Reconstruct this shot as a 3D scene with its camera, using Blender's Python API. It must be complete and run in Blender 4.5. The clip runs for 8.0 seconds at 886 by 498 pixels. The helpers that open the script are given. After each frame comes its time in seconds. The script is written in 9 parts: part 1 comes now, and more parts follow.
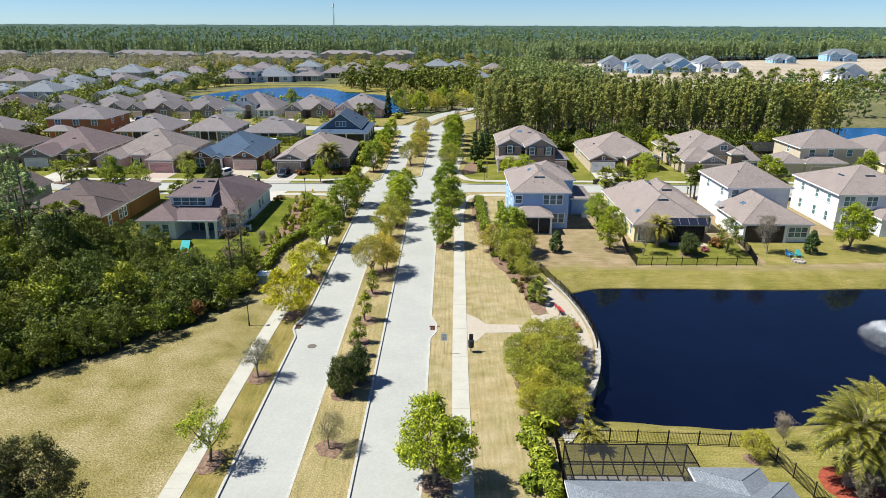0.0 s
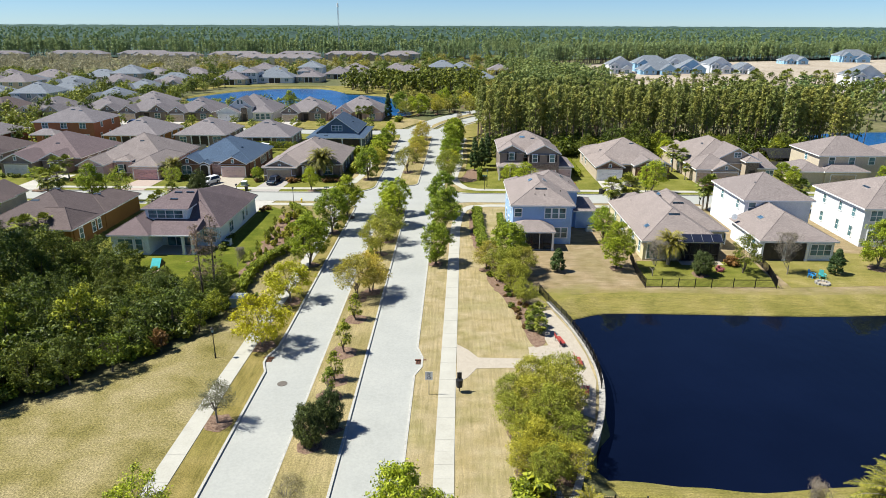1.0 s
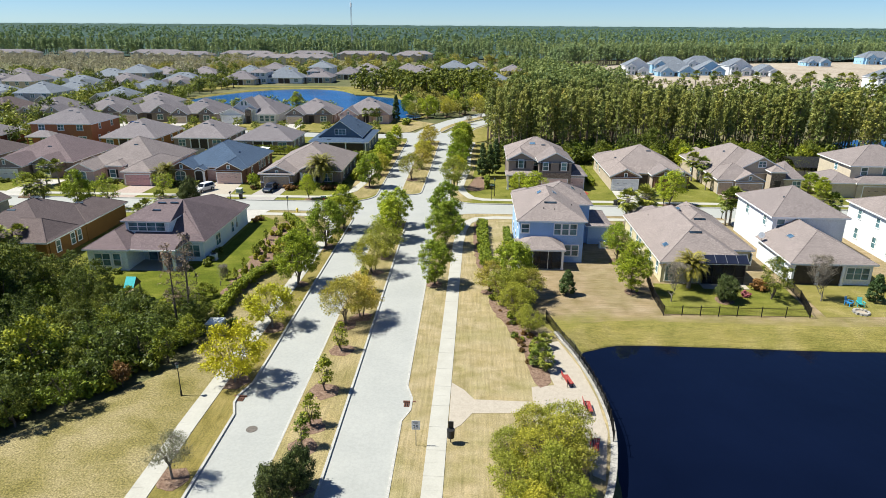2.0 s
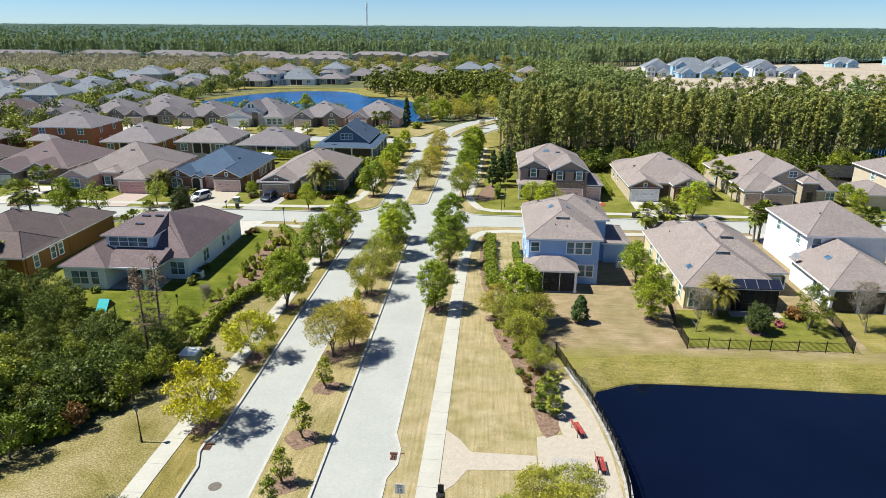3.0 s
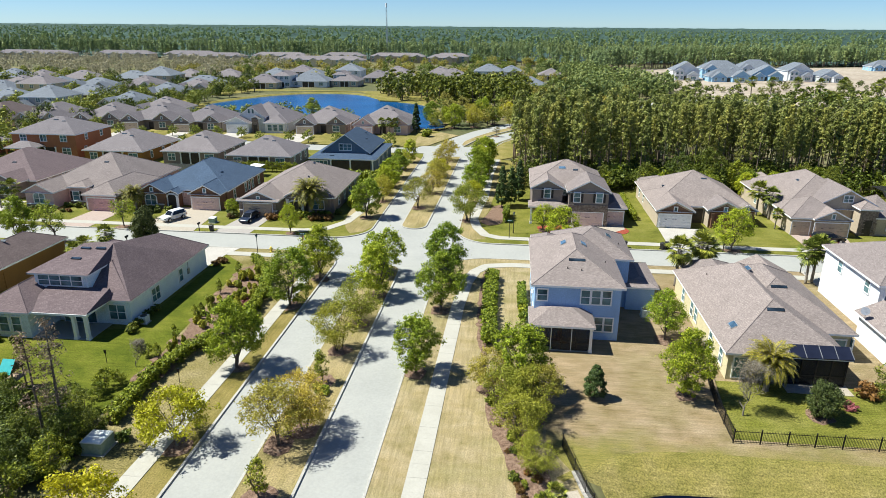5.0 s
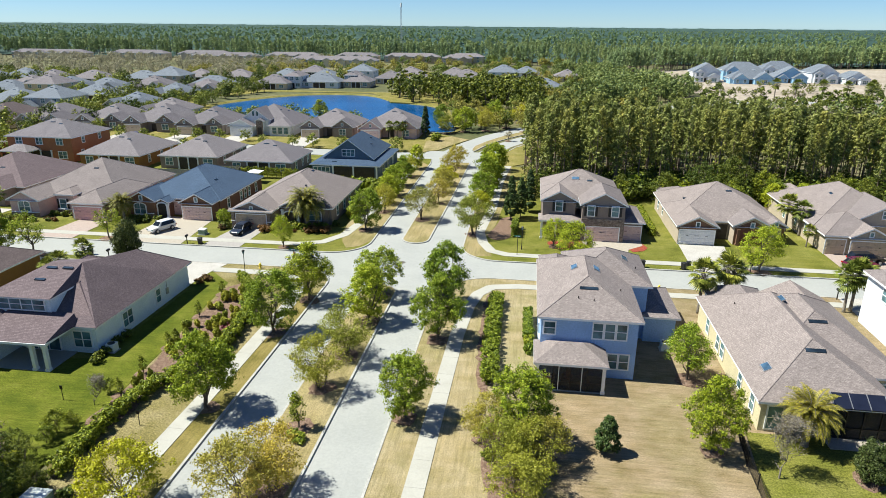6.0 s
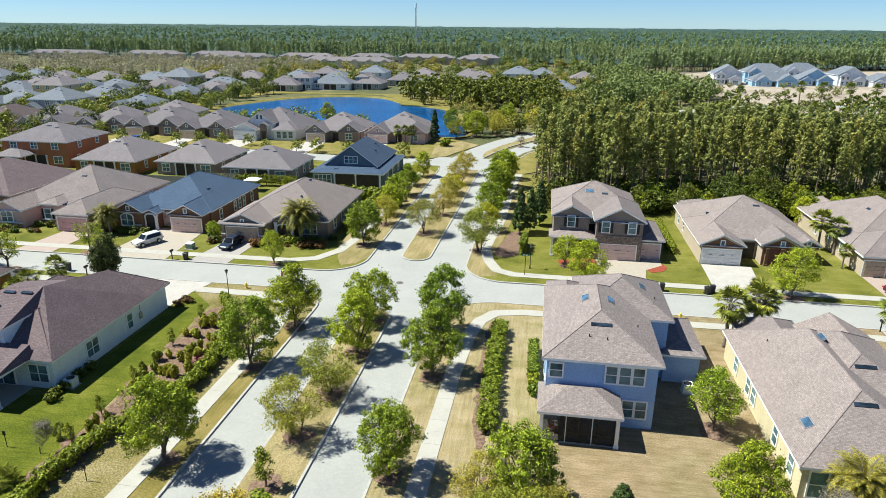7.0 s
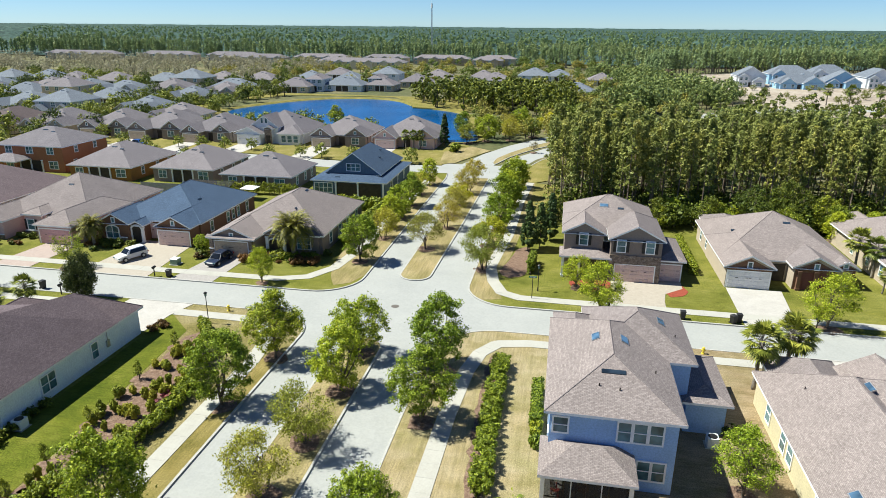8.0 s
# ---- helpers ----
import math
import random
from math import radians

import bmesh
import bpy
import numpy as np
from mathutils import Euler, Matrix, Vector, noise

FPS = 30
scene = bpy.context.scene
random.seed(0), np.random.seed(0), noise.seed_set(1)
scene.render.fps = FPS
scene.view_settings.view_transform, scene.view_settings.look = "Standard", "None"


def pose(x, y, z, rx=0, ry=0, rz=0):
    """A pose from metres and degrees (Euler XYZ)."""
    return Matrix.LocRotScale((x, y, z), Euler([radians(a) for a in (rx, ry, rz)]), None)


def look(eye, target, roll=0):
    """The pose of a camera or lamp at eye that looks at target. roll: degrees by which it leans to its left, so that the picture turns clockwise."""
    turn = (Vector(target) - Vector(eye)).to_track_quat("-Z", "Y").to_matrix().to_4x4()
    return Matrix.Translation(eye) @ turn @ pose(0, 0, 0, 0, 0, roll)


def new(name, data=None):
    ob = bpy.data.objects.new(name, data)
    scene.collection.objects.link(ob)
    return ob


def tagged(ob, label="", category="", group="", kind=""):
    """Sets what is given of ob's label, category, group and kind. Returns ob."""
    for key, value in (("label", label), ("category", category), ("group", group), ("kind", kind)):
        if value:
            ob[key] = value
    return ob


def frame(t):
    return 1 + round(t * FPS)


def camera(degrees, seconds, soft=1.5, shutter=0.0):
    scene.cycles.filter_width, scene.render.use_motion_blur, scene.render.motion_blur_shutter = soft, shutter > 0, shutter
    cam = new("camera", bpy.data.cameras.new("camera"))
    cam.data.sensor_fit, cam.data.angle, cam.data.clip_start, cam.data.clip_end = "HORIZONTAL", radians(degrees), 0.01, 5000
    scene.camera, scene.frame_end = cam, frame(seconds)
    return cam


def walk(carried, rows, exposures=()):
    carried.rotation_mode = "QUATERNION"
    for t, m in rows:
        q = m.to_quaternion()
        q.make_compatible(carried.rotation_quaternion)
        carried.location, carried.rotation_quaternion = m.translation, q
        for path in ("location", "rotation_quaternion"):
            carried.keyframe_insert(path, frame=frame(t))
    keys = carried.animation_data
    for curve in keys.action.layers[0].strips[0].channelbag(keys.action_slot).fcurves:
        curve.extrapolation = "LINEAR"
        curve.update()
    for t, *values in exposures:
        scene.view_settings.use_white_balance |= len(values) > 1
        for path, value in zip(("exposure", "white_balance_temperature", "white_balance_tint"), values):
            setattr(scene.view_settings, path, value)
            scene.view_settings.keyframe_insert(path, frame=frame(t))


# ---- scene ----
cam = camera(68.8, 8.0, soft=0.5)
PATH = [
    (0, (0.608, 1.484, 30.663), (0.593, 3.372, 30.003), 0.2),
    (0.5, (1.532, 5.163, 30.655), (1.505, 7.051, 29.995), 0.3),
    (1, (2.419, 8.821, 30.652), (2.383, 10.708, 29.993), 0.2),
    (1.5, (3.222, 12.524, 30.673), (3.169, 14.411, 30.013), 0.3),
    (3, (5.417, 23.449, 30.65), (5.288, 25.333, 29.991), 0.3),
    (3.5, (6.038, 27.063, 30.628), (5.892, 28.945, 29.969), 0.3),
    (4, (6.695, 30.785, 30.596), (6.536, 32.667, 29.938), 0.4),
    (4.5, (7.282, 34.513, 30.582), (7.106, 36.393, 29.925), 0.4),
    (6, (8.759, 45.582, 30.632), (8.517, 47.455, 29.974), 0.5),
    (6.5, (9.189, 49.265, 30.648), (8.922, 51.135, 29.991), 0.5),
    (7, (9.572, 52.98, 30.675), (9.283, 54.847, 30.018), 0.5),
    (7.5, (9.96, 56.68, 30.714), (9.646, 58.543, 30.057), 0.5),
    (8, (10.385, 60.267, 30.766), (10.046, 62.125, 30.11), 0.5),
]
walk(cam, [(t, look(eye, target, roll)) for t, eye, target, roll in PATH],
     exposures=[(0.0, 0.80, 6350, 7), (8.0, 0.84, 6250, 4)])

# ---------------- light ----------------
world = bpy.data.worlds.new("world")
scene.world = world
world.use_nodes = True
wn, wl = world.node_tree.nodes, world.node_tree.links
sky = wn.new("ShaderNodeTexSky")
sky.sky_type, sky.sun_disc = "NISHITA", False
sky.sun_elevation, sky.sun_rotation = radians(56), radians(270)
sky.air_density, sky.dust_density, sky.ozone_density, sky.altitude = 0.7, 0.0, 2.0, 30
wn["Background"].inputs["Strength"].default_value = 0.05
tint = wn.new("ShaderNodeMix")
tint.data_type, tint.blend_type = "RGBA", "MULTIPLY"
tint.inputs[0].default_value = 1.0
tint.inputs[7].default_value = (0.78, 1.0, 1.32, 1)
wl.new(sky.outputs["Color"], tint.inputs[6])
wl.new(tint.outputs[2], wn["Background"].inputs["Color"])

sun = new("sun", bpy.data.lights.new("sun", "SUN"))
sun.data.energy, sun.data.angle, sun.data.color = 5.0, radians(0.55), (1.0, 0.945, 0.835)
sun.matrix_world = look((-100, -2, 150), (0, 0, 0))


# ---------------- materials ----------------
def material(name):
    m = bpy.data.materials.new(name)
    m.use_nodes = True
    return m, m.node_tree.nodes, m.node_tree.links, m.node_tree.nodes["Principled BSDF"]


def set_in(node, **values):
    for k, v in values.items():
        node.inputs[k].default_value = v


def world_noise(n, l, scale, detail=4.0, rough=0.6, stretch=None):
    geo = n.new("ShaderNodeNewGeometry")
    tex = n.new("ShaderNodeTexNoise")
    set_in(tex, Scale=scale, Detail=detail, Roughness=rough)
    if stretch:
        mul = n.new("ShaderNodeVectorMath")
        mul.operation = "MULTIPLY"
        mul.inputs[1].default_value = stretch
        l.new(geo.outputs["Position"], mul.inputs[0])
        l.new(mul.outputs[0], tex.inputs["Vector"])
    else:
        l.new(geo.outputs["Position"], tex.inputs["Vector"])
    return tex.outputs["Fac"]


def ramp(n, l, fac, stops):
    r = n.new("ShaderNodeValToRGB")
    el = r.color_ramp.elements
    while len(el) < len(stops):
        el.new(0.5)
    for e, (p, c) in zip(el, stops):
        e.position, e.color = p, (*c, 1)
    l.new(fac, r.inputs["Fac"])
    return r.outputs["Color"]


def mix(n, l, fac, a, b, mode="MIX"):
    x = n.new("ShaderNodeMix")
    x.data_type, x.blend_type = "RGBA", mode
    for sock, v in ((x.inputs[0], fac), (x.inputs[6], a), (x.inputs[7], b)):
        if isinstance(v, (int, float)):
            sock.default_value = v
        elif isinstance(v, tuple):
            sock.default_value = (*v, 1)
        else:
            l.new(v, sock)
    return x.outputs[2]


def bump(n, l, p, height, strength, distance=0.03):
    b = n.new("ShaderNodeBump")
    set_in(b, Strength=strength, Distance=distance)
    l.new(height, b.inputs["Height"])
    l.new(b.outputs["Normal"], p.inputs["Normal"])


def mown(n, l, stretch):
    """Broken streaks left by a mower and by thin turf."""
    wide = ramp(n, l, world_noise(n, l, 1.0, 4, 0.7, stretch), [(0.34, (0.80, 0.81, 0.76)), (0.5, (1.0, 1.0, 1.0)), (0.68, (1.17, 1.15, 1.12))])
    patch = ramp(n, l, world_noise(n, l, 0.16, 4, 0.65), [(0.36, (0.90, 0.94, 0.84)), (0.5, (1.0, 1.0, 1.0)), (0.66, (1.08, 1.05, 1.04))])
    return mix(n, l, 1.0, wide, patch, "MULTIPLY")


def surface(name, stops, scale, rough=0.85, fine=8.0, fine_amount=0.35, relief=0.3, relief_scale=None, stretch=None, metal=0.0, spec=0.3, distance=0.03, clump=0.0, streak=None):
    """A matt surface: a colour ramp over coarse noise, broken up by finer grain, with relief."""
    m, n, l, p = material(name)
    base = ramp(n, l, world_noise(n, l, scale, 5, 0.62, stretch), stops)
    grain = ramp(n, l, world_noise(n, l, scale * fine, 3, 0.7), [(0.36, (0.5, 0.5, 0.5)), (0.64, (1.4, 1.4, 1.4))])
    col = mix(n, l, fine_amount, base, mix(n, l, 1.0, base, grain, "MULTIPLY"))
    if clump:
        tufts = ramp(n, l, world_noise(n, l, 8.0, 5, 0.85), [(0.36, (0.48, 0.52, 0.38)), (0.5, (0.98, 0.98, 0.96)), (0.64, (1.36, 1.31, 1.2))])
        col = mix(n, l, clump, col, mix(n, l, 1.0, col, tufts, "MULTIPLY"))
    if streak:
        col = mix(n, l, 1.0, col, mown(n, l, streak), "MULTIPLY")
    l.new(col, p.inputs["Base Color"])
    set_in(p, Roughness=rough, Metallic=metal)
    p.inputs["Specular IOR Level"].default_value = spec
    bump(n, l, p, world_noise(n, l, relief_scale or scale * fine, 3), relief, distance)
    return m


def grey(v, r=1.0, g=1.0, b=1.0):
    return (v * r, v * g, v * b)


CONCRETE_ROAD = surface("concrete_road", [(0.2, (0.292, 0.30, 0.288)), (0.45, (0.318, 0.325, 0.311)), (0.6, (0.332, 0.338, 0.323)), (0.8, (0.35, 0.355, 0.338))], 0.22, 0.85, 22, 0.12, 0.05)
PAVEMENT = surface("pale_concrete", [(0.25, (0.345, 0.335, 0.295)), (0.5, (0.385, 0.375, 0.335)), (0.8, (0.42, 0.41, 0.37))], 0.5, 0.8, 14, 0.12, 0.06)
KERB = surface("kerb_concrete", [(0.3, (0.33, 0.33, 0.31)), (0.7, (0.43, 0.42, 0.395))], 1.5, 0.8, 8, 0.4, 0.2)
APRON = surface("driveway_concrete", [(0.25, (0.37, 0.35, 0.32)), (0.75, (0.46, 0.44, 0.41))], 0.6, 0.8, 14, 0.35, 0.15)
PAVER_TAN = surface("tan_pavers", [(0.25, (0.32, 0.285, 0.235)), (0.5, (0.365, 0.325, 0.27)), (0.8, (0.405, 0.36, 0.305))], 2.2, 0.85, 4, 0.25, 0.3)
PAVER_PINK = surface("pink_pavers", [(0.25, (0.31, 0.245, 0.215)), (0.5, (0.36, 0.29, 0.255)), (0.8, (0.41, 0.34, 0.305))], 2.2, 0.85, 4, 0.25, 0.3)
PAVER_GREY = surface("grey_pavers", [(0.25, (0.29, 0.27, 0.255)), (0.8, (0.36, 0.338, 0.318))], 2.2, 0.85, 4, 0.25, 0.3)
GROUND = surface("rough_ground", [(0.3, (0.06, 0.075, 0.025)), (0.5, (0.11, 0.11, 0.045)), (0.72, (0.2, 0.17, 0.09))], 0.035, 0.95, 18, 0.6, 0.5)
FIELD = surface("field_grass", [(0.28, (0.125, 0.112, 0.032)), (0.44, (0.20, 0.172, 0.07)), (0.60, (0.262, 0.222, 0.118)), (0.8, (0.315, 0.268, 0.165))], 0.22, 0.95, 28, 0.8, 0.8, 7.0, None, 0, 0.1, 0.07, 0.95)
DRY_LAWN = surface("dry_lawn", [(0.25, (0.165, 0.145, 0.055)), (0.45, (0.25, 0.208, 0.10)), (0.62, (0.31, 0.256, 0.14)), (0.8, (0.36, 0.30, 0.18))], 0.35, 0.95, 22, 0.6, 0.45, 8.0, (1.0, 0.35, 1.0), 0, 0.1, 0.05, 0.36, (4.2, 0.25, 1.0))
VERGE = surface("verge_grass", [(0.25, (0.125, 0.108, 0.026)), (0.5, (0.20, 0.165, 0.056)), (0.8, (0.27, 0.22, 0.092))], 0.4, 0.95, 24, 0.7, 0.6, 6.0, None, 0, 0.1, 0.06, 0.6, (4.2, 0.25, 1.0))
TAN_LAWN = surface("tan_lawn", [(0.22, (0.185, 0.158, 0.068)), (0.42, (0.262, 0.218, 0.115)), (0.6, (0.315, 0.262, 0.158)), (0.8, (0.37, 0.315, 0.205))], 0.55, 0.95, 20, 0.6, 0.45, 8.0, (0.8, 1.15, 1.0), 0, 0.1, 0.05, 0.36, (4.2, 0.22, 1.0))
GREEN_LAWN = surface("green_lawn", [(0.25, (0.082, 0.096, 0.016)), (0.48, (0.146, 0.150, 0.029)), (0.78, (0.215, 0.207, 0.062))], 0.25, 0.95, 28, 0.8, 0.6, 6.0, None, 0, 0.1, 0.06, 0.5, (0.3, 3.6, 1.0))
LUSH_LAWN = surface("lush_lawn", [(0.25, (0.056, 0.078, 0.008)), (0.5, (0.104, 0.122, 0.014)), (0.78, (0.178, 0.178, 0.034))], 0.3, 0.95, 28, 0.8, 0.6, 6.0, None, 0, 0.1, 0.06, 0.45, (0.3, 3.6, 1.0))
BANK_GRASS = surface("bank_grass", [(0.25, (0.135, 0.132, 0.032)), (0.5, (0.205, 0.182, 0.056)), (0.8, (0.285, 0.24, 0.105))], 0.3, 0.95, 24, 0.75, 0.6, 6.0, None, 0, 0.1, 0.06, 0.6, (0.3, 3.6, 1.0))


def blended_lawn(name, south, north, edge, soft):
    """Watered grass by the pond fading unevenly into drier lawn."""
    m, n, l, p = material(name)
    a = ramp(n, l, world_noise(n, l, 0.3, 5, 0.62), south)
    b = ramp(n, l, world_noise(n, l, 0.55, 5, 0.62, (0.8, 1.15, 1.0)), north)
    geo, sep, calc = n.new("ShaderNodeNewGeometry"), n.new("ShaderNodeSeparateXYZ"), n.new("ShaderNodeMath")
    l.new(geo.outputs["Position"], sep.inputs[0])
    calc.operation = "MULTIPLY_ADD"
    l.new(world_noise(n, l, 0.22, 5, 0.7), calc.inputs[0])
    calc.inputs[1].default_value = 9.0
    l.new(sep.outputs["Y"], calc.inputs[2])
    reach = n.new("ShaderNodeMapRange")
    set_in(reach, **{"From Min": edge - soft + 4.5, "From Max": edge + soft + 4.5})
    l.new(calc.outputs[0], reach.inputs["Value"])
    base = mix(n, l, reach.outputs[0], a, b)
    grain = ramp(n, l, world_noise(n, l, 10.0, 3, 0.7), [(0.36, (0.5, 0.5, 0.5)), (0.64, (1.4, 1.4, 1.4))])
    col = mix(n, l, 0.6, base, mix(n, l, 1.0, base, grain, "MULTIPLY"))
    tufts = ramp(n, l, world_noise(n, l, 8.0, 5, 0.85), [(0.36, (0.48, 0.52, 0.38)), (0.5, (0.98, 0.98, 0.96)), (0.64, (1.36, 1.31, 1.2))])
    col = mix(n, l, 0.4, col, mix(n, l, 1.0, col, tufts, "MULTIPLY"))
    l.new(mix(n, l, 1.0, col, mown(n, l, (0.26, 4.4, 1.0)), "MULTIPLY"), p.inputs["Base Color"])
    set_in(p, Roughness=0.95)
    p.inputs["Specular IOR Level"].default_value = 0.1
    bump(n, l, p, world_noise(n, l, 8.0, 3), 0.45, 0.05)
    return m


GARDEN_LAWN = blended_lawn("garden_lawn", [(0.25, (0.13, 0.128, 0.03)), (0.5, (0.195, 0.175, 0.052)), (0.8, (0.275, 0.232, 0.10))],
                           [(0.22, (0.155, 0.122, 0.056)), (0.42, (0.225, 0.175, 0.102)), (0.6, (0.28, 0.22, 0.142)), (0.8, (0.335, 0.27, 0.185))], 82.0, 1.8)
MULCH = surface("pine_bark_mulch", [(0.25, (0.09, 0.055, 0.04)), (0.5, (0.195, 0.13, 0.095)), (0.8, (0.32, 0.235, 0.18))], 3.0, 0.95, 5, 0.8, 0.9, 12.0, None, 0, 0.1, 0.06)
RED_MULCH = surface("red_mulch", [(0.25, (0.16, 0.03, 0.018)), (0.8, (0.38, 0.09, 0.05))], 5.0, 0.95, 4, 0.8, 0.9, 12.0)
SAND = surface("bare_sand", [(0.25, (0.26, 0.21, 0.16)), (0.5, (0.34, 0.29, 0.23)), (0.8, (0.42, 0.37, 0.31))], 0.03, 0.95, 12, 0.5, 0.4)
BARK = surface("bark", [(0.3, (0.06, 0.048, 0.036)), (0.7, (0.18, 0.15, 0.12))], 3.0, 0.95, 5, 0.6, 0.8)
PALE_BARK = surface("pale_bark", [(0.3, (0.14, 0.12, 0.10)), (0.7, (0.30, 0.27, 0.23))], 3.0, 0.95, 5, 0.6, 0.8)
PINE_BARK = surface("pine_bark", [(0.3, (0.12, 0.085, 0.062)), (0.7, (0.29, 0.225, 0.175))], 1.6, 0.95, 5, 0.6, 0.8)
STONE = surface("ledge_stone", [(0.3, (0.13, 0.10, 0.08)), (0.5, (0.24, 0.19, 0.15)), (0.75, (0.38, 0.32, 0.27))], 3.0, 0.9, 4, 0.7, 0.9)
BLOCK = surface("wall_block", [(0.3, (0.26, 0.25, 0.23)), (0.7, (0.42, 0.40, 0.37))], 1.8, 0.9, 6, 0.5, 0.5)


def stucco(name, c):
    return surface(name, [(0.25, tuple(v * 0.88 for v in c)), (0.75, tuple(min(v * 1.06, 0.9) for v in c))], 0.6, 0.9, 12, 0.25, 0.25, 18.0)


WALL = {k: stucco("stucco_" + k, c) for k, c in dict(
    blue=(0.33, 0.49, 0.74), icy=(0.78, 0.86, 0.93), white=(0.70, 0.73, 0.75), cream=(0.62, 0.56, 0.40), yellow=(0.60, 0.54, 0.35), ochre=(0.28, 0.14, 0.035),
    tan=(0.46, 0.39, 0.30), taupe=(0.235, 0.195, 0.17), brown=(0.19, 0.105, 0.065), pink=(0.58, 0.42, 0.40), umber=(0.21, 0.108, 0.03), rust=(0.36, 0.15, 0.07),
    slate=(0.12, 0.17, 0.22), skyblue=(0.30, 0.50, 0.68), grey=(0.40, 0.40, 0.39), sand=(0.55, 0.48, 0.37), maroon=(0.17, 0.07, 0.06)).items()}
TRIM = surface("white_trim", [(0.3, (0.79, 0.80, 0.80)), (0.7, (0.86, 0.87, 0.87))], 2.0, 0.55, 6, 0.1, 0.05)
DOOR_WHITE = surface("garage_white", [(0.3, (0.66, 0.66, 0.66)), (0.7, (0.75, 0.75, 0.75))], 2.0, 0.5, 6, 0.1, 0.05)
DOOR_PINK = surface("garage_salmon", [(0.3, (0.60, 0.44, 0.40)), (0.7, (0.66, 0.50, 0.46))], 2.0, 0.5, 6, 0.1, 0.05)
DOOR_ROSE = surface("garage_rose", [(0.3, (0.56, 0.33, 0.33)), (0.7, (0.62, 0.38, 0.38))], 2.0, 0.5, 6, 0.1, 0.05)
DOOR_TAN = surface("garage_tan", [(0.3, (0.44, 0.35, 0.25)), (0.7, (0.52, 0.42, 0.31))], 2.0, 0.5, 6, 0.1, 0.05)
# Near-black sheet; the shade of porches and recesses is put into its colour.
DARK_PANEL = surface("dark_door", [(0.3, (0.03, 0.025, 0.022)), (0.7, (0.06, 0.05, 0.04))], 2.0, 0.5, 6, 0.1, 0.05)
SHUTTER = surface("black_shutter", [(0.3, (0.015, 0.015, 0.017)), (0.7, (0.03, 0.03, 0.03))], 4.0, 0.5, 6, 0.1, 0.05)
BLACK_METAL = surface("black_metal", [(0.3, (0.012, 0.012, 0.013)), (0.7, (0.03, 0.03, 0.03))], 4.0, 0.45, 6, 0.2, 0.1, None, None, 0.3)
BRONZE = surface("bronze_aluminium", [(0.3, (0.02, 0.018, 0.016)), (0.7, (0.045, 0.04, 0.035))], 4.0, 0.4, 6, 0.2, 0.1, None, None, 0.5)
GALV = surface("galvanised_steel", [(0.3, (0.35, 0.36, 0.37)), (0.7, (0.55, 0.56, 0.57))], 4.0, 0.4, 6, 0.2, 0.1, None, None, 0.8)
RUST_IRON = surface("rusty_iron", [(0.3, (0.07, 0.03, 0.02)), (0.7, (0.18, 0.08, 0.05))], 6.0, 0.8, 6, 0.4, 0.4)
PAD_GREEN = surface("pad_green", [(0.3, (0.20, 0.28, 0.22)), (0.7, (0.30, 0.38, 0.31))], 3.0, 0.6, 6, 0.2, 0.1)
PAD_PALE = surface("pad_pale", [(0.3, (0.68, 0.72, 0.69)), (0.7, (0.76, 0.79, 0.76))], 3.0, 0.6, 6, 0.2, 0.1)
PLASTIC_BLACK = surface("black_plastic", [(0.3, (0.015, 0.015, 0.015)), (0.7, (0.03, 0.03, 0.032))], 3.0, 0.5, 6, 0.2, 0.1)
TEAL = surface("teal_plastic", [(0.3, (0.03, 0.34, 0.36)), (0.7, (0.05, 0.42, 0.44))], 3.0, 0.7, 6, 0.1, 0.05)
CHAIR_BLUE = surface("blue_plastic", [(0.3, (0.04, 0.28, 0.62)), (0.7, (0.06, 0.36, 0.70))], 3.0, 0.4, 6, 0.1, 0.05)
BENCH_RED = surface("red_slats", [(0.3, (0.26, 0.035, 0.03)), (0.7, (0.38, 0.06, 0.05))], 5.0, 0.5, 6, 0.3, 0.2)
HYDRANT = surface("yellow_paint", [(0.3, (0.65, 0.50, 0.05)), (0.7, (0.75, 0.60, 0.08))], 5.0, 0.5, 6, 0.2, 0.1)
WOOD = surface("weathered_wood", [(0.3, (0.22, 0.16, 0.11)), (0.7, (0.38, 0.30, 0.22))], 4.0, 0.85, 6, 0.4, 0.3)


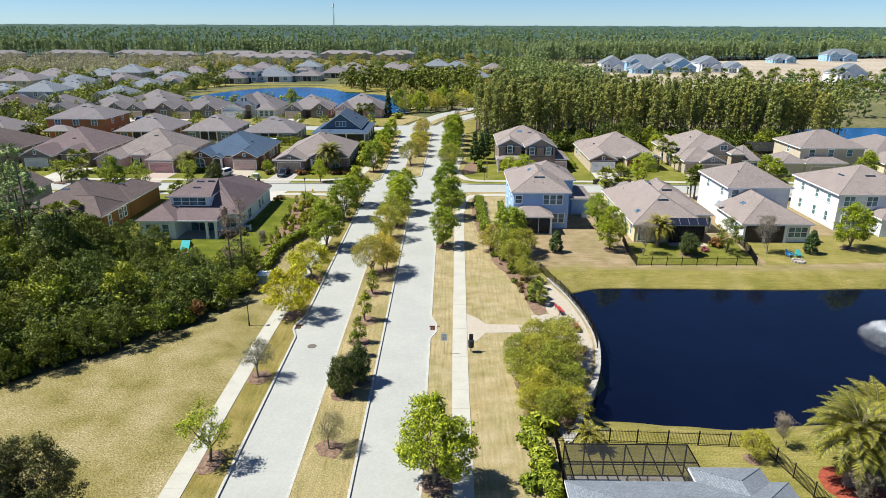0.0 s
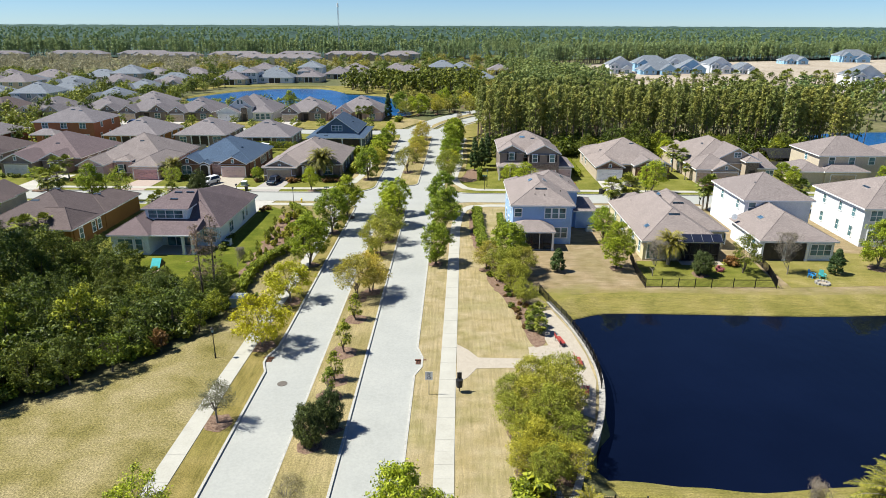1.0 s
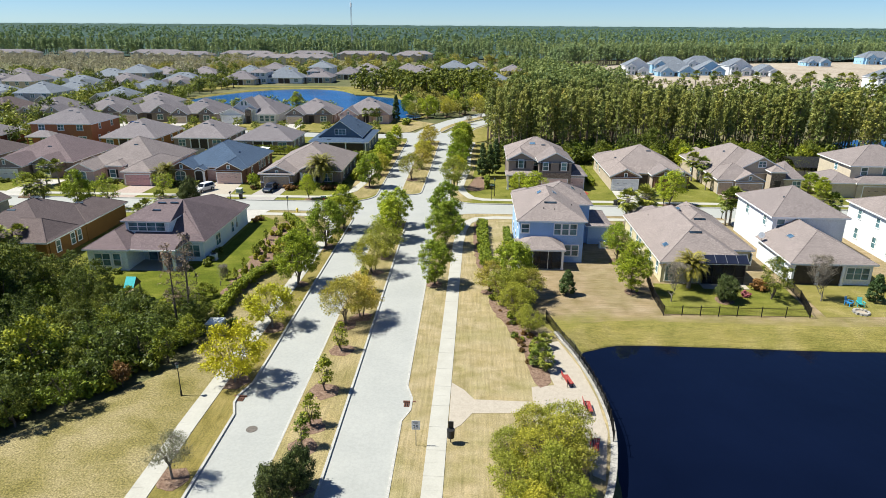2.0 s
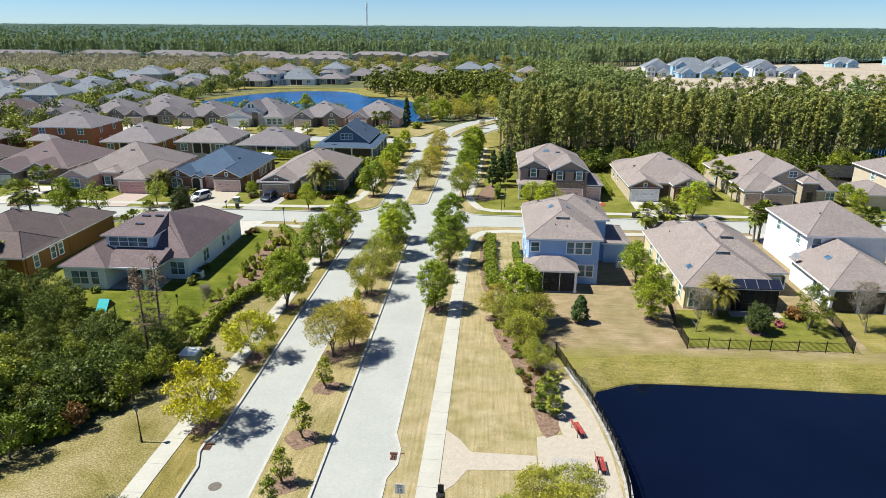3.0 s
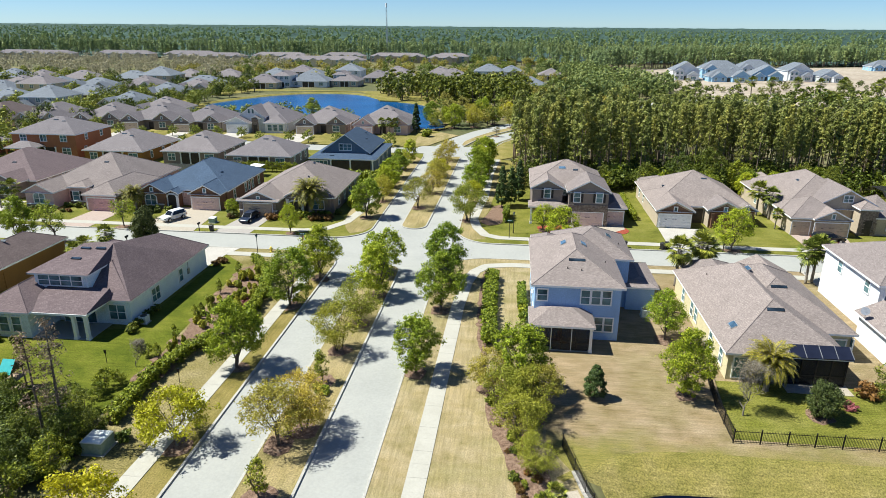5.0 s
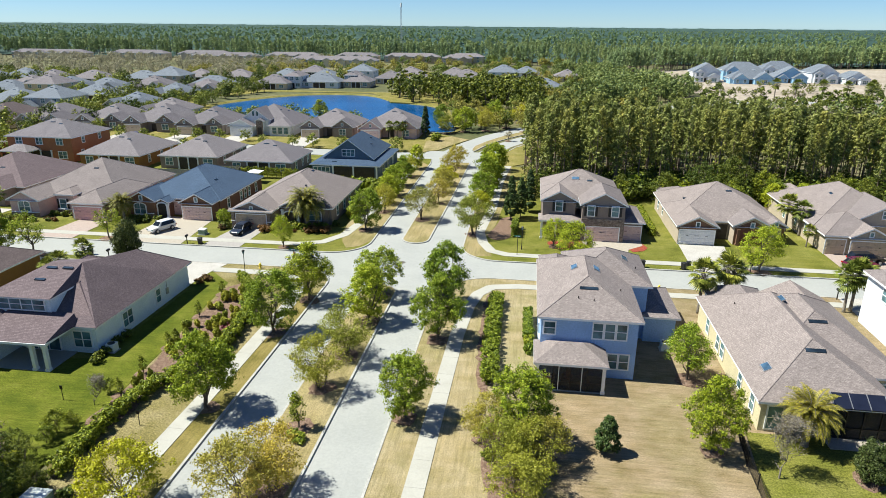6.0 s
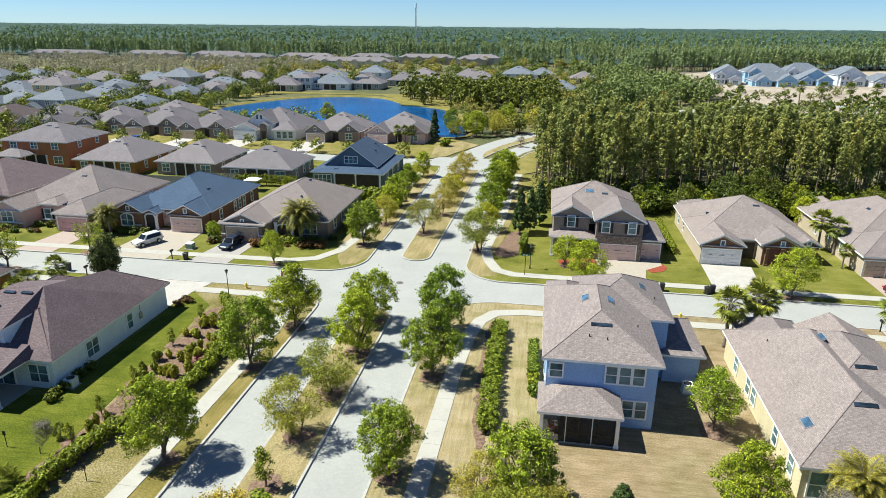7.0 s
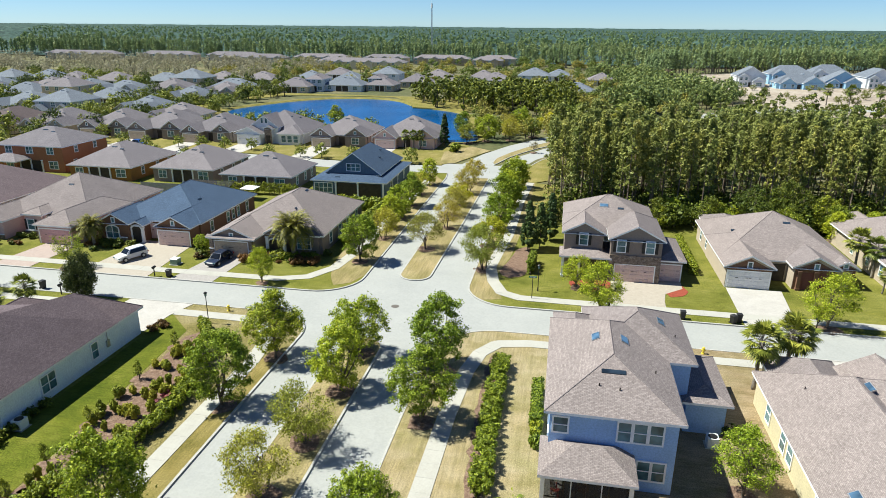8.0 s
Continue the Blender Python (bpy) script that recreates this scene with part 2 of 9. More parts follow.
def shingles(name, low, mid, high):
    """Asphalt shingles: staggered courses that climb the slope, in mixed granule colours."""
    m, n, l, p = material(name)
    geo = n.new("ShaderNodeNewGeometry")
    pos, nor = n.new("ShaderNodeSeparateXYZ"), n.new("ShaderNodeSeparateXYZ")
    l.new(geo.outputs["Position"], pos.inputs[0])
    l.new(geo.outputs["True Normal"], nor.inputs[0])

    def math_node(op, a, b=None):
        x = n.new("ShaderNodeMath")
        x.operation = op
        for i, v in enumerate((a, b)):
            if isinstance(v, (int, float)):
                x.inputs[i].default_value = v
            elif v is not None:
                l.new(v, x.inputs[i])
        return x.outputs[0]
    along_y = math_node("GREATER_THAN", math_node("ABSOLUTE", nor.outputs[0]), math_node("ABSOLUTE", nor.outputs[1]))
    u = math_node("ADD", math_node("MULTIPLY", pos.outputs[1], along_y), math_node("MULTIPLY", pos.outputs[0], math_node("SUBTRACT", 1.0, along_y)))
    comb = n.new("ShaderNodeCombineXYZ")
    l.new(u, comb.inputs[0])
    l.new(math_node("MULTIPLY", pos.outputs[2], 2.25), comb.inputs[1])
    brick = n.new("ShaderNodeTexBrick")
    brick.offset, brick.squash = 0.5, 1.0
    set_in(brick, Scale=1.0, Color1=(*low, 1), Color2=(*high, 1), Mortar=(*(v * 0.3 for v in low), 1))
    brick.inputs["Brick Width"].default_value = 0.24
    brick.inputs["Row Height"].default_value = 0.108
    brick.inputs["Mortar Size"].default_value = 0.013
    brick.inputs["Mortar Smooth"].default_value = 0.3
    l.new(comb.outputs[0], brick.inputs["Vector"])
    blotch = ramp(n, l, world_noise(n, l, 0.5, 4, 0.6), [(0.3, tuple(v * 0.88 for v in mid)), (0.7, tuple(v * 1.12 for v in mid))])
    col = mix(n, l, 0.4, blotch, brick.outputs["Color"])
    speck = ramp(n, l, world_noise(n, l, 7.0, 3, 0.75), [(0.35, (0.55, 0.55, 0.56)), (0.65, (1.38, 1.38, 1.38))])
    col = mix(n, l, 0.5, col, mix(n, l, 1.0, col, speck, "MULTIPLY"))
    info = n.new("ShaderNodeObjectInfo")
    tone = ramp(n, l, info.outputs["Random"], [(0.0, (0.88, 0.88, 0.9)), (1.0, (1.1, 1.08, 1.06))])
    l.new(mix(n, l, 1.0, col, tone, "MULTIPLY"), p.inputs["Base Color"])
    set_in(p, Roughness=0.9)
    p.inputs["Specular IOR Level"].default_value = 0.25
    bump(n, l, p, brick.outputs["Fac"], -0.5, 0.02)
    return m


ROOF = dict(
    grey=shingles("shingles_grey", (0.135, 0.114, 0.110), (0.232, 0.20, 0.193), (0.33, 0.292, 0.282)),
    brown=shingles("shingles_brown", (0.075, 0.057, 0.057), (0.117, 0.092, 0.092), (0.165, 0.135, 0.135)),
    purple=shingles("shingles_plum", (0.095, 0.070, 0.076), (0.152, 0.117, 0.124), (0.22, 0.175, 0.182)),
    blue=shingles("shingles_blue", (0.032, 0.058, 0.105), (0.058, 0.095, 0.158), (0.10, 0.148, 0.222)),
    ash=shingles("shingles_ash", (0.113, 0.102, 0.110), (0.186, 0.172, 0.183), (0.271, 0.251, 0.266)),
    slate=shingles("shingles_slate", (0.105, 0.125, 0.155), (0.16, 0.185, 0.22), (0.225, 0.25, 0.285)))


def glass(name, tint, rough=0.06):
    m, n, l, p = material(name)
    l.new(ramp(n, l, world_noise(n, l, 0.7, 2), [(0.35, tuple(v * 0.5 for v in tint)), (0.65, tuple(v * 1.5 for v in tint))]), p.inputs["Base Color"])
    set_in(p, Roughness=rough, IOR=1.5)
    p.inputs["Specular IOR Level"].default_value = 0.5
    return m


PANE = glass("window_glass", (0.085, 0.165, 0.185), 0.16)
CAR_GLASS = glass("car_glass", (0.01, 0.012, 0.015), 0.03)


def water(name, tint, ripple, rough=0.07, ior=1.333, gleam=(1, 1, 1)):
    m, n, l, p = material(name)
    set_in(p, Roughness=rough, IOR=ior)
    p.inputs["Specular Tint"].default_value = (*gleam, 1)
    l.new(ramp(n, l, world_noise(n, l, 0.05, 3), [(0.35, tuple(v * 0.8 for v in tint)), (0.65, tuple(v * 1.2 for v in tint))]), p.inputs["Base Color"])
    bump(n, l, p, world_noise(n, l, 1.4, 3, 0.5, (1.0, 0.45, 1.0)), ripple, 0.05)
    return m


# Part of the reflected sky's blue is put into tint and gleam.
POND = water("pond_water", (0.002, 0.004, 0.013), 0.42, 0.05, 1.333, (0.32, 0.42, 1.0))
LAKE = water("lake_water", (0.002, 0.06, 0.19), 1.2, 0.22, 1.333, (0.5, 0.75, 1.0))


def screen(name, tint, see):
    """Insect screen: a dark weave that lets part of the light through."""
    m, n, l, p = material(name)
    set_in(p, Roughness=0.7)
    p.inputs["Base Color"].default_value = (*tint, 1)
    clear, blend = n.new("ShaderNodeBsdfTransparent"), n.new("ShaderNodeMixShader")
    blend.inputs[0].default_value = 1 - see
    l.new(clear.outputs[0], blend.inputs[1])
    l.new(p.outputs[0], blend.inputs[2])
    l.new(blend.outputs[0], n["Material Output"].inputs["Surface"])
    return m


CAGE_SCREEN = screen("cage_screen", (0.02, 0.021, 0.024), 0.62)
MESH_SCREEN = screen("insect_screen", (0.012, 0.013, 0.016), 0.3)


def foliage(name, dark, mid, light, through_light=0.35):
    """Leaves: each leaf its own tone, some light shining through."""
    m, n, l, p = material(name)
    geo, info = n.new("ShaderNodeNewGeometry"), n.new("ShaderNodeObjectInfo")
    col = ramp(n, l, geo.outputs["Random Per Island"], [(0.0, dark), (0.5, mid), (1.0, light)])
    tone = ramp(n, l, info.outputs["Random"], [(0.0, (0.68, 0.78, 0.8)), (1.0, (1.26, 1.16, 1.02))])
    col = mix(n, l, 1.0, col, tone, "MULTIPLY")
    l.new(col, p.inputs["Base Color"])
    set_in(p, Roughness=0.55)
    p.inputs["Specular IOR Level"].default_value = 0.25
    trans, blend = n.new("ShaderNodeBsdfTranslucent"), n.new("ShaderNodeMixShader")
    l.new(col, trans.inputs["Color"])
    blend.inputs[0].default_value = through_light * 0.6
    l.new(p.outputs[0], blend.inputs[1])
    l.new(trans.outputs[0], blend.inputs[2])
    l.new(blend.outputs[0], n["Material Output"].inputs["Surface"])
    return m


LEAF = dict(
    oak=foliage("oak_leaves", (0.085, 0.13, 0.006), (0.24, 0.31, 0.014), (0.46, 0.51, 0.045), 0.24),
    fresh=foliage("fresh_leaves", (0.14, 0.21, 0.008), (0.33, 0.40, 0.016), (0.57, 0.60, 0.06), 0.26),
    olive=foliage("olive_leaves", (0.19, 0.195, 0.018), (0.325, 0.325, 0.032), (0.47, 0.46, 0.066), 0.3),
    amber=foliage("amber_leaves", (0.25, 0.215, 0.03), (0.405, 0.345, 0.048), (0.56, 0.49, 0.09), 0.32),
    lemon=foliage("yellow_green_leaves", (0.32, 0.30, 0.010), (0.50, 0.46, 0.016), (0.68, 0.62, 0.035), 0.32),
    dark=foliage("dark_leaves", (0.024, 0.050, 0.013), (0.053, 0.090, 0.022), (0.099, 0.143, 0.039), 0.2),
    thicket=foliage("thicket_leaves", (0.030, 0.046, 0.005), (0.086, 0.116, 0.011), (0.245, 0.275, 0.034), 0.14),
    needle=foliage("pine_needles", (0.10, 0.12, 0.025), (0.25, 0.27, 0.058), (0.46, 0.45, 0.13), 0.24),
    # Distance haze is put into this colour: paler, bluer needles.
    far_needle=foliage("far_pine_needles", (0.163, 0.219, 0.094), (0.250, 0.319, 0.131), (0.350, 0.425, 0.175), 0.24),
    scrub=foliage("scrub_twigs", (0.172, 0.178, 0.127), (0.287, 0.287, 0.207), (0.414, 0.402, 0.299), 0.3),
    straw=foliage("dead_needles", (0.12, 0.085, 0.06), (0.20, 0.15, 0.11), (0.30, 0.24, 0.18), 0.15),
    fan=foliage("fan_fronds", (0.055, 0.075, 0.010), (0.16, 0.19, 0.026), (0.36, 0.38, 0.07), 0.25),
    palm=foliage("palm_fronds", (0.06, 0.07, 0.010), (0.17, 0.17, 0.024), (0.38, 0.34, 0.055), 0.2),
    hedge=foliage("hedge_leaves", (0.07, 0.10, 0.006), (0.17, 0.21, 0.012), (0.37, 0.40, 0.035), 0.2),
    clipped=foliage("clipped_leaves", (0.06, 0.09, 0.005), (0.18, 0.22, 0.012), (0.42, 0.45, 0.035), 0.22),
    # Haze is put into far_olive, garden and far too, as extra brightness.
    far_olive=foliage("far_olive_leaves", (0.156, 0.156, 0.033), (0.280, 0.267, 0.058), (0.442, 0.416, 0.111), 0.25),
    magnolia=foliage("magnolia_leaves", (0.028, 0.042, 0.010), (0.066, 0.088, 0.020), (0.15, 0.17, 0.045), 0.12),
    garden=foliage("garden_leaves", (0.065, 0.098, 0.013), (0.176, 0.215, 0.029), (0.390, 0.416, 0.078), 0.22),
    rust=foliage("rusty_leaves", (0.085, 0.045, 0.014), (0.16, 0.085, 0.026), (0.26, 0.15, 0.05)),
    juniper=foliage("juniper_leaves", (0.028, 0.034, 0.010), (0.062, 0.07, 0.018), (0.12, 0.125, 0.036), 0.15),
    grey=foliage("grey_twigs", (0.143, 0.121, 0.094), (0.220, 0.187, 0.143), (0.297, 0.264, 0.209), 0.1),
    twig=foliage("budding_twigs", (0.16, 0.14, 0.07), (0.26, 0.23, 0.12), (0.36, 0.32, 0.18), 0.25),
    magenta=foliage("magenta_leaves", (0.176, 0.033, 0.055), (0.308, 0.088, 0.110), (0.418, 0.176, 0.187), 0.2),
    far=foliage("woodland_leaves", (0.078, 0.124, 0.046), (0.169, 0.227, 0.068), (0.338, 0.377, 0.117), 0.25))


# ---------------- builders ----------------
class Shape:
    """Collects corners and faces for one mesh."""

    def __init__(self):
        self.v, self.f = [], []

    def poly(self, *pts):
        i = len(self.v)
        self.v += [tuple(p) for p in pts]
        self.f.append(tuple(range(i, i + len(pts))))
        return self

    def box(self, x0, y0, z0, x1, y1, z1):
        i = len(self.v)
        self.v += [(x, y, z) for z in (z0, z1) for x, y in ((x0, y0), (x1, y0), (x1, y1), (x0, y1))]
        self.f += [tuple(i + k for k in q) for q in ((3, 2, 1, 0), (4, 5, 6, 7), (0, 1, 5, 4), (1, 2, 6, 5), (2, 3, 7, 6), (3, 0, 4, 7))]
        return self

    def prism(self, pts, z0, z1):
        """An upright slab over a counter-clockwise outline."""
        i, n = len(self.v), len(pts)
        self.v += [(x, y, z1) for x, y in pts] + [(x, y, z0) for x, y in pts]
        self.f.append(tuple(range(i, i + n)))
        self.f += [(i + k, i + n + k, i + n + (k + 1) % n, i + (k + 1) % n) for k in range(n)]
        return self

    def tube(self, pts, radii, sides=6, cap=True):
        rings = []
        for k, p in enumerate(pts):
            p = Vector(p)
            d = (Vector(pts[min(k + 1, len(pts) - 1)]) - Vector(pts[max(k - 1, 0)])).normalized()
            a = d.orthogonal().normalized() if abs(d.z) < 0.95 else Vector((1, 0, 0)).cross(d).normalized()
            b = d.cross(a)
            i = len(self.v)
            self.v += [tuple(p + (a * math.cos(2 * math.pi * s / sides) + b * math.sin(2 * math.pi * s / sides)) * radii[k]) for s in range(sides)]
            rings.append(i)
        for r0, r1 in zip(rings, rings[1:]):
            self.f += [(r0 + s, r0 + (s + 1) % sides, r1 + (s + 1) % sides, r1 + s) for s in range(sides)]
        if cap:
            self.f += [tuple(rings[0] + s for s in reversed(range(sides))), tuple(rings[-1] + s for s in range(sides))]
        return self

    def ribbon(self, pts, half, z0, z1, closed=False):
        """A raised strip of even width along a line."""
        pts = [Vector(p) for p in pts]
        n = len(pts)
        sides = []
        for k, p in enumerate(pts):
            a = pts[(k - 1) % n] if closed or k else p
            b = pts[(k + 1) % n] if closed or k < n - 1 else p
            d = (b - a).normalized()
            nrm = Vector((-d.y, d.x)) * half
            sides.append((p + nrm, p - nrm))
        for k in range(n if closed else n - 1):
            (l0, r0), (l1, r1) = sides[k], sides[(k + 1) % n]
            self.poly((*l0, z1), (*r0, z1), (*r1, z1), (*l1, z1))
            self.poly((*l0, z0), (*l0, z1), (*l1, z1), (*l1, z0))
            self.poly((*r0, z1), (*r0, z0), (*r1, z0), (*r1, z1))
        return self

    def post(self, x, y, rings):
        """A square post: rings of (height, half width)."""
        i = len(self.v)
        for z, h in rings:
            self.v += [(x - h, y - h, z), (x + h, y - h, z), (x + h, y + h, z), (x - h, y + h, z)]
        for k in range(len(rings) - 1):
            a = i + 4 * k
            self.f += [(a + s, a + (s + 1) % 4, a + 4 + (s + 1) % 4, a + 4 + s) for s in range(4)]
        e = i + 4 * (len(rings) - 1)
        self.f += [(i + 3, i + 2, i + 1, i), (e, e + 1, e + 2, e + 3)]
        return self

    def lattice(self, xs, zs, solid, y0, y1):
        """Upright bars on a grid of lines, welded into one piece."""
        ids = {}

        def vid(i, j, k):
            if (i, j, k) not in ids:
                ids[i, j, k] = len(self.v)
                self.v.append((xs[i], (y0, y1)[k], zs[j]))
            return ids[i, j, k]
        nx, nz = len(xs) - 1, len(zs) - 1
        on = lambda i, j: 0 <= i < nx and 0 <= j < nz and solid(i, j)
        for i in range(nx):
            for j in range(nz):
                if on(i, j):
                    self.f.append((vid(i, j, 0), vid(i + 1, j, 0), vid(i + 1, j + 1, 0), vid(i, j + 1, 0)))
                    for di, dj, p, q in ((-1, 0, (i, j), (i, j + 1)), (1, 0, (i + 1, j + 1), (i + 1, j)), (0, -1, (i + 1, j), (i, j)), (0, 1, (i, j + 1), (i + 1, j + 1))):
                        if not on(i + di, j + dj):
                            self.f.append((vid(*p, 0), vid(*q, 0), vid(*q, 1), vid(*p, 1)))
        return self

    def mesh(self, name, mat, off=(0, 0, 0), smooth=False):
        me = bpy.data.meshes.new(name)
        me.from_pydata([(x - off[0], y - off[1], z - off[2]) for x, y, z in self.v] if any(off) else self.v, [], self.f)
        me.materials.append(mat)
        if smooth:
            me.shade_smooth()
        return me


def child(name, shape, mat, parent, label="", smooth=False):
    """A part under a thing, its shape given in the world's metres."""
    o = new(name, shape.mesh(name, mat, tuple(parent.location), smooth))
    o.parent = parent
    if label:
        tagged(o, label)
    return o


def setting(name, shape, mat, label, category, smooth=False):
    return tagged(new(name, shape.mesh(name, mat, (0, 0, 0), smooth)), label, category, "", "structure")


def thing(name, loc, label, category, group=""):
    e = new(name)
    e.location = loc
    return tagged(e, label, category, group)


def single(name, shape, mat, loc, label, category, group="", smooth=False):
    o = new(name, shape.mesh(name, mat, loc, smooth))
    o.location = loc
    return tagged(o, label, category, group)


def arc(cx, cy, r, a0, a1, n=8):
    return [(cx + r * math.cos(radians(a0 + (a1 - a0) * k / n)), cy + r * math.sin(radians(a0 + (a1 - a0) * k / n))) for k in range(n + 1)]


def inside(x, y, outline):
    hit = False
    for (x0, y0), (x1, y1) in zip(outline, outline[1:] + outline[:1]):
        if (y0 > y) != (y1 > y) and x < (x1 - x0) * (y - y0) / (y1 - y0) + x0:
            hit = not hit
    return hit


def edge_distance(x, y, outline):
    best = 1e9
    for (x0, y0), (x1, y1) in zip(outline, outline[1:] + outline[:1]):
        dx, dy = x1 - x0, y1 - y0
        t = max(0.0, min(1.0, ((x - x0) * dx + (y - y0) * dy) / (dx * dx + dy * dy)))
        best = min(best, math.hypot(x - x0 - t * dx, y - y0 - t * dy))
    return best


def smooth_outline(pts, n=4):
    """A rounded closed outline through the given corners."""
    out, m = [], len(pts)
    for k in range(m):
        a, b, c, d = (Vector(pts[(k + j) % m]) for j in (-1, 0, 1, 2))
        for s in range(n):
            t = s / n
            out.append(tuple(0.5 * (2 * b + (c - a) * t + (2 * a - 5 * b + 4 * c - d) * t * t + (3 * b - a - 3 * c + d) * t ** 3)))
    return out


def ragged(pts, by=0.22, step=0.7, seed=3):
    """The same outline with a wandering edge."""
    rng, out = random.Random(seed), []
    for a, b in zip(pts, pts[1:] + pts[:1]):
        n = max(1, int(math.hypot(b[0] - a[0], b[1] - a[1]) / step))
        out += [(a[0] + (b[0] - a[0]) * k / n + rng.uniform(-by, by), a[1] + (b[1] - a[1]) * k / n + rng.uniform(-by, by)) for k in range(n)]
    return out


# ---------------- ground, ponds, roads ----------------
WALL_ARC = smooth_outline([(9.6, 45.6), (12.6, 50.0), (14.5, 54.5), (15.75, 60.5), (15.75, 65.5), (15.1, 70.5), (13.9, 75.6), (11.4, 81.0)], 4)[:29]
POND_NEAR = [p for p in WALL_ARC if p[1] < 74.6] + smooth_outline([(13.4, 74.6), (14.7, 75.2), (15.9, 75.9), (17.2, 76.6), (18.6, 77.3), (21.3, 77.8), (30.0, 77.8), (44.0, 77.6), (56.0, 78.2), (75.0, 78.0), (84.0, 67.0), (78.0, 53.0), (60.0, 48.5), (42.0, 48.8), (30.4, 48.1), (25.0, 47.4), (20.9, 47.8), (17.7, 48.1), (14.5, 48.5), (11.4, 47.9), (9.6, 46.6)], 3)[3:-5]
POND_LAKE = smooth_outline([(-113, 292), (-108, 278), (-92, 266), (-60, 255), (-36, 248), (-20, 238), (-13.5, 243), (-15.5, 256), (-20, 272), (-24, 292), (-31, 304), (-42, 311), (-51, 320), (-58, 331), (-68, 338), (-82, 338), (-94, 331), (-104, 317)], 3)
POND_EAST = smooth_outline([(100, 178), (112, 170), (150, 168), (190, 176), (190, 204), (150, 210), (118, 208), (102, 196)], 3)
PONDS = (POND_NEAR, POND_LAKE, POND_EAST)
LEVELS = (-1.2, -0.48, -0.48)


def boxed(p):
    xs, ys = [q[0] for q in p], [q[1] for q in p]
    return min(xs), min(ys), max(xs), max(ys)


POND_BOXES = [boxed(p) for p in PONDS]


def ground_height(x, y):
    z = -0.16 + 0.03 * noise.noise((x * 0.12, y * 0.12, 0.0))
    for k, p in enumerate(PONDS):
        b = POND_BOXES[k]
        if b[0] - 6 < x < b[2] + 6 and b[1] - 6 < y < b[3] + 6:
            d = edge_distance(x, y, p)
            if inside(x, y, p):
                z = LEVELS[k] - 0.02 - min(1.4, 0.35 * d)
            elif d < 5.0:
                wall = k == 0 and x < 17.5 and y < 79 and min(math.hypot(x - a, y - c) for a, c in WALL_ARC) < d + 0.6
                if not wall:
                    z = z + (LEVELS[k] + 0.14) * (1 - d / 5.0) ** 1.5
    return z


def build_ground():
    def steps(lo, hi, fine0, fine1, step, grow=1.35):
        xs = list(np.arange(fine0, fine1 + 0.01, step))
        s, a = step, fine0
        while a > lo:
            s *= grow
            a -= s
            xs.insert(0, max(a, lo))
        s, b = step, fine1
        while b < hi:
            s *= grow
            b += s
            xs.append(min(b, hi))
        return xs
    xs, ys = steps(-5200, 5200, -126, 92, 2.0), steps(-900, 5000, 28, 346, 2.0)
    sh = Shape()
    sh.v = [(x, y, ground_height(x, y)) for y in ys for x in xs]
    w = len(xs)
    sh.f = [(j * w + i, j * w + i + 1, (j + 1) * w + i + 1, (j + 1) * w + i) for j in range(len(ys) - 1) for i in range(w - 1)]
    return setting("ground", sh, GROUND, "rough grassy ground with leaf litter reaching the horizon", "ground", True)


build_ground()


for k, (m, lab, cat) in enumerate(((POND, "dark navy pond water with faint ripples", "pond"), (LAKE, "bright blue rippled lake among the houses", "lake"), (LAKE, "blue pond behind the pine wood", "pond"))):
    bx = POND_BOXES[k]
    setting("water", Shape().poly((bx[0] - 1, bx[1] - 1, LEVELS[k]), (bx[2] + 1, bx[1] - 1, LEVELS[k]), (bx[2] + 1, bx[3] + 1, LEVELS[k]), (bx[0] - 1, bx[3] + 1, LEVELS[k])), m, lab, cat)



def bank(outline, skip, profile, label):
    """The grassy slope from the lawn down into the water: pairs of distance from the shore and height."""
    sh, n = Shape(), len(outline)
    turn = 1 if sum(a[0] * b[1] - b[0] * a[1] for a, b in zip(outline, outline[1:] + outline[:1])) > 0 else -1
    rows = []
    for k in range(n):
        a, b = Vector(outline[k - 1]), Vector(outline[(k + 1) % n])
        d = (b - a).normalized() * turn
        p, nr = Vector(outline[k]), Vector((d.y, -d.x))
        w = 0.12 * noise.noise((p.x * 0.5, p.y * 0.5, 5.0))
        rows.append(None if skip(p) else [p + nr * (q + w) for q, _ in profile])
    for k in range(n):
        r, q = rows[k], rows[(k + 1) % n]
        if r and q:
            for j in range(len(profile) - 1):
                z0, z1 = profile[j][1], profile[j + 1][1]
                sh.poly((*r[j], z0), (*q[j], z0), (*q[j + 1], z1), (*r[j + 1], z1))
    return setting("bank", sh, BANK_GRASS, label, "bank", True)


def denser(outline, step):
    out = []
    for a, b in zip(outline, outline[1:] + outline[:1]):
        n = max(1, int(math.hypot(b[0] - a[0], b[1] - a[1]) / step))
        out += [(a[0] + (b[0] - a[0]) * i / n, a[1] + (b[1] - a[1]) * i / n) for i in range(n)]
    return out


bank(denser(POND_NEAR, 1.2), lambda p: p.x < 15.95 and 47.0 < p.y < 75.0 and not (p.x > 12.6 and p.y < 49), [(-0.9, -1.9), (0.0, -1.21), (0.1, -1.08), (1.3, -0.55), (2.5, -0.06), (2.9, 0.016), (3.4, 0.020)], "grassy bank sloping into the pond")
bank(POND_LAKE, lambda p: False, [(-0.7, -0.8), (0.1, -0.42), (1.25, 0.016), (2.5, 0.020)], "grassy lake bank")

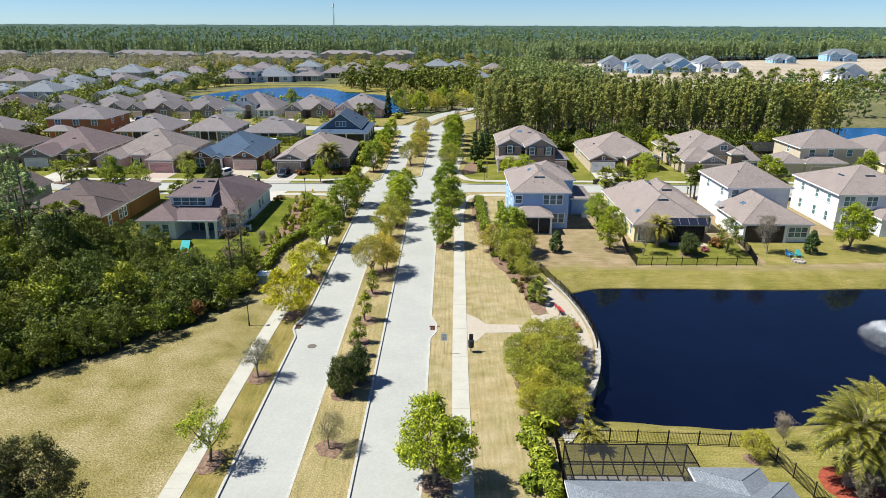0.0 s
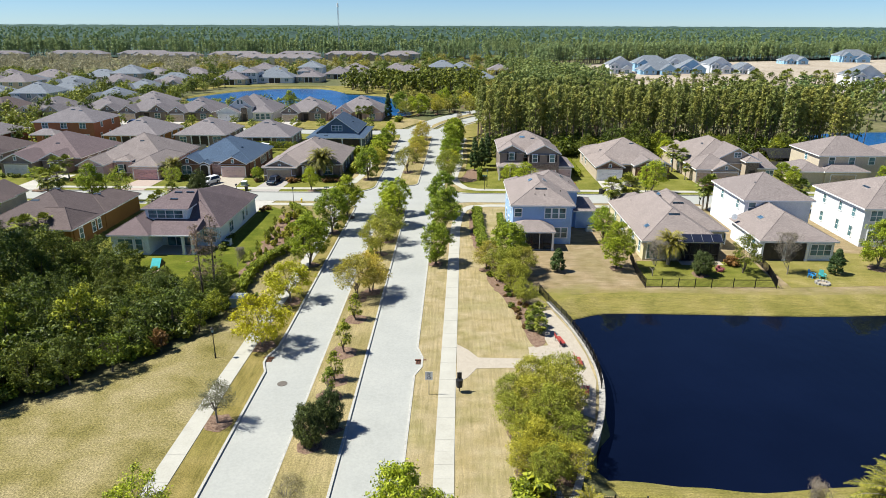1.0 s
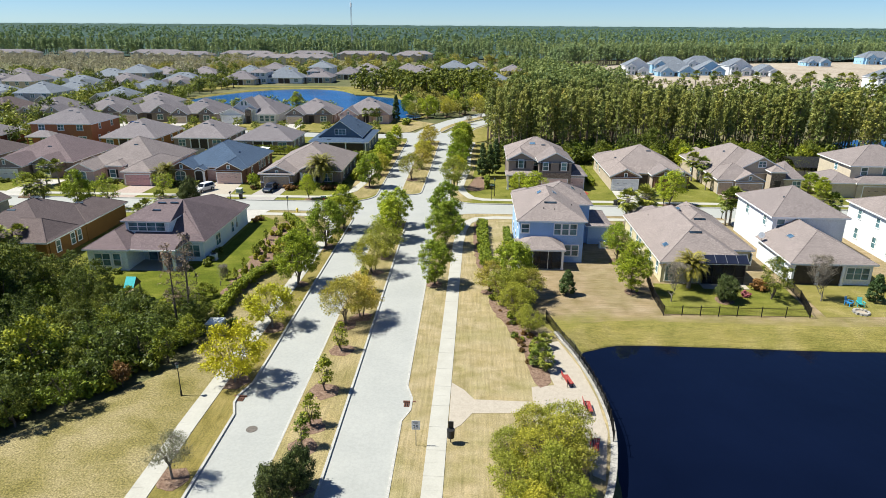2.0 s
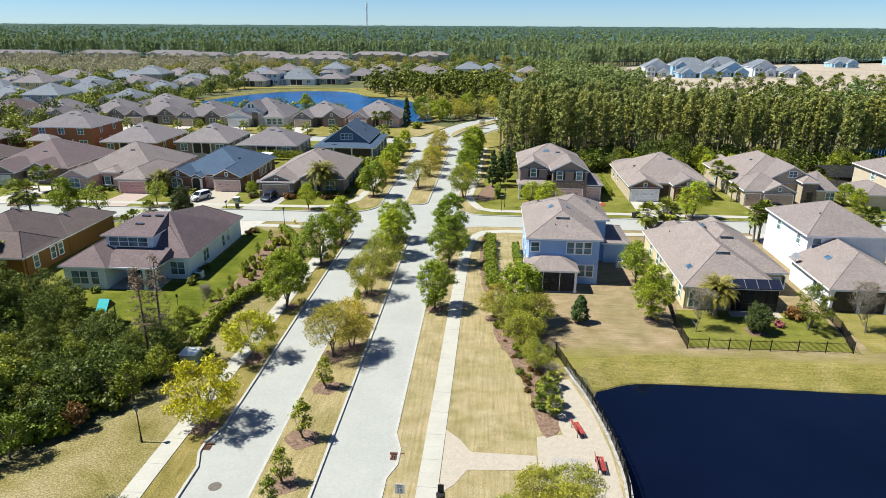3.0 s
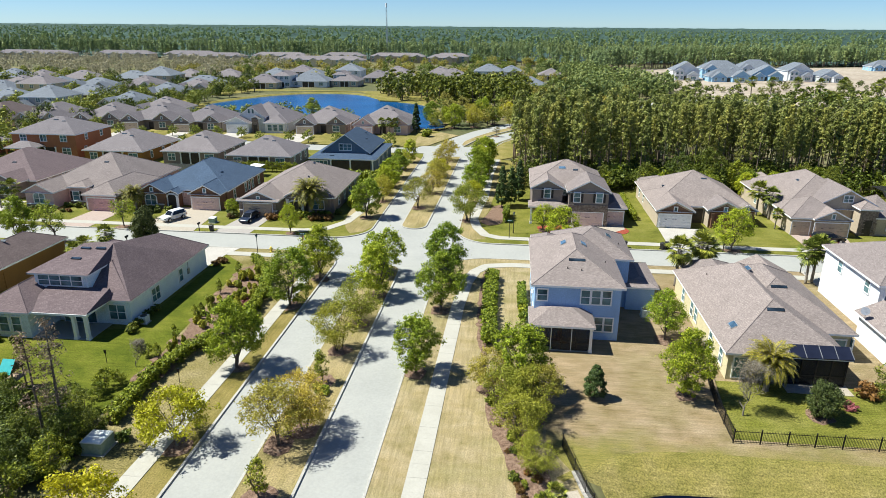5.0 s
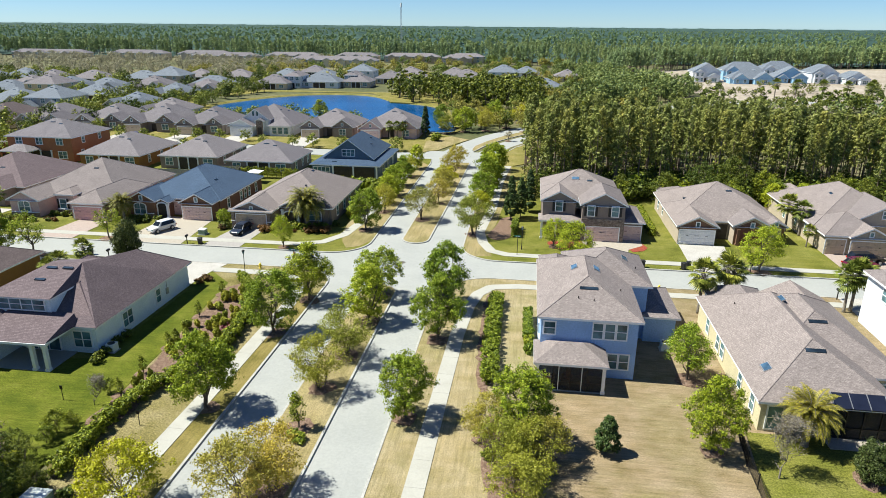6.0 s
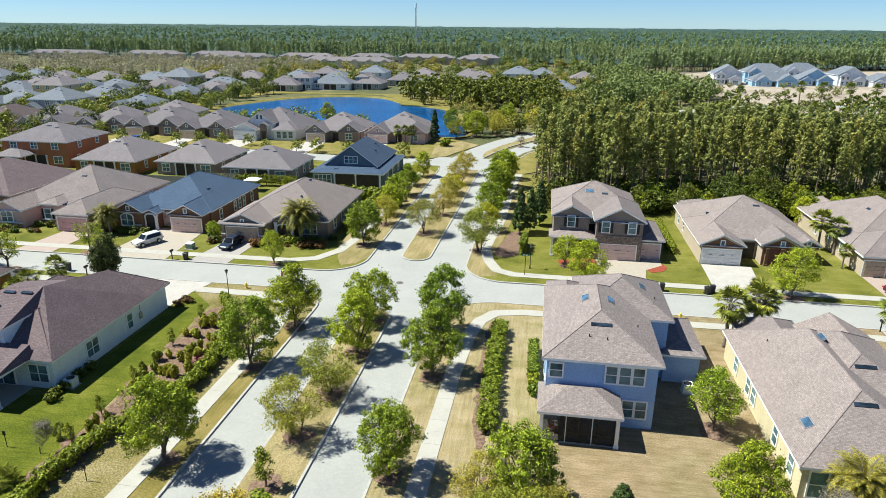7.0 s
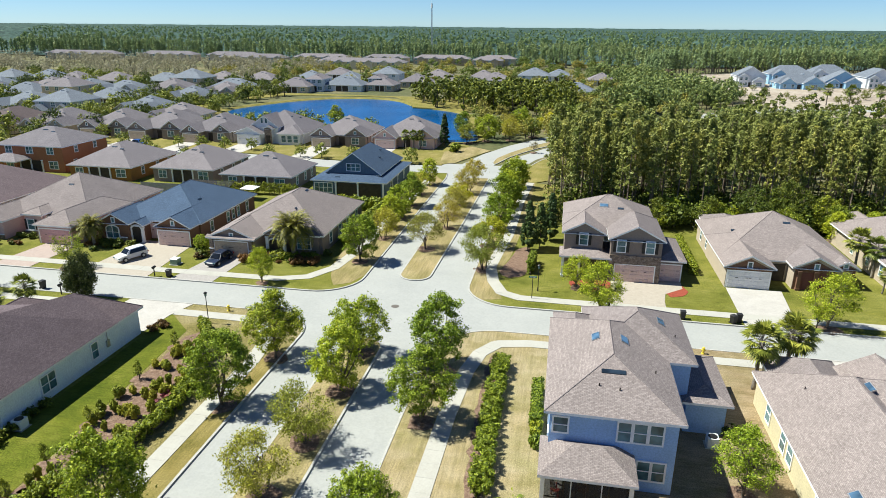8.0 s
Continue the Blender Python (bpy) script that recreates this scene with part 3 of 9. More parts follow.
# road sheets, a few millimetres apart where they cross
W0, W1, M0, M1, E1 = -15.1, -10.3, -10.25, -6.1, -1.2
S0, S1 = 122.5, 129.0
setting("road", Shape().prism([(-16.5, -40), (1.2, -40), (1.2, 208), (-16.5, 208)], -0.5, -0.100), CONCRETE_ROAD, "pale concrete boulevard with two carriageways", "road")
setting("road", Shape().prism([(-330, 119.5), (330, 119.5), (330, 130.5), (-330, 130.5)], -0.5, -0.106), CONCRETE_ROAD, "pale concrete cross street between the houses", "road")
setting("road", Shape().prism([(-26, 112), (12, 112), (12, 138), (-26, 138)], -0.5, -0.112), CONCRETE_ROAD, "pale concrete junction of boulevard and cross street", "road")
third = [(-330, 206), (-120, 206), (-80, 206.5), (-50, 202.5), (-30, 200.5), (-14, 201.5)]
setting("road", Shape().ribbon(third, 4.0, -0.5, -0.118), CONCRETE_ROAD, "pale residential street curving between houses", "road")
bend = [(-10.2, 196), (-8.6, 208), (-5.6, 220), (-0.6, 233), (6.5, 246), (18, 262), (36, 284), (60, 312)]
setting("road", Shape().ribbon(bend, 3.6, -0.5, -0.124), CONCRETE_ROAD, "pale road bending away beside the lake", "road")
bend2 = [(-2.2, 196), (-1.2, 206), (2.0, 218), (8.0, 231), (18, 246), (34, 266)]
setting("road", Shape().ribbon(bend2, 2.6, -0.5, -0.130), CONCRETE_ROAD, "pale carriageway bending round the pine wood", "road")


def lawn(pts, mat, label, top=0.0, name="lawn", foot=-0.4):
    return setting(name, Shape().prism(pts, foot, top), mat, label, "lawn")


SWC = [(-20.1, S0)] + [(-20.1 + 5.0 * math.sin(radians(a)), S0 - 5.0 + 5.0 * math.cos(radians(a))) for a in range(0, 91, 10)]
NWC = [(-18.9 + 5.5 * math.sin(radians(a)), 134.5 - 5.5 * math.cos(radians(a))) for a in range(0, 91, 10)]
SEC = [(5.5 - 6.7 * math.sin(radians(a)), S0 - 6.7 + 6.7 * math.cos(radians(a))) for a in range(0, 91, 10)]
NEC = [(5.7 - 5.5 * math.sin(radians(a)), 134.5 - 5.5 * math.cos(radians(a))) for a in range(0, 91, 10)]
# west side, south of the cross street
lawn([(-58, -40), (W0, -40), (W0, 61.5), (W0 - 0.6, 63.2), (W0 - 0.6, 64.4), (W0, 66.5)] + SWC[::-1] + [(-31.0, S0), (-31.0, 92), (-26, 86), (-24.4, 80), (-22.5, 70), (-29, 60), (-40, 51), (-58, 36)], FIELD, "dry patchy grass field and verge beside the boulevard", -0.01)
lawn([(-330, 92), (-31.0, 92), (-31.0, S0), (-330, S0)], GREEN_LAWN, "green mown garden lawn", -0.014)
lawn([(-58, 78), (-25.2, 78), (-25.0, 86), (-25.8, 98), (-27.2, 116), (-31, 119.5), (-31, 96), (-58, 92)], LUSH_LAWN, "lush green back lawn behind the white house", 0.012)
lawn([(-17.5, -30), (W0, -30), (W0, 61.5), (W0 - 0.6, 63.2), (W0 - 0.6, 64.4), (W0, 66.5), (W0, 112), (-16.9, 112), (-16.8, 96), (-17.1, 80), (-17.5, 60)], VERGE, "golden-brown grass verge between sidewalk and kerb", 0.004)
# west side, north of the cross street
lawn([(-330, S1), (-18.9, S1)] + NWC[1:] + [(-13.3, 193), (-13.8, 197.3), (-330, 200.5)], GREEN_LAWN, "green front lawns along the cross street", -0.012)
lawn([(-17.6, 133.6), (-16.4, 131.2), (-14.6, 132.3), (-13.6, 135.0), (-13.45, 190), (-15.6, 194), (-19.6, 170), (-19.6, 146), (-18.9, 138)], DRY_LAWN, "tan grass verge beside the boulevard", 0.006)
lawn([(-330, 210.6), (-120, 210.6), (-80, 211.1), (-50, 207.0), (-30, 205.2), (-17, 205.8), (-12.8, 212), (-10.2, 219), (-8, 225), (-15, 233), (-60, 248), (-95, 262), (-125, 300), (-330, 300)], BANK_GRASS, "mixed green and tan lawns beside the lake", -0.014)
lawn([(-17.5, 207), (-14, 208.5), (-11.5, 216.5), (-7.5, 226), (-13, 231), (-19, 222)], DRY_LAWN, "tan grass corner by the lake", 0.0)
# east side
lawn([(E1, -40), (8.6, -40), (9.4, 45.4)] + [(x - 0.12, y) for x, y in WALL_ARC[2:] if y < 80.6] + [(11.5, 81.0), (E1, 81.0), (E1, 66.6), (E1 + 0.6, 64.6), (E1 + 0.6, 62.8), (E1, 61.2)], TAN_LAWN, "dry tan lawn between boulevard and pond", -0.008)
lawn([(E1, 81.0), (11.5, 81.0), (11.5, S0), (5.5, S0)] + SEC[1:], TAN_LAWN, "dry tan lawn beside the blue house", -0.008)
lawn([(11.5, 81.0), (13.0, 78.0), (13.6, 77.6), (14.3, 78.4), (15.6, 79.6), (17.8, 80.5), (21.2, 80.7), (30, 80.7), (45, 80.5), (56, 81.1), (84, 80.9), (84, S0), (11.5, S0)], GARDEN_LAWN, "tan lawn greening towards the pond", -0.009, "lawn", -1.9)
lawn([(8.6, -40), (84, -40), (84, 44), (60, 45.4), (42, 45.7), (30.4, 45.0), (25.0, 44.3), (20.9, 44.7), (17.7, 45.0), (14.0, 45.4), (9.4, 45.4)], DRY_LAWN, "dry tan lawn by the near houses", -0.009)
lawn([(84, 81), (330, 81), (330, S0), (84, S0)], BANK_GRASS, "sunlit lawns behind the houses", -0.012)
wave = [(x, 97.5 + 1.2 * math.sin(x * 0.4)) for x in np.arange(83.5, 43.6, -1.5)]
lawn([(44.0, 83.4), (60, 84.6), (83.5, 84.2)] + wave, BANK_GRASS, "sunlit back lawns by the pond", 0.007)
lawn([(26.2, 83.4), (42.6, 83.4), (43.2, 92.4), (27.2, 92.4)], GREEN_LAWN, "green fenced back lawn", 0.014)
lawn([(8.6, 30), (60, 30), (60, 45.3), (42, 45.6), (30.4, 44.9), (25.0, 44.2), (20.9, 44.6), (17.7, 44.9), (14.0, 45.3), (9.8, 45.3), (8.6, 40)], BANK_GRASS, "green and tan back lawn by the pond", 0.004)
lawn([(5.7, S1), (330, S1), (330, 172), (8.6, 172), (0.3, 150), (0.2, 134.5)] + NEC[::-1][1:-1], GREEN_LAWN, "green front lawns by the pine wood", -0.012)
lawn([(0.25, 134.6)] + NEC[::-1][1:6] + [(4.6, 131.0), (3.2, 139), (4.4, 146), (5.2, 160), (5.6, 192), (0.7, 192)], DRY_LAWN, "tan grass verge beside the boulevard", 0.006)
lawn([(5.2, 160), (12, 168), (12, 190), (5.6, 192)], BANK_GRASS, "grass beside the pine wood", 0.002)
lawn([(0.7, 192.3), (5.6, 192.3), (9, 196), (12, 216), (20, 234), (30, 246), (20, 240), (12, 229), (5.6, 216), (2.2, 204)], BANK_GRASS, "grass verge at the bend", 0.0)

lawn([(-122, 318), (-114, 341), (-90, 344.5), (-64, 345.5), (-54, 330), (-48, 312), (-34, 308), (-20, 300), (-10, 330), (-40, 349), (-110, 350), (-150, 344)], BANK_GRASS, "yellow-green lawn on the far lake shore", 0.0)

# medians with rounded noses
MED_S = [(M0, -40), (M1, -40), (M1, 116.2)] + arc(-8.175, 116.2, 2.075, 0, 180, 10)
lawn(MED_S, DRY_LAWN, "dry grass median with tree beds", 0.02, "median")
MED_N = [(-4.3, 194)] + [(-9.0, 194), (-9.15, 136.8)] + arc(-7.15, 136.8, 2.0, 180, 360, 10) + [(-4.7, 160)]
lawn(MED_N, DRY_LAWN, "tan grass median with a rounded nose", 0.02, "median")
MED_B = smooth_outline([(-4.6, 209), (-2.2, 218), (3.6, 231), (12, 244), (27, 262), (26.0, 263.5), (10.5, 247.5), (1.2, 233.0), (-5.0, 216.5)], 2)
lawn(MED_B, DRY_LAWN, "tan grass island at the road bend", 0.02, "median")

# kerbs
K0, K1 = -0.14, 0.035


def kerb(pts, closed=False):
    return setting("kerb", Shape().ribbon(pts, 0.10, K0, K1, closed), KERB, "pale concrete kerb", "kerb")


kerb(MED_S + [(M0, -40)])
kerb(MED_N, True)
kerb(MED_B, True)
kerb([(W0, -40), (W0, 61.5), (W0 - 0.6, 63.2), (W0 - 0.6, 64.4), (W0, 66.5)] + SWC[::-1] + [(-330, S0)])
kerb([(-330, S1), (-18.9, S1)] + NWC[1:] + [(-13.3, 193), (-13.8, 197.3), (-30, 196.6), (-50, 198.6), (-80, 202.3), (-330, 202)])
kerb([(E1, -40), (E1, 61.2), (E1 + 0.6, 62.8), (E1 + 0.6, 64.6), (E1, 66.6)] + SEC[::-1] + [(330, S0)])
kerb([(330, S1), (5.7, S1)] + NEC[1:] + [(0.2, 160), (0.7, 192), (2.2, 204), (5.6, 216), (12, 229), (20, 240), (30, 250)])


# sidewalks: slabs, each one a piece
def sidewalk(path, width, label, slab=1.55):
    root = setting("pavement", Shape().ribbon(path, width / 2 - 0.01, -0.2, 0.020), PAVEMENT, label, "sidewalk")
    pts = [Vector(p) for p in path]
    rows = []
    for a, b in zip(pts, pts[1:]):
        length = (b - a).length
        k = max(1, round(length / slab))
        rows += [(a + (b - a) * i / k, a + (b - a) * (i + 1) / k) for i in range(k)]
    for k, (a, b) in enumerate(rows):
        d = (b - a).normalized()
        nrm = Vector((-d.y, d.x)) * (width / 2)
        a2, b2 = a + d * 0.006, b - d * 0.006
        sh = Shape().prism([tuple(a2 - nrm), tuple(b2 - nrm), tuple(b2 + nrm), tuple(a2 + nrm)], 0.0, 0.036 + 0.004 * (k % 2))
        SLABS.append((sh, root))
    return root


SLABS = []
sidewalk([(-18.4, -30), (-18.3, 60), (-17.9, 80), (-17.6, 96), (-17.5, 111), (-18.0, 115.6), (-19.8, 118.7), (-22.7, 120.0), (-30.9, 120.1)], 1.5, "pale concrete sidewalk beside the boulevard")
sidewalk([(1.75, -30), (1.8, 50), (1.9, 62), (2.1, 76), (2.3, 93), (2.5, 106), (3.0, 113.4), (3.8, 117.2), (5.3, 119.5), (8.5, 120.2), (28, 120.2), (60, 120.1), (84, 120.1)], 1.5, "pale concrete sidewalk beside the boulevard")
sidewalk([(84, 131.5), (40, 131.5), (12, 131.7), (6.6, 131.8), (4.4, 133.0), (3.0, 136.5), (2.1, 141.5), (2.5, 147), (3.3, 156), (3.6, 176), (4.6, 192)], 1.5, "pale concrete sidewalk winding under the trees")
sidewalk([(-90, 131.6), (-40, 131.6), (-24, 131.8), (-20.5, 133.2), (-18.3, 137), (-17.5, 143), (-17.3, 150), (-16.8, 165), (-16.6, 190)], 1.5, "pale concrete sidewalk by the front lawns")
sidewalk([(-90, 120.2), (-70, 120.2), (-38.0, 120.2)], 1.5, "pale concrete sidewalk by the front lawns")
# path and terrace by the pond
setting("pavement", Shape().prism([(2.7, 59.9), (3.7, 60.9), (4.6, 62.6), (9.7, 62.9), (9.7, 64.6), (4.8, 64.7), (3.9, 66.2), (2.75, 67.4)], -0.2, 0.016), PAVER_TAN, "tan paved path flaring to the sidewalk", "path")
terrace = [(9.7, 61.0), (9.9, 67.0), (12.0, 67.4), (11.4, 71.0), (12.2, 75.6), (13.4, 76.0), (14.8, 70.4), (15.4, 65.4), (15.4, 60.6), (14.1, 54.6), (13.3, 55.2), (13.5, 59.6), (12.9, 61.0)]
setting("pavement", Shape().prism(terrace[::-1], -0.2, 0.024), PAVER_TAN, "tan paved terrace along the pond wall", "terrace")
setting("pavement", Shape().prism([(10.9, 63.0), (13.3, 63.0), (13.3, 64.5), (10.9, 64.5)], -0.1, 0.034), PAVER_GREY, "darker paved panel in the terrace", "paving")
# mulch beds
for pts, m, lab in (
        (smooth_outline([(6.6, 91.0), (6.5, 85), (8.2, 79), (9.7, 73), (10.1, 67.6), (11.6, 68.0), (11.6, 76), (10.2, 81.5), (8.6, 88), (7.0, 92.0)], 3), MULCH, "bark mulch bed with shrubs beside the path"),
        (smooth_outline([(5.0, 116.5), (4.7, 108), (5.1, 99), (5.5, 95.5), (6.2, 95.5), (6.3, 108), (6.0, 116.5)], 3), MULCH, "bark mulch strip along the hedge"),
        (smooth_outline([(-24.6, 116.6), (-26.4, 114.6), (-26.4, 110), (-25.7, 100), (-25.4, 95), (-24.9, 89), (-23.6, 90), (-21.6, 95), (-20.1, 100), (-20.6, 106.5), (-22.0, 112)], 3), MULCH, "bark mulch planting bed with young shrubs"),
        (smooth_outline([(9.6, 46), (9.0, 52), (9.2, 58.6), (12.6, 59.6), (13.2, 56), (12.2, 52), (10.6, 47.6)], 3), MULCH, "bark mulch bed behind the pond wall"),
        (smooth_outline([(-24.4, 84), (-25.6, 88), (-24.4, 92), (-22.6, 88)], 3), MULCH, "bark mulch along the hedge"),
        (smooth_outline([(27.2, 38.6), (28.6, 37.2), (30.6, 37.6), (31.0, 40), (29.4, 41.4), (27.6, 40.6)], 3), RED_MULCH, "red mulch ring under the palm"),
        (smooth_outline([(24.4, 139.0), (26.6, 139.4), (26.4, 137.0), (24.8, 135.6), (24.0, 137)], 3), RED_MULCH, "red mulch bed by the driveway"),
        (smooth_outline([(12.6, 138.4), (17.0, 139.6), (17.0, 136.4), (13.4, 135.6)], 3), RED_MULCH, "red mulch bed by the porch"),
        (smooth_outline([(3.6, 139.6), (5.6, 138.2), (6.9, 141), (7.0, 150), (5.4, 150), (4.4, 146)], 3), MULCH, "mulch strip by the tall shrubs")):
    pts = ragged(pts)
    setting("mulch_bed", Shape().prism(pts if sum((b[0] - a[0]) * (b[1] + a[1]) for a, b in zip(pts, pts[1:] + pts[:1])) < 0 else pts[::-1], -0.2, 0.028), m, lab, "mulch bed")

# driveways
for pts, m, lab in (
        ([(17.6, 129.1), (23.4, 129.1), (23.6, 134), (24.0, 136.5), (26.3, 138.6), (26.4, 141.0), (17.7, 140.6)], PAVER_TAN, "tan paved driveway"),
        ([(31.4, 129.1), (36.9, 129.1), (38.2, 140.2), (31.7, 140.2)], APRON, "pale concrete driveway"),
        ([(51.5, 129.1), (57.5, 129.1), (59.6, 139.2), (51.5, 139.2)], PAVER_PINK, "pinkish paved driveway"),
        ([(-50.2, 129.1), (-40.6, 129.1), (-41.6, 141.6), (-49.6, 142.2)], PAVER_TAN, "wide pale paved driveway"),
        ([(-37.3, 129.1), (-31.6, 129.1), (-31.2, 140.2), (-35.8, 140.2)], PAVER_GREY, "grey paved driveway"),
        ([(-63.6, 129.1), (-57.8, 129.1), (-57.6, 140.2), (-62.6, 140.2)], PAVER_PINK, "pink paved driveway"),
        ([(-84, 129.1), (-78, 129.1), (-78, 142), (-84, 142)], APRON, "pale concrete driveway"),
        ([(-38.6, 114.6), (-31.5, 115.0), (-31.1, 119.2), (-30.2, 122.35), (-38.2, 122.35)], APRON, "pale concrete driveway"),
        ([(13.0, 113), (18.0, 113), (18.0, 122.35), (13.0, 122.35)], APRON, "pale concrete driveway"),
        ([(33.6, 117), (39.0, 117), (39.0, 122.35), (33.6, 122.35)], APRON, "pale concrete driveway"),
        ([(46.5, 113), (52.0, 113), (52.0, 122.35), (46.5, 122.35)], APRON, "pale concrete driveway"),
        ([(-62.5, 111), (-57.0, 111), (-57.0, 122.35), (-62.5, 122.35)], APRON, "pale concrete driveway")):
    setting("driveway", Shape().prism(pts, -0.3, 0.030), m, lab, "driveway")


# ---------------- houses ----------------
FACE = dict(s=0, e=90, n=180, w=-90)
CACHE = {}


def window_meshes(w, h, bays, rail):
    key = ("window", round(w, 2), round(h, 2), bays, rail)
    if key not in CACHE:
        t, d = 0.12, 0.07
        xs = [-w / 2 - t, -w / 2]
        for k in range(1, bays):
            xs += [-w / 2 + w * k / bays - 0.045, -w / 2 + w * k / bays + 0.045]
        xs += [w / 2, w / 2 + t]
        zs = [-t, 0, h * 0.5 - 0.03, h * 0.5 + 0.03, h, h + t] if rail else [-t, 0, h, h + t]
        f = Shape().lattice(xs, zs, lambda i, j: i % 2 == 0 or j % 2 == 0, -d, 0.02)
        g = Shape().box(-w / 2, -0.03, 0, w / 2, 0.0, h)
        CACHE[key] = f.mesh("window", TRIM), g.mesh("pane", PANE)
    return CACHE[key]


def put_part(name, me, parent, loc, face, label=""):
    o = new(name, me)
    o.parent = parent
    o.location = Vector(loc) - parent.location
    o.rotation_euler = (0, 0, radians(FACE[face]))
    if label:
        tagged(o, label)
    return o


def window(parent, x, y, z, w, h, face="s", bays=1, rail=True, shutters=False):
    f, g = window_meshes(w, h, bays, rail)
    o = put_part("window", f, parent, (x, y, z), face)
    pane = new("pane", g)
    pane.parent = o
    if shutters:
        key = ("shutter", round(h, 2))
        if key not in CACHE:
            s = Shape().box(-0.2, -0.05, -0.05, 0.2, 0.0, h + 0.05)
            CACHE[key] = s.mesh("shutter", SHUTTER)
        a = radians(FACE[face])
        for side in (-1, 1):
            d = side * (w / 2 + 0.3)
            put_part("shutter", CACHE[key], parent, (x + d * math.cos(a), y + d * math.sin(a), z), face, "black louvred shutter")
    return o


def arched_window(parent, x, y, z, w, h):
    """Twin sashes under a shallow arch, with a white surround and sill, on a south wall."""
    key = ("arched", round(w, 2), round(h, 2))
    if key not in CACHE:
        rise = 0.22 * w

        def outline(by):
            a = w / 2 + by
            top = [(a * math.cos(q), h - rise + (rise + by) * math.sin(q)) for q in np.linspace(0, math.pi, 9)]
            return [(a, -by)] + top + [(-a, -by)]
        outer, inner = outline(0.16), outline(0.0)
        s, n = Shape(), len(outer)
        s.v = [(u, d, v) for pts, d in ((outer, -0.09), (inner, -0.09), (outer, 0.0), (inner, -0.02)) for u, v in pts]
        for k in range(n):
            m = (k + 1) % n
            s.f += [(k, m, n + m, n + k), (2 * n + k, 2 * n + m, m, k), (n + k, n + m, 3 * n + m, 3 * n + k)]
        s.box(-0.05, -0.07, 0.0, 0.05, -0.02, h - 0.02)
        s.box(-w / 2, -0.06, h * 0.44, w / 2, -0.02, h * 0.44 + 0.06)
        s.box(-w / 2 - 0.26, -0.16, -0.26, w / 2 + 0.26, 0.0, -0.14)
        g = Shape()
        g.poly(*[(u, -0.035, v) for u, v in inner[::-1]])
        CACHE[key] = s.mesh("window", TRIM), g.mesh("pane", PANE)
    o = put_part("window", CACHE[key][0], parent, (x, y, z), "s", "arched window with a white surround")
    pane = new("pane", CACHE[key][1])
    pane.parent = o


def wainscot(parent, x0, x1, y, top=0.95, mat=None):
    """Stone base course with a white cap along a south wall."""
    child("stone_base", Shape().box(x0, y - 0.1, 0, x1, y + 0.02, top), mat or STONE, parent, "dark stone facing")
    child("base_cap", Shape().box(x0 - 0.03, y - 0.15, top, x1 + 0.03, y + 0.02, top + 0.1), TRIM, parent, "white cap")


def garage_door(parent, x, y, w, h, face, mat):
    key = ("garage", round(w, 2), round(h, 2), mat.name)
    if key not in CACHE:
        n = max(3, round(w / 0.62))
        us = [-w / 2] + [-w / 2 + w * (c + q) / n for c in range(n) for q in (0.1, 0.16, 0.84, 0.9)] + [w / 2]
        vs = [0] + [h * (r + q) / 4 for r in range(4) for q in (0.12, 0.2, 0.8, 0.88)] + [h]
        raised = lambda k: k % 4 in (2, 3)
        s = Shape()
        s.v = [(u, -0.09 if raised(i) and raised(j) else -0.05, v) for j, v in enumerate(vs) for i, u in enumerate(us)]
        m = len(us)
        s.f = [(j * m + i, j * m + i + 1, (j + 1) * m + i + 1, (j + 1) * m + i) for j in range(len(vs) - 1) for i in range(m - 1)]
        t = Shape().lattice([-w / 2 - 0.14, -w / 2, w / 2, w / 2 + 0.14], [0, h, h + 0.14], lambda i, j: i != 1 or j == 1, -0.06, 0.0)
        k = Shape()
        for c in ((-0.28, -0.04, 0.04, 0.28) if w > 4 else (-0.36, 0.36)):
            u = c * w
            k.box(u - 0.16, -0.115, 0.62 * h, u + 0.16, -0.088, 0.62 * h + 0.05)
        CACHE[key] = s.mesh("garage_door", mat), t.mesh("door_frame", TRIM), k.mesh("handle", BLACK_METAL)
    o = put_part("garage_door", CACHE[key][0], parent, (x, y, 0), face)
    if w < 5.2 and face == "s":
        k = new("handle", CACHE[key][2])
        k.parent = o
    t = new("door_frame", CACHE[key][1])
    t.parent = o
    return o


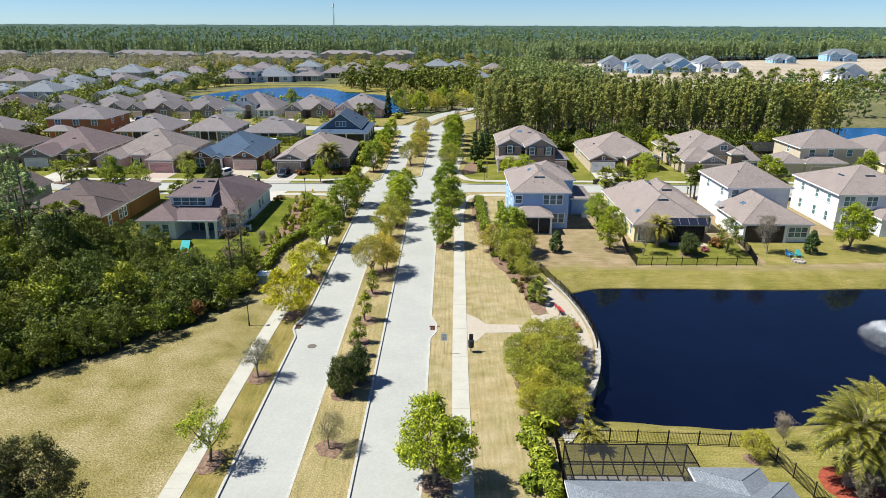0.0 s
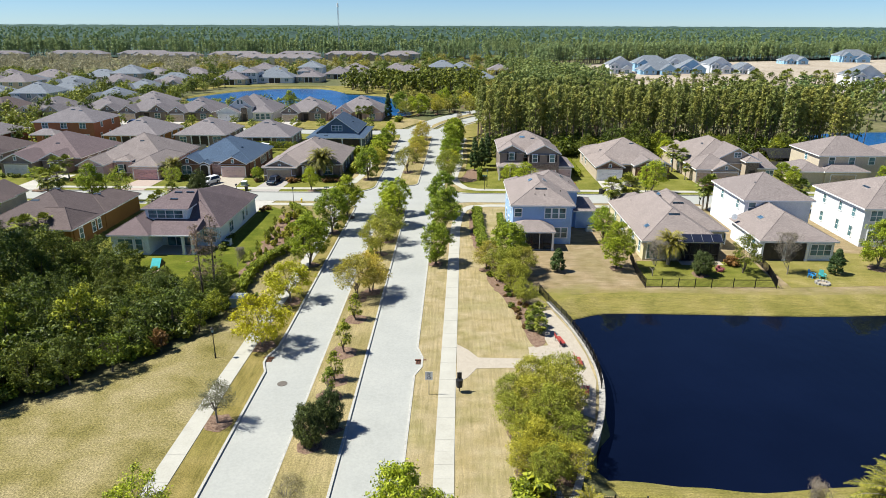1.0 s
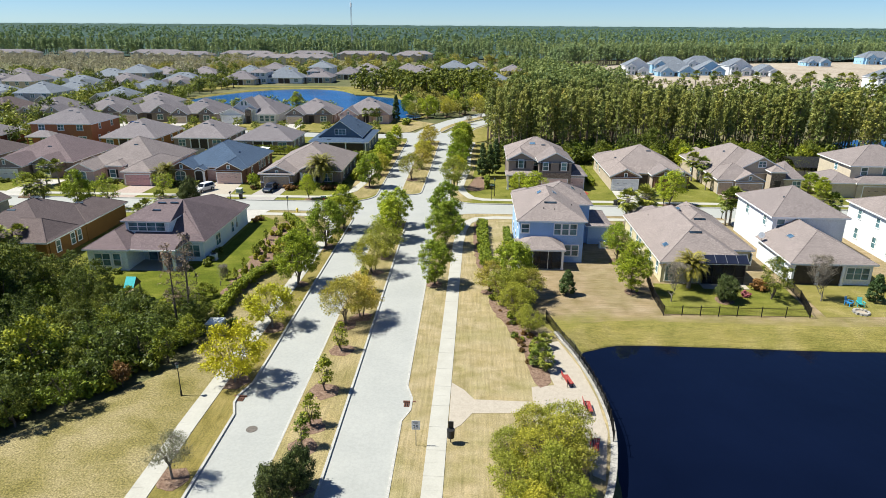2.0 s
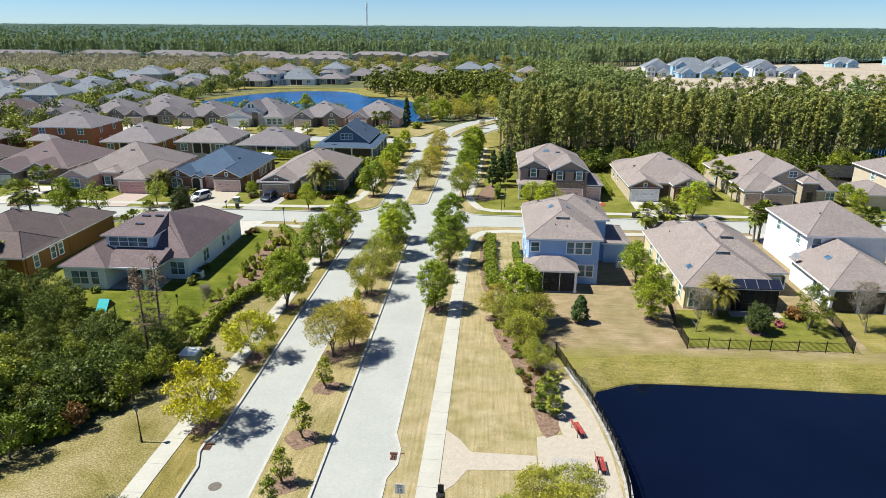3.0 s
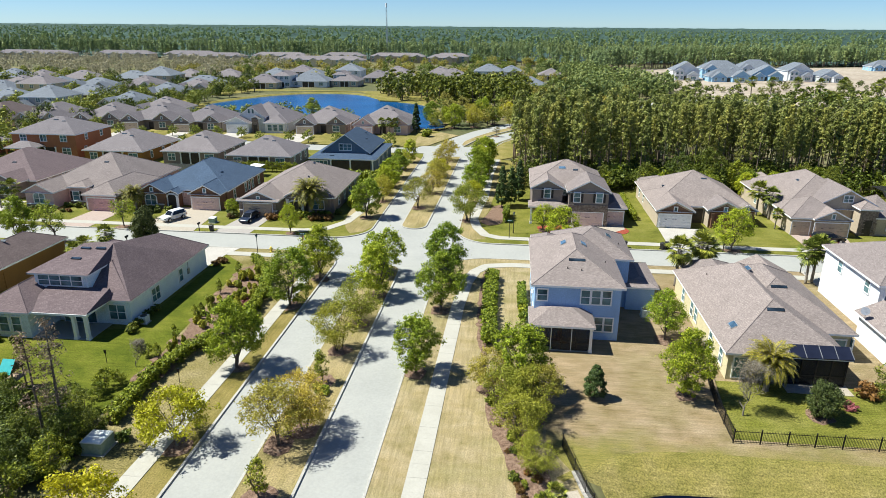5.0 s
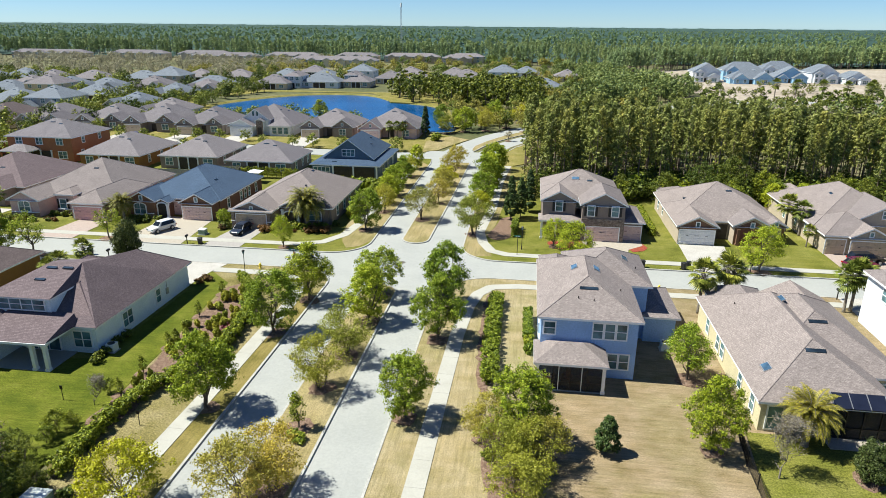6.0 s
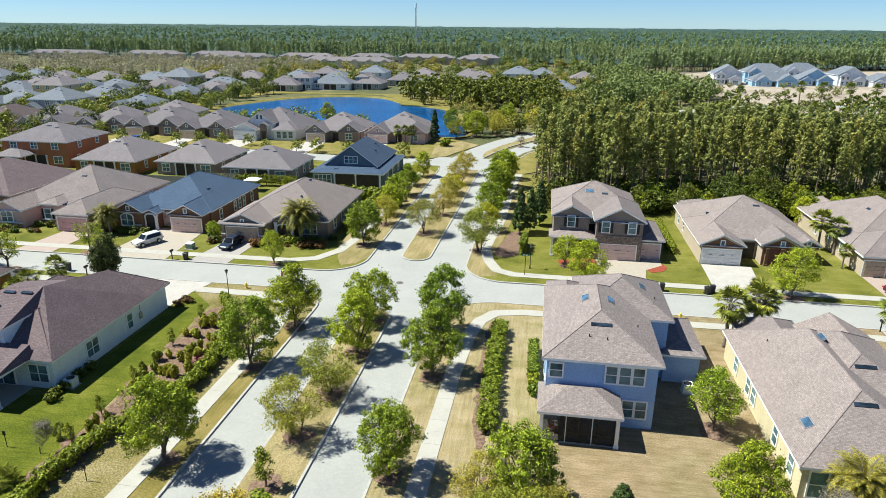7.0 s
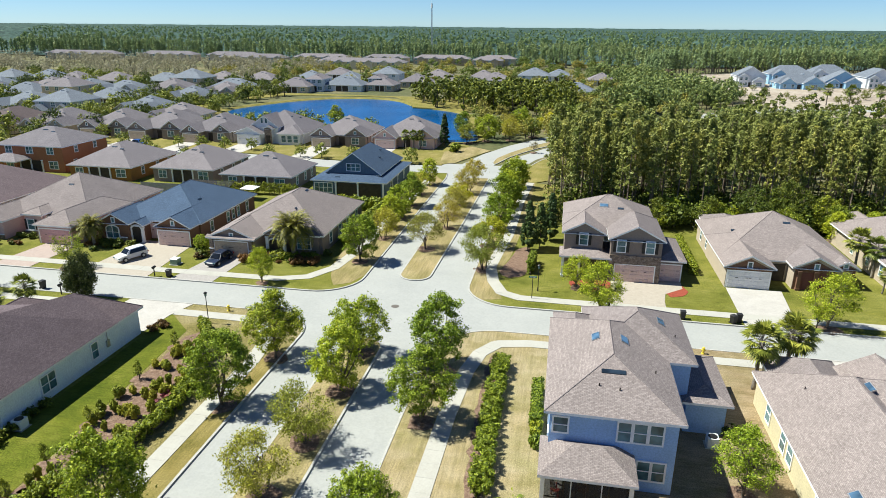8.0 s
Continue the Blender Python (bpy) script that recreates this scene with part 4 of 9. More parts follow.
def roof_block(roof, fascia, walls, b, i):
    """One roofed volume: outer eaves, height of the eaves, pitch, ridge axis and its two ends, hip or gable."""
    x0, y0, x1, y1, eave, pitch, axis, e0, e1 = b[:9]
    has_walls = b[9] if len(b) > 9 else True
    base = b[10] if len(b) > 10 else -0.1
    j = 0.013 * (i + 1)
    x0, y0, x1, y1, eave = x0 + j, y0 + j, x1 - j, y1 - j, eave + j
    over = 0.42
    if axis == "x":
        tr = lambda u, v, z: (v, u, z)
        u0, u1, v0, v1 = y0, y1, x0, x1
    else:
        tr = lambda u, v, z: (u, v, z)
        u0, u1, v0, v1 = x0, x1, y0, y1
    half = (u1 - u0) / 2
    rise = half * pitch
    um = (u0 + u1) / 2
    r0 = v0 + (min(half, (v1 - v0) / 2) if e0 == "h" else 0)
    r1 = v1 - (min(half, (v1 - v0) / 2) if e1 == "h" else 0)
    top = eave + rise
    flip = axis == "x"

    def face(sh, *p):
        q = [tr(*k) for k in p]
        sh.poly(*(q[::-1] if flip else q))
    A, B, C, D = (u0, v0, eave), (u1, v0, eave), (u1, v1, eave), (u0, v1, eave)
    R0, R1 = (um, r0, top), (um, r1, top)
    face(roof, B, C, R1, R0)
    face(roof, D, A, R0, R1)
    for end, P0, P1, R, v, s in ((e0, A, B, R0, v0, 1), (e1, C, D, R1, v1, -1)):
        if end == "h":
            face(roof, P0, P1, R)
        else:
            # rake boards and the gable wall
            for Q in (P0, P1):
                face(fascia, (Q[0], v, Q[2] - 0.2), (um, v, top - 0.2), (um, v, top), Q)
            if has_walls:
                w = v + s * over
                face(walls, (u0 + over, w, eave - 0.2), (u1 - over, w, eave - 0.2), (u1 - over, w, eave + over * pitch - 0.12), (um, w, top - 0.12), (u0 + over, w, eave + over * pitch - 0.12))
            # underside of the overhang
            face(fascia, (u0, v, eave - 0.2), (u0, v + s * over, eave - 0.2), (um, v + s * over, top - 0.2), (um, v, top - 0.2))
            face(fascia, (u1, v, eave - 0.2), (u1, v + s * over, eave - 0.2), (um, v + s * over, top - 0.2), (um, v, top - 0.2))
    # eave boards, gutters and soffit
    for P0, P1 in ((A, B), (B, C), (C, D), (D, A)):
        if (P0[1] == P1[1] and ((P0[1] == v0 and e0 == "g") or (P0[1] == v1 and e1 == "g"))):
            continue
        face(fascia, (P0[0], P0[1], eave - 0.2), (P1[0], P1[1], eave - 0.2), P1, P0)
    face(fascia, (u0, v0, eave - 0.2), (u0, v1, eave - 0.2), (u1, v1, eave - 0.2), (u1, v0, eave - 0.2))
    if has_walls:
        q0, q1 = (x0 + over, y0 + over), (x1 - over, y1 - over)
        walls.box(q0[0], q0[1], base, q1[0], q1[1], eave - 0.18)


def ridge_caps(b, i):
    """Rounded cap strips over ridge and hips."""
    x0, y0, x1, y1, eave, pitch, axis, e0, e1 = b[:9]
    j = 0.013 * (i + 1)
    x0, y0, x1, y1, eave = x0 + j, y0 + j, x1 - j, y1 - j, eave + j
    sw = axis == "x"
    u0, u1, v0, v1 = (y0, y1, x0, x1) if sw else (x0, x1, y0, y1)
    half = (u1 - u0) / 2
    um, top = (u0 + u1) / 2, eave + half * pitch
    r0 = v0 + (min(half, (v1 - v0) / 2) if e0 == "h" else 0)
    r1 = v1 - (min(half, (v1 - v0) / 2) if e1 == "h" else 0)
    f = (lambda u, v, z: (v, u, z)) if sw else (lambda u, v, z: (u, v, z))
    lines = [((um, r0, top), (um, r1, top))]
    if e0 == "h":
        lines += [((u0, v0, eave), (um, r0, top)), ((u1, v0, eave), (um, r0, top))]
    if e1 == "h":
        lines += [((u0, v1, eave), (um, r1, top)), ((u1, v1, eave), (um, r1, top))]
    out = []
    for a, c in lines:
        if (Vector(a) - Vector(c)).length > 0.3:
            out.append(Shape().tube([f(*a), f(*c)], [0.045, 0.045], 6))
    return out


def weld(sh):
    """Joins corners that coincide."""
    ids, v, f = {}, [], []
    for face in sh.f:
        g = []
        for i in face:
            k = tuple(round(c, 3) for c in sh.v[i])
            if k not in ids:
                ids[k] = len(v)
                v.append(sh.v[i])
            g.append(ids[k])
        f.append(tuple(g))
    sh.v, sh.f = v, f
    return sh


def house(label, wall, roof, blocks, group="", gable_wall=None):
    xs = [b[0] for b in blocks] + [b[2] for b in blocks]
    ys = [b[1] for b in blocks] + [b[3] for b in blocks]
    h = thing("house", (round(sum(xs) / len(xs), 2), round(sum(ys) / len(ys), 2), 0), label, "house", group)
    BLOCKS[h.name] = [b[:9] for b in blocks]
    for i, b in enumerate(blocks):
        r, f, w = Shape(), Shape(), Shape()
        roof_block(r, f, w, b, i)
        if w.f:
            child("wall", w, WALL[wall], h)
        ro = child("roof", weld(r), ROOF[roof], h)
        child("fascia", weld(f), TRIM, h)
        if b[3] < 172 and abs(b[0]) < 80:
            for c in ridge_caps(b, i):
                o = new("ridge_cap", c.mesh("ridge_cap", ROOF[roof], tuple(h.location)))
                o.parent = ro
    return h


BLOCKS = {}
NAVY_PANEL = surface("navy_panels", [(0.3, (0.010, 0.013, 0.028)), (0.7, (0.016, 0.02, 0.04))], 1.0, 0.35, 6, 0.1, 0.05)
# Blue of the reflected sky is put into both glass colours.
VENT_GLOSS = glass("vent_gloss", (0.022, 0.036, 0.055), 0.2)
SKY_GLASS = glass("skylight_glass", (0.06, 0.115, 0.185), 0.15)


def roof_z(h, x, y):
    """Height of the roof over a spot."""
    best = 0.0
    for x0, y0, x1, y1, eave, pitch, axis, e0, e1 in BLOCKS[h.name]:
        if x0 < x < x1 and y0 < y < y1:
            d = [x - x0, x1 - x] if axis == "y" else [y - y0, y1 - y]
            if e0 == "h":
                d.append(y - y0 if axis == "y" else x - x0)
            if e1 == "h":
                d.append(y1 - y if axis == "y" else x1 - x)
            best = max(best, eave + pitch * min(d))
    return best


def roof_vent(h, x, y, z, w=1.2, face="s", pitch=0.5, given=False):
    """A low metal vent lying on the slope that falls to the given side."""
    z = z if given else roof_z(h, x, y) - 0.02
    key = ("vent", round(w, 1), pitch)
    if key not in CACHE:
        s = Shape().box(-w / 2, -0.15, 0.0, w / 2, 0.15, 0.09)
        s.v = [(a, b, c + (b * pitch)) for a, b, c in s.v]
        CACHE[key] = s.mesh("roof_vent", VENT_GLOSS)
    return put_part("roof_vent", CACHE[key], h, (x, y, z), face, "low glossy dark roof vent")


def skylight(h, x, y, z, face, pitch=0.5):
    z = roof_z(h, x, y) - 0.02
    key = ("skylight", pitch)
    if key not in CACHE:
        s, g = Shape(), Shape()
        s.box(-0.58, -0.30, 0, 0.58, 0.30, 0.10)
        g.box(-0.52, -0.24, 0.08, 0.52, 0.24, 0.125)
        for q in (s, g):
            q.v = [(a, b, c + b * pitch) for a, b, c in q.v]
        CACHE[key] = s.mesh("skylight", GALV), g.mesh("pane", SKY_GLASS)
    o = put_part("skylight", CACHE[key][0], h, (x, y, z), face, "small flat skylight")
    g = new("pane", CACHE[key][1])
    g.parent = o


def pipe(h, x, y, z):
    z = roof_z(h, x, y)
    if "pipe" not in CACHE:
        CACHE["pipe"] = Shape().tube([(0, 0, -0.2), (0, 0, 0.22)], [0.045, 0.045], 8).mesh("vent_pipe", BRONZE)
    return put_part("vent_pipe", CACHE["pipe"], h, (x, y, z), "s")


def column(h, x, y, z1, w=0.16, mat=None):
    s = Shape().post(x, y, [(-0.05, w + 0.05), (0.25, w + 0.05), (0.25, w), (z1 - 0.2, w), (z1 - 0.2, w + 0.05), (z1, w + 0.05)])
    return child("column", s, mat or TRIM, h)


def ac_unit(x, y, face="s"):
    t = thing("air_conditioner", (x, y, 0), "pale grey air conditioning unit on a pad", "air conditioner", "air conditioners")
    child("casing", Shape().box(x - 0.42, y - 0.42, 0.06, x + 0.42, y + 0.42, 0.85), PAD_PALE, t)
    child("fan_grille", Shape().tube([(x, y, 0.85), (x, y, 0.89)], [0.36, 0.34], 16), BLACK_METAL, t)
    child("base", Shape().box(x - 0.55, y - 0.55, 0, x + 0.55, y + 0.55, 0.06), PAVEMENT, t)


def dark_porch(h, x0, y0, x1, y1, z1, screened=True):
    """A covered porch: slab floor and, where screened, dark mesh between thin posts."""
    child("porch_floor", Shape().box(x0, y0, -0.05, x1, y1, 0.06), PAVEMENT, h)
    if screened:
        s, f = Shape(), Shape()
        s.box(x0 + 0.05, y0 + 0.06, 0.1, x1 - 0.05, y0 + 0.075, z1)
        n = max(2, round((x1 - x0) / 1.6))
        for k in range(n + 1):
            x = x0 + (x1 - x0) * k / n
            f.box(x - 0.03, y0 + 0.03, 0.06, x + 0.03, y0 + 0.1, z1)
        f.box(x0, y0 + 0.03, 0.9, x1, y0 + 0.1, 0.96)
        child("insect_screen", s, MESH_SCREEN, h)
        child("screen_frame", f, BRONZE, h)


# --- blue two-storey house by the boulevard
B = house("two-storey pale blue stucco house with grey shingle roof", "blue", "grey", [
    (10.4, 99.0, 19.85, 114.2, 5.9, 0.5, "y", "h", "h"),
    (13.2, 107.6, 22.0, 117.2, 5.9, 0.52, "y", "h", "h"),
    (10.6, 107.5, 14.5, 115.4, 5.9, 0.52, "y", "h", "h"),
    (21.0, 107.0, 25.0, 115.4, 2.85, 0.35, "y", "h", "h")], "houses")
PB = child("porch_roof", Shape(), ROOF["grey"], B)
s, f, w = Shape(), Shape(), Shape()
roof_block(s, f, w, (10.25, 96.1, 16.75, 100.6, 2.85, 0.5, "x", "h", "h", False), 0)
PB.data = s.mesh("porch_roof", ROOF["grey"], tuple(B.location))
child("porch_fascia", f, TRIM, B)
dark_porch(B, 10.6, 96.5, 16.4, 99.4, 2.6)
for x in (10.62, 16.38):
    column(B, x, 96.55, 2.66, 0.14)
window(B, 11.6, 99.42, 4.15, 0.95, 1.15)
for x in (15.9, 16.95, 18.0):
    window(B, x, 99.42, 3.95, 0.82, 1.45)
for x in (17.4, 18.4):
    window(B, x, 99.42, 1.0, 0.8, 1.45)
for x in (12.5, 14.5):
    child("screen_post", Shape().box(x - 0.03, 96.5, 0.06, x + 0.03, 96.56, 2.6), TRIM, B, "slim white screen post")
for y in (102, 105.5, 110):
    window(B, 10.82, y, 4.1, 0.9, 1.3, "w")
    window(B, 10.82, y, 1.0, 0.9, 1.4, "w")
window(B, 19.43, 103, 4.1, 0.9, 1.3, "e")
garage_door(B, 15.6, 113.9, 4.8, 2.2, "n", DOOR_WHITE)
roof_vent(B, 15.1, 102.3, 7.75, 1.7, "s")
skylight(B, 14.0, 107.4, 7.45, "w", 0.5)
skylight(B, 16.2, 107.2, 7.25, "e", 0.5)
skylight(B, 19.6, 112.4, 7.2, "e", 0.52)
for x, y, z in ((14.1, 101.2, 6.95), (15.5, 101.0, 6.85), (18.3, 104.3, 6.7), (20.6, 110.8, 6.55)):
    pipe(B, x, y, z)
ac_unit(23.4, 105.9)

# --- cream one-storey house with a screened lanai
Y = house("single-storey yellow stucco house with brown-grey shingle roof", "yellow", "grey", [
    (27.75, 92.4, 38.7, 113.4, 2.85, 0.58, "y", "h", "h"),
    (29.5, 97.5, 41.5, 113.6, 2.85, 0.55, "y", "h", "h"),
    (29.0, 108.0, 35.2, 116.6, 2.85, 0.5, "y", "h", "h"),
    (34.0, 106.0, 41.3, 115.0, 2.85, 0.52, "y", "h", "g")], "houses")
for y, w_, b_ in ((109.0, 0.95, 1), (105.2, 0.95, 1), (103.6, 0.95, 1), (98.0, 0.9, 1), (94.6, 0.9, 1)):
    window(Y, 28.17, y, 0.75, w_, 1.55, "w", b_)
window(Y, 29.3, 92.82, 0.3, 1.1, 2.0, "s", 1)
for y in (98, 103, 108):
    window(Y, 41.08, y, 0.9, 0.9, 1.4, "e")
lan = Shape()
for x in np.linspace(33.2, 38.3, 5):
    lan.box(x - 0.04, 92.5, 0.05, x + 0.04, 92.58, 2.75)
for z in (0.08, 0.95, 2.66):
    lan.box(33.2, 92.5, z, 38.3, 92.58, z + 0.07)
child("lanai_frame", lan, BRONZE, Y, "dark bronze screen frame")
child("lanai_screen", Shape().poly((33.2, 92.56, 0.1), (38.3, 92.56, 0.1), (38.3, 92.56, 2.7), (33.2, 92.56, 2.7)), MESH_SCREEN, Y, "black insect screen panels")
# Dark sheet on the wall gives the lanai its depth of shade.
child("lanai_back", Shape().box(33.2, 92.62, 0.05, 38.3, 92.76, 2.75), DARK_PANEL, Y, "dark shaded lanai interior")
panel, seams = Shape(), Shape()
x0, x1, dz = 33.3, 38.68, 0.58 * 1.2
panel.poly((x0, 92.3, 2.88), (x1, 92.3, 2.88), (x1, 93.5, 2.88 + dz), (x0, 93.5, 2.88 + dz)).poly((x0, 92.3, 2.80), (x0, 92.3, 2.88), (x0, 93.5, 2.88 + dz), (x0, 93.5, 2.80 + dz))
panel.poly((x0, 92.3, 2.80), (x1, 92.3, 2.80), (x1, 92.3, 2.88), (x0, 92.3, 2.88)).poly((x1, 92.3, 2.80), (x1, 93.5, 2.80 + dz), (x1, 93.5, 2.88 + dz), (x1, 92.3, 2.88))
for k in range(5):
    x = x0 + 0.03 + (x1 - x0 - 0.06) * k / 4
    seams.tube([(x, 92.3, 2.90), (x, 93.5, 2.90 + dz)], [0.03, 0.03], 4)
child("lanai_roof", panel, NAVY_PANEL, Y, "dark navy roof panels over the lanai")
child("roof_seam", seams, GALV, Y)
child("lanai_floor", Shape().box(33.0, 91.0, -0.05, 38.6, 92.8, 0.06), PAVER_TAN, Y)
window(Y, 40.0, 97.9, 0.7, 1.2, 1.4, "s", 1)
roof_vent(Y, 33.2, 96.8, 5.8, 1.6, "s", 0.58)
roof_vent(Y, 35.5, 102.4, 6.22, 1.6, "s", 0.55)
skylight(Y, 33.8, 107.0, 4.35, "w", 0.55)
skylight(Y, 29.4, 96.4, 4.45, "w", 0.58)
pipe(Y, 30.2, 108.5, 4.0)

# --- white two-storey house with a one-storey rear wing
W = house("two-storey white stucco house with a low rear wing", "white", "grey", [
    (45.5, 103.2, 56.2, 116.4, 5.8, 0.45, "x", "h", "h"),
    (43.8, 92.8, 54.6, 103.6, 2.85, 0.5, "y", "h", "g"),
    (47.0, 110.0, 54.8, 118.6, 2.85, 0.5, "y", "h", "g")], "houses")
window(W, 47.0, 103.62, 3.9, 1.0, 1.5)
window(W, 47.9, 93.22, 0.85, 1.0, 1.4)
window(W, 52.4, 93.22, 0.8, 2.7, 1.5, "s", 3)
for y in (95.4, 96.7):
    window(W, 44.22, y, 0.9, 0.85, 1.5, "w")
for y in (106.0, 112.0):
    window(W, 45.92, y, 4.0, 0.9, 1.3, "w")
# No opening in the wall: a dark box is painted as porch shade.
shade_sheet = Shape().box(44.6, 93.16, 0.0, 50.4, 93.22, 2.5)
child("porch_opening", shade_sheet, DARK_PANEL, W, "deep shaded porch opening")
for x in (44.4, 47.5, 50.5):
    column(W, x, 93.12, 2.62, 0.15)
roof_vent(W, 49.4, 107.4, 7.9, 1.6, "s", 0.45)
roof_vent(W, 51.6, 108.6, 8.25, 1.6, "s", 0.45)
skylight(W, 46.6, 99.6, 4.35, "w")
dish = Shape().tube([(43.9, 101.6, 2.85), (43.9, 101.6, 3.6)], [0.03, 0.03], 6).tube([(43.9, 101.6, 3.6), (43.75, 101.4, 3.75), (43.6, 101.2, 3.85)], [0.05, 0.3, 0.42], 12)
child("satellite_dish", dish, GALV, W)

# --- second white house further along the pond
W2 = house("two-storey white stucco house by the pond", "white", "grey", [
    (60.9, 99.0, 75.2, 113.6, 5.8, 0.45, "x", "h", "h"),
    (66.0, 95.6, 74.0, 100.4, 2.85, 0.5, "x", "h", "h"),
    (64.0, 111.0, 72.0, 118.0, 2.85, 0.5, "y", "h", "g")], "houses")
for x in (63.0, 66.5, 71.5):
    window(W2, x, 99.42, 3.9, 1.6, 1.5, "s", 2)
window(W2, 63.5, 99.42, 0.9, 2.4, 1.5, "s", 3)
for y in (102.0, 105.5, 110.0):
    window(W2, 61.32, y, 3.9, 0.8, 1.3, "w")
    window(W2, 61.32, y, 0.9, 0.8, 1.5, "w")
roof_vent(W2, 68.0, 103.4, 7.85, 1.6, "s", 0.45)
roof_vent(W2, 64.6, 105.6, 7.6, 1.6, "w", 0.45)
W3 = house("two-storey white house among the pond houses", "white", "grey", [(80.0, 98.0, 94.0, 113.0, 5.8, 0.45, "x", "h", "h")], "houses")
for x in (82.5, 87, 91.5):
    window(W3, x, 98.42, 3.9, 1.5, 1.4, "s", 2)
    window(W3, x, 98.42, 0.9, 1.5, 1.4, "s", 2)

# --- taupe two-storey house with stone-faced garage
R1 = house("two-storey taupe house with stone base and shutters", "taupe", "grey", [
    (11.2, 144.2, 23.6, 156.0, 5.65, 0.52, "x", "h", "h"),
    (11.15, 141.2, 16.9, 150.0, 5.6, 0.52, "y", "g", "h"),
    (16.9, 139.4, 24.0, 150.0, 5.6, 0.52, "y", "g", "h"),
    (23.2, 140.6, 26.9, 150.2, 2.8, 0.42, "y", "h", "h")], "houses")
s, f, w = Shape(), Shape(), Shape()
roof_block(s, f, w, (11.0, 139.6, 17.6, 143.6, 2.95, 0.3, "x", "h", "h", False), 0)
child("porch_roof", s, ROOF["grey"], R1)
child("porch_fascia", f, TRIM, R1)
for x in (11.5, 13.6):
    column(R1, x, 140.1, 2.8, 0.15)
# Shade below the porch roof, put in as a near-black sheet.
child("porch_shade", Shape().box(12.4, 141.55, 0.05, 17.2, 141.6, 2.6), DARK_PANEL, R1, "dark recessed porch wall")
st = Shape()
for r in range(9):
    x, z = 17.3, 2.32 + 0.0
    z = 2.34 + r * 0.13
    k = 0
    while x < 23.45:
        ln = 0.25 + 0.5 * random.random()
        st.box(x, 139.74 - 0.03 * random.random(), z, min(x + ln - 0.02, 23.55), 139.82, z + 0.115)
        x += ln
for xa, xb in ((17.28, 17.95), (23.0, 23.55)):
    for r in range(18):
        x = xa
        while x < xb - 0.05:
            ln = 0.2 + 0.3 * random.random()
            st.box(x, 139.73 - 0.03 * random.random(), r * 0.13, min(x + ln - 0.02, xb), 139.82, r * 0.13 + 0.115)
            x += ln
child("stone_facing", st, STONE, R1, "rough ledge stone facing")["kind"] = "stuff"
garage_door(R1, 20.45, 139.80, 4.8, 2.25, "s", DOOR_PINK)
garage_door(R1, 24.95, 141.00, 2.6, 2.2, "s", DOOR_PINK)
window(R1, 14.0, 141.60, 4.0, 0.95, 1.5, "s", 1, True, True)
window(R1, 18.6, 139.80, 3.95, 0.95, 1.5, "s", 1, True, True)
window(R1, 22.1, 139.80, 3.95, 0.95, 1.5, "s", 1, True, True)
window(R1, 17.0, 143.2, 4.2, 0.7, 1.2)
skylight(R1, 16.6, 148.0, 8.5, "s", 0.52)
roof_vent(R1, 18.8, 147.6, 8.3, 0.8, "s", 0.52)

# --- sand-coloured house with a white garage door
R2 = house("single-storey sand stucco house with brown gables", "tan", "grey", [
    (31.2, 143.6, 47.4, 160.6, 2.85, 0.5, "x", "h", "h"),
    (31.1, 140.1, 37.3, 153.0, 2.85, 0.5, "y", "g", "h"),
    (39.2, 141.0, 45.0, 150.0, 2.95, 0.5, "y", "g", "h"),
    (44.2, 142.4, 47.6, 150.0, 2.7, 0.5, "y", "g", "h"),
    (32.0, 154.0, 38.5, 163.5, 2.85, 0.4, "y", "h", "h")], "houses")
for x0, x1, y, rise in ((31.6, 36.8, 140.50, 1.3), (39.7, 44.5, 141.38, 1.2), (44.7, 47.1, 142.78, 0.6)):
    e = 2.6
    g = Shape().poly((x0, y, 2.3), (x1, y, 2.3), (x1, y, e), ((x0 + x1) / 2, y, e + rise), (x0, y, e)).box(x0, y, 0.0, x0 + 0.35, y + 0.02, 2.3).box(x1 - 0.35, y, 0.0, x1, y + 0.02, 2.3)
    child("gable_face", g, WALL["brown"], R2, "brown painted gable face")
    window(R2, (x0 + x1) / 2, y, 2.75, 0.42, 0.65, "s", 1, False)
garage_door(R2, 34.2, 140.48, 4.9, 2.2, "s", DOOR_WHITE)
# Inside of the open bay is only a dark panel for its shade.
child("garage_opening", Shape().box(37.3, 143.95, 0, 39.4, 144.0, 2.3), DARK_PANEL, R2, "open dark garage bay")
# Brown sheet; the entry's shadow is put into its dark colour.
child("entry_recess", Shape().box(40.3, 141.34, 0, 43.9, 141.37, 2.3), WALL["maroon"], R2, "shadowed brown entry recess")
for x in (40.2, 42.1, 44.0):
    column(R2, x, 141.2, 2.5, 0.2, WALL["brown"])
for y in (146, 149.5, 153, 157):
    window(R2, 31.62, y, 0.9, 0.8, 1.4, "w")
for x, y, z in ((34.4, 150.6, 5.2), (40.6, 150, 6.1), (36.0, 158.0, 4.2)):
    roof_vent(R2, x, y, z, 0.9, "s")

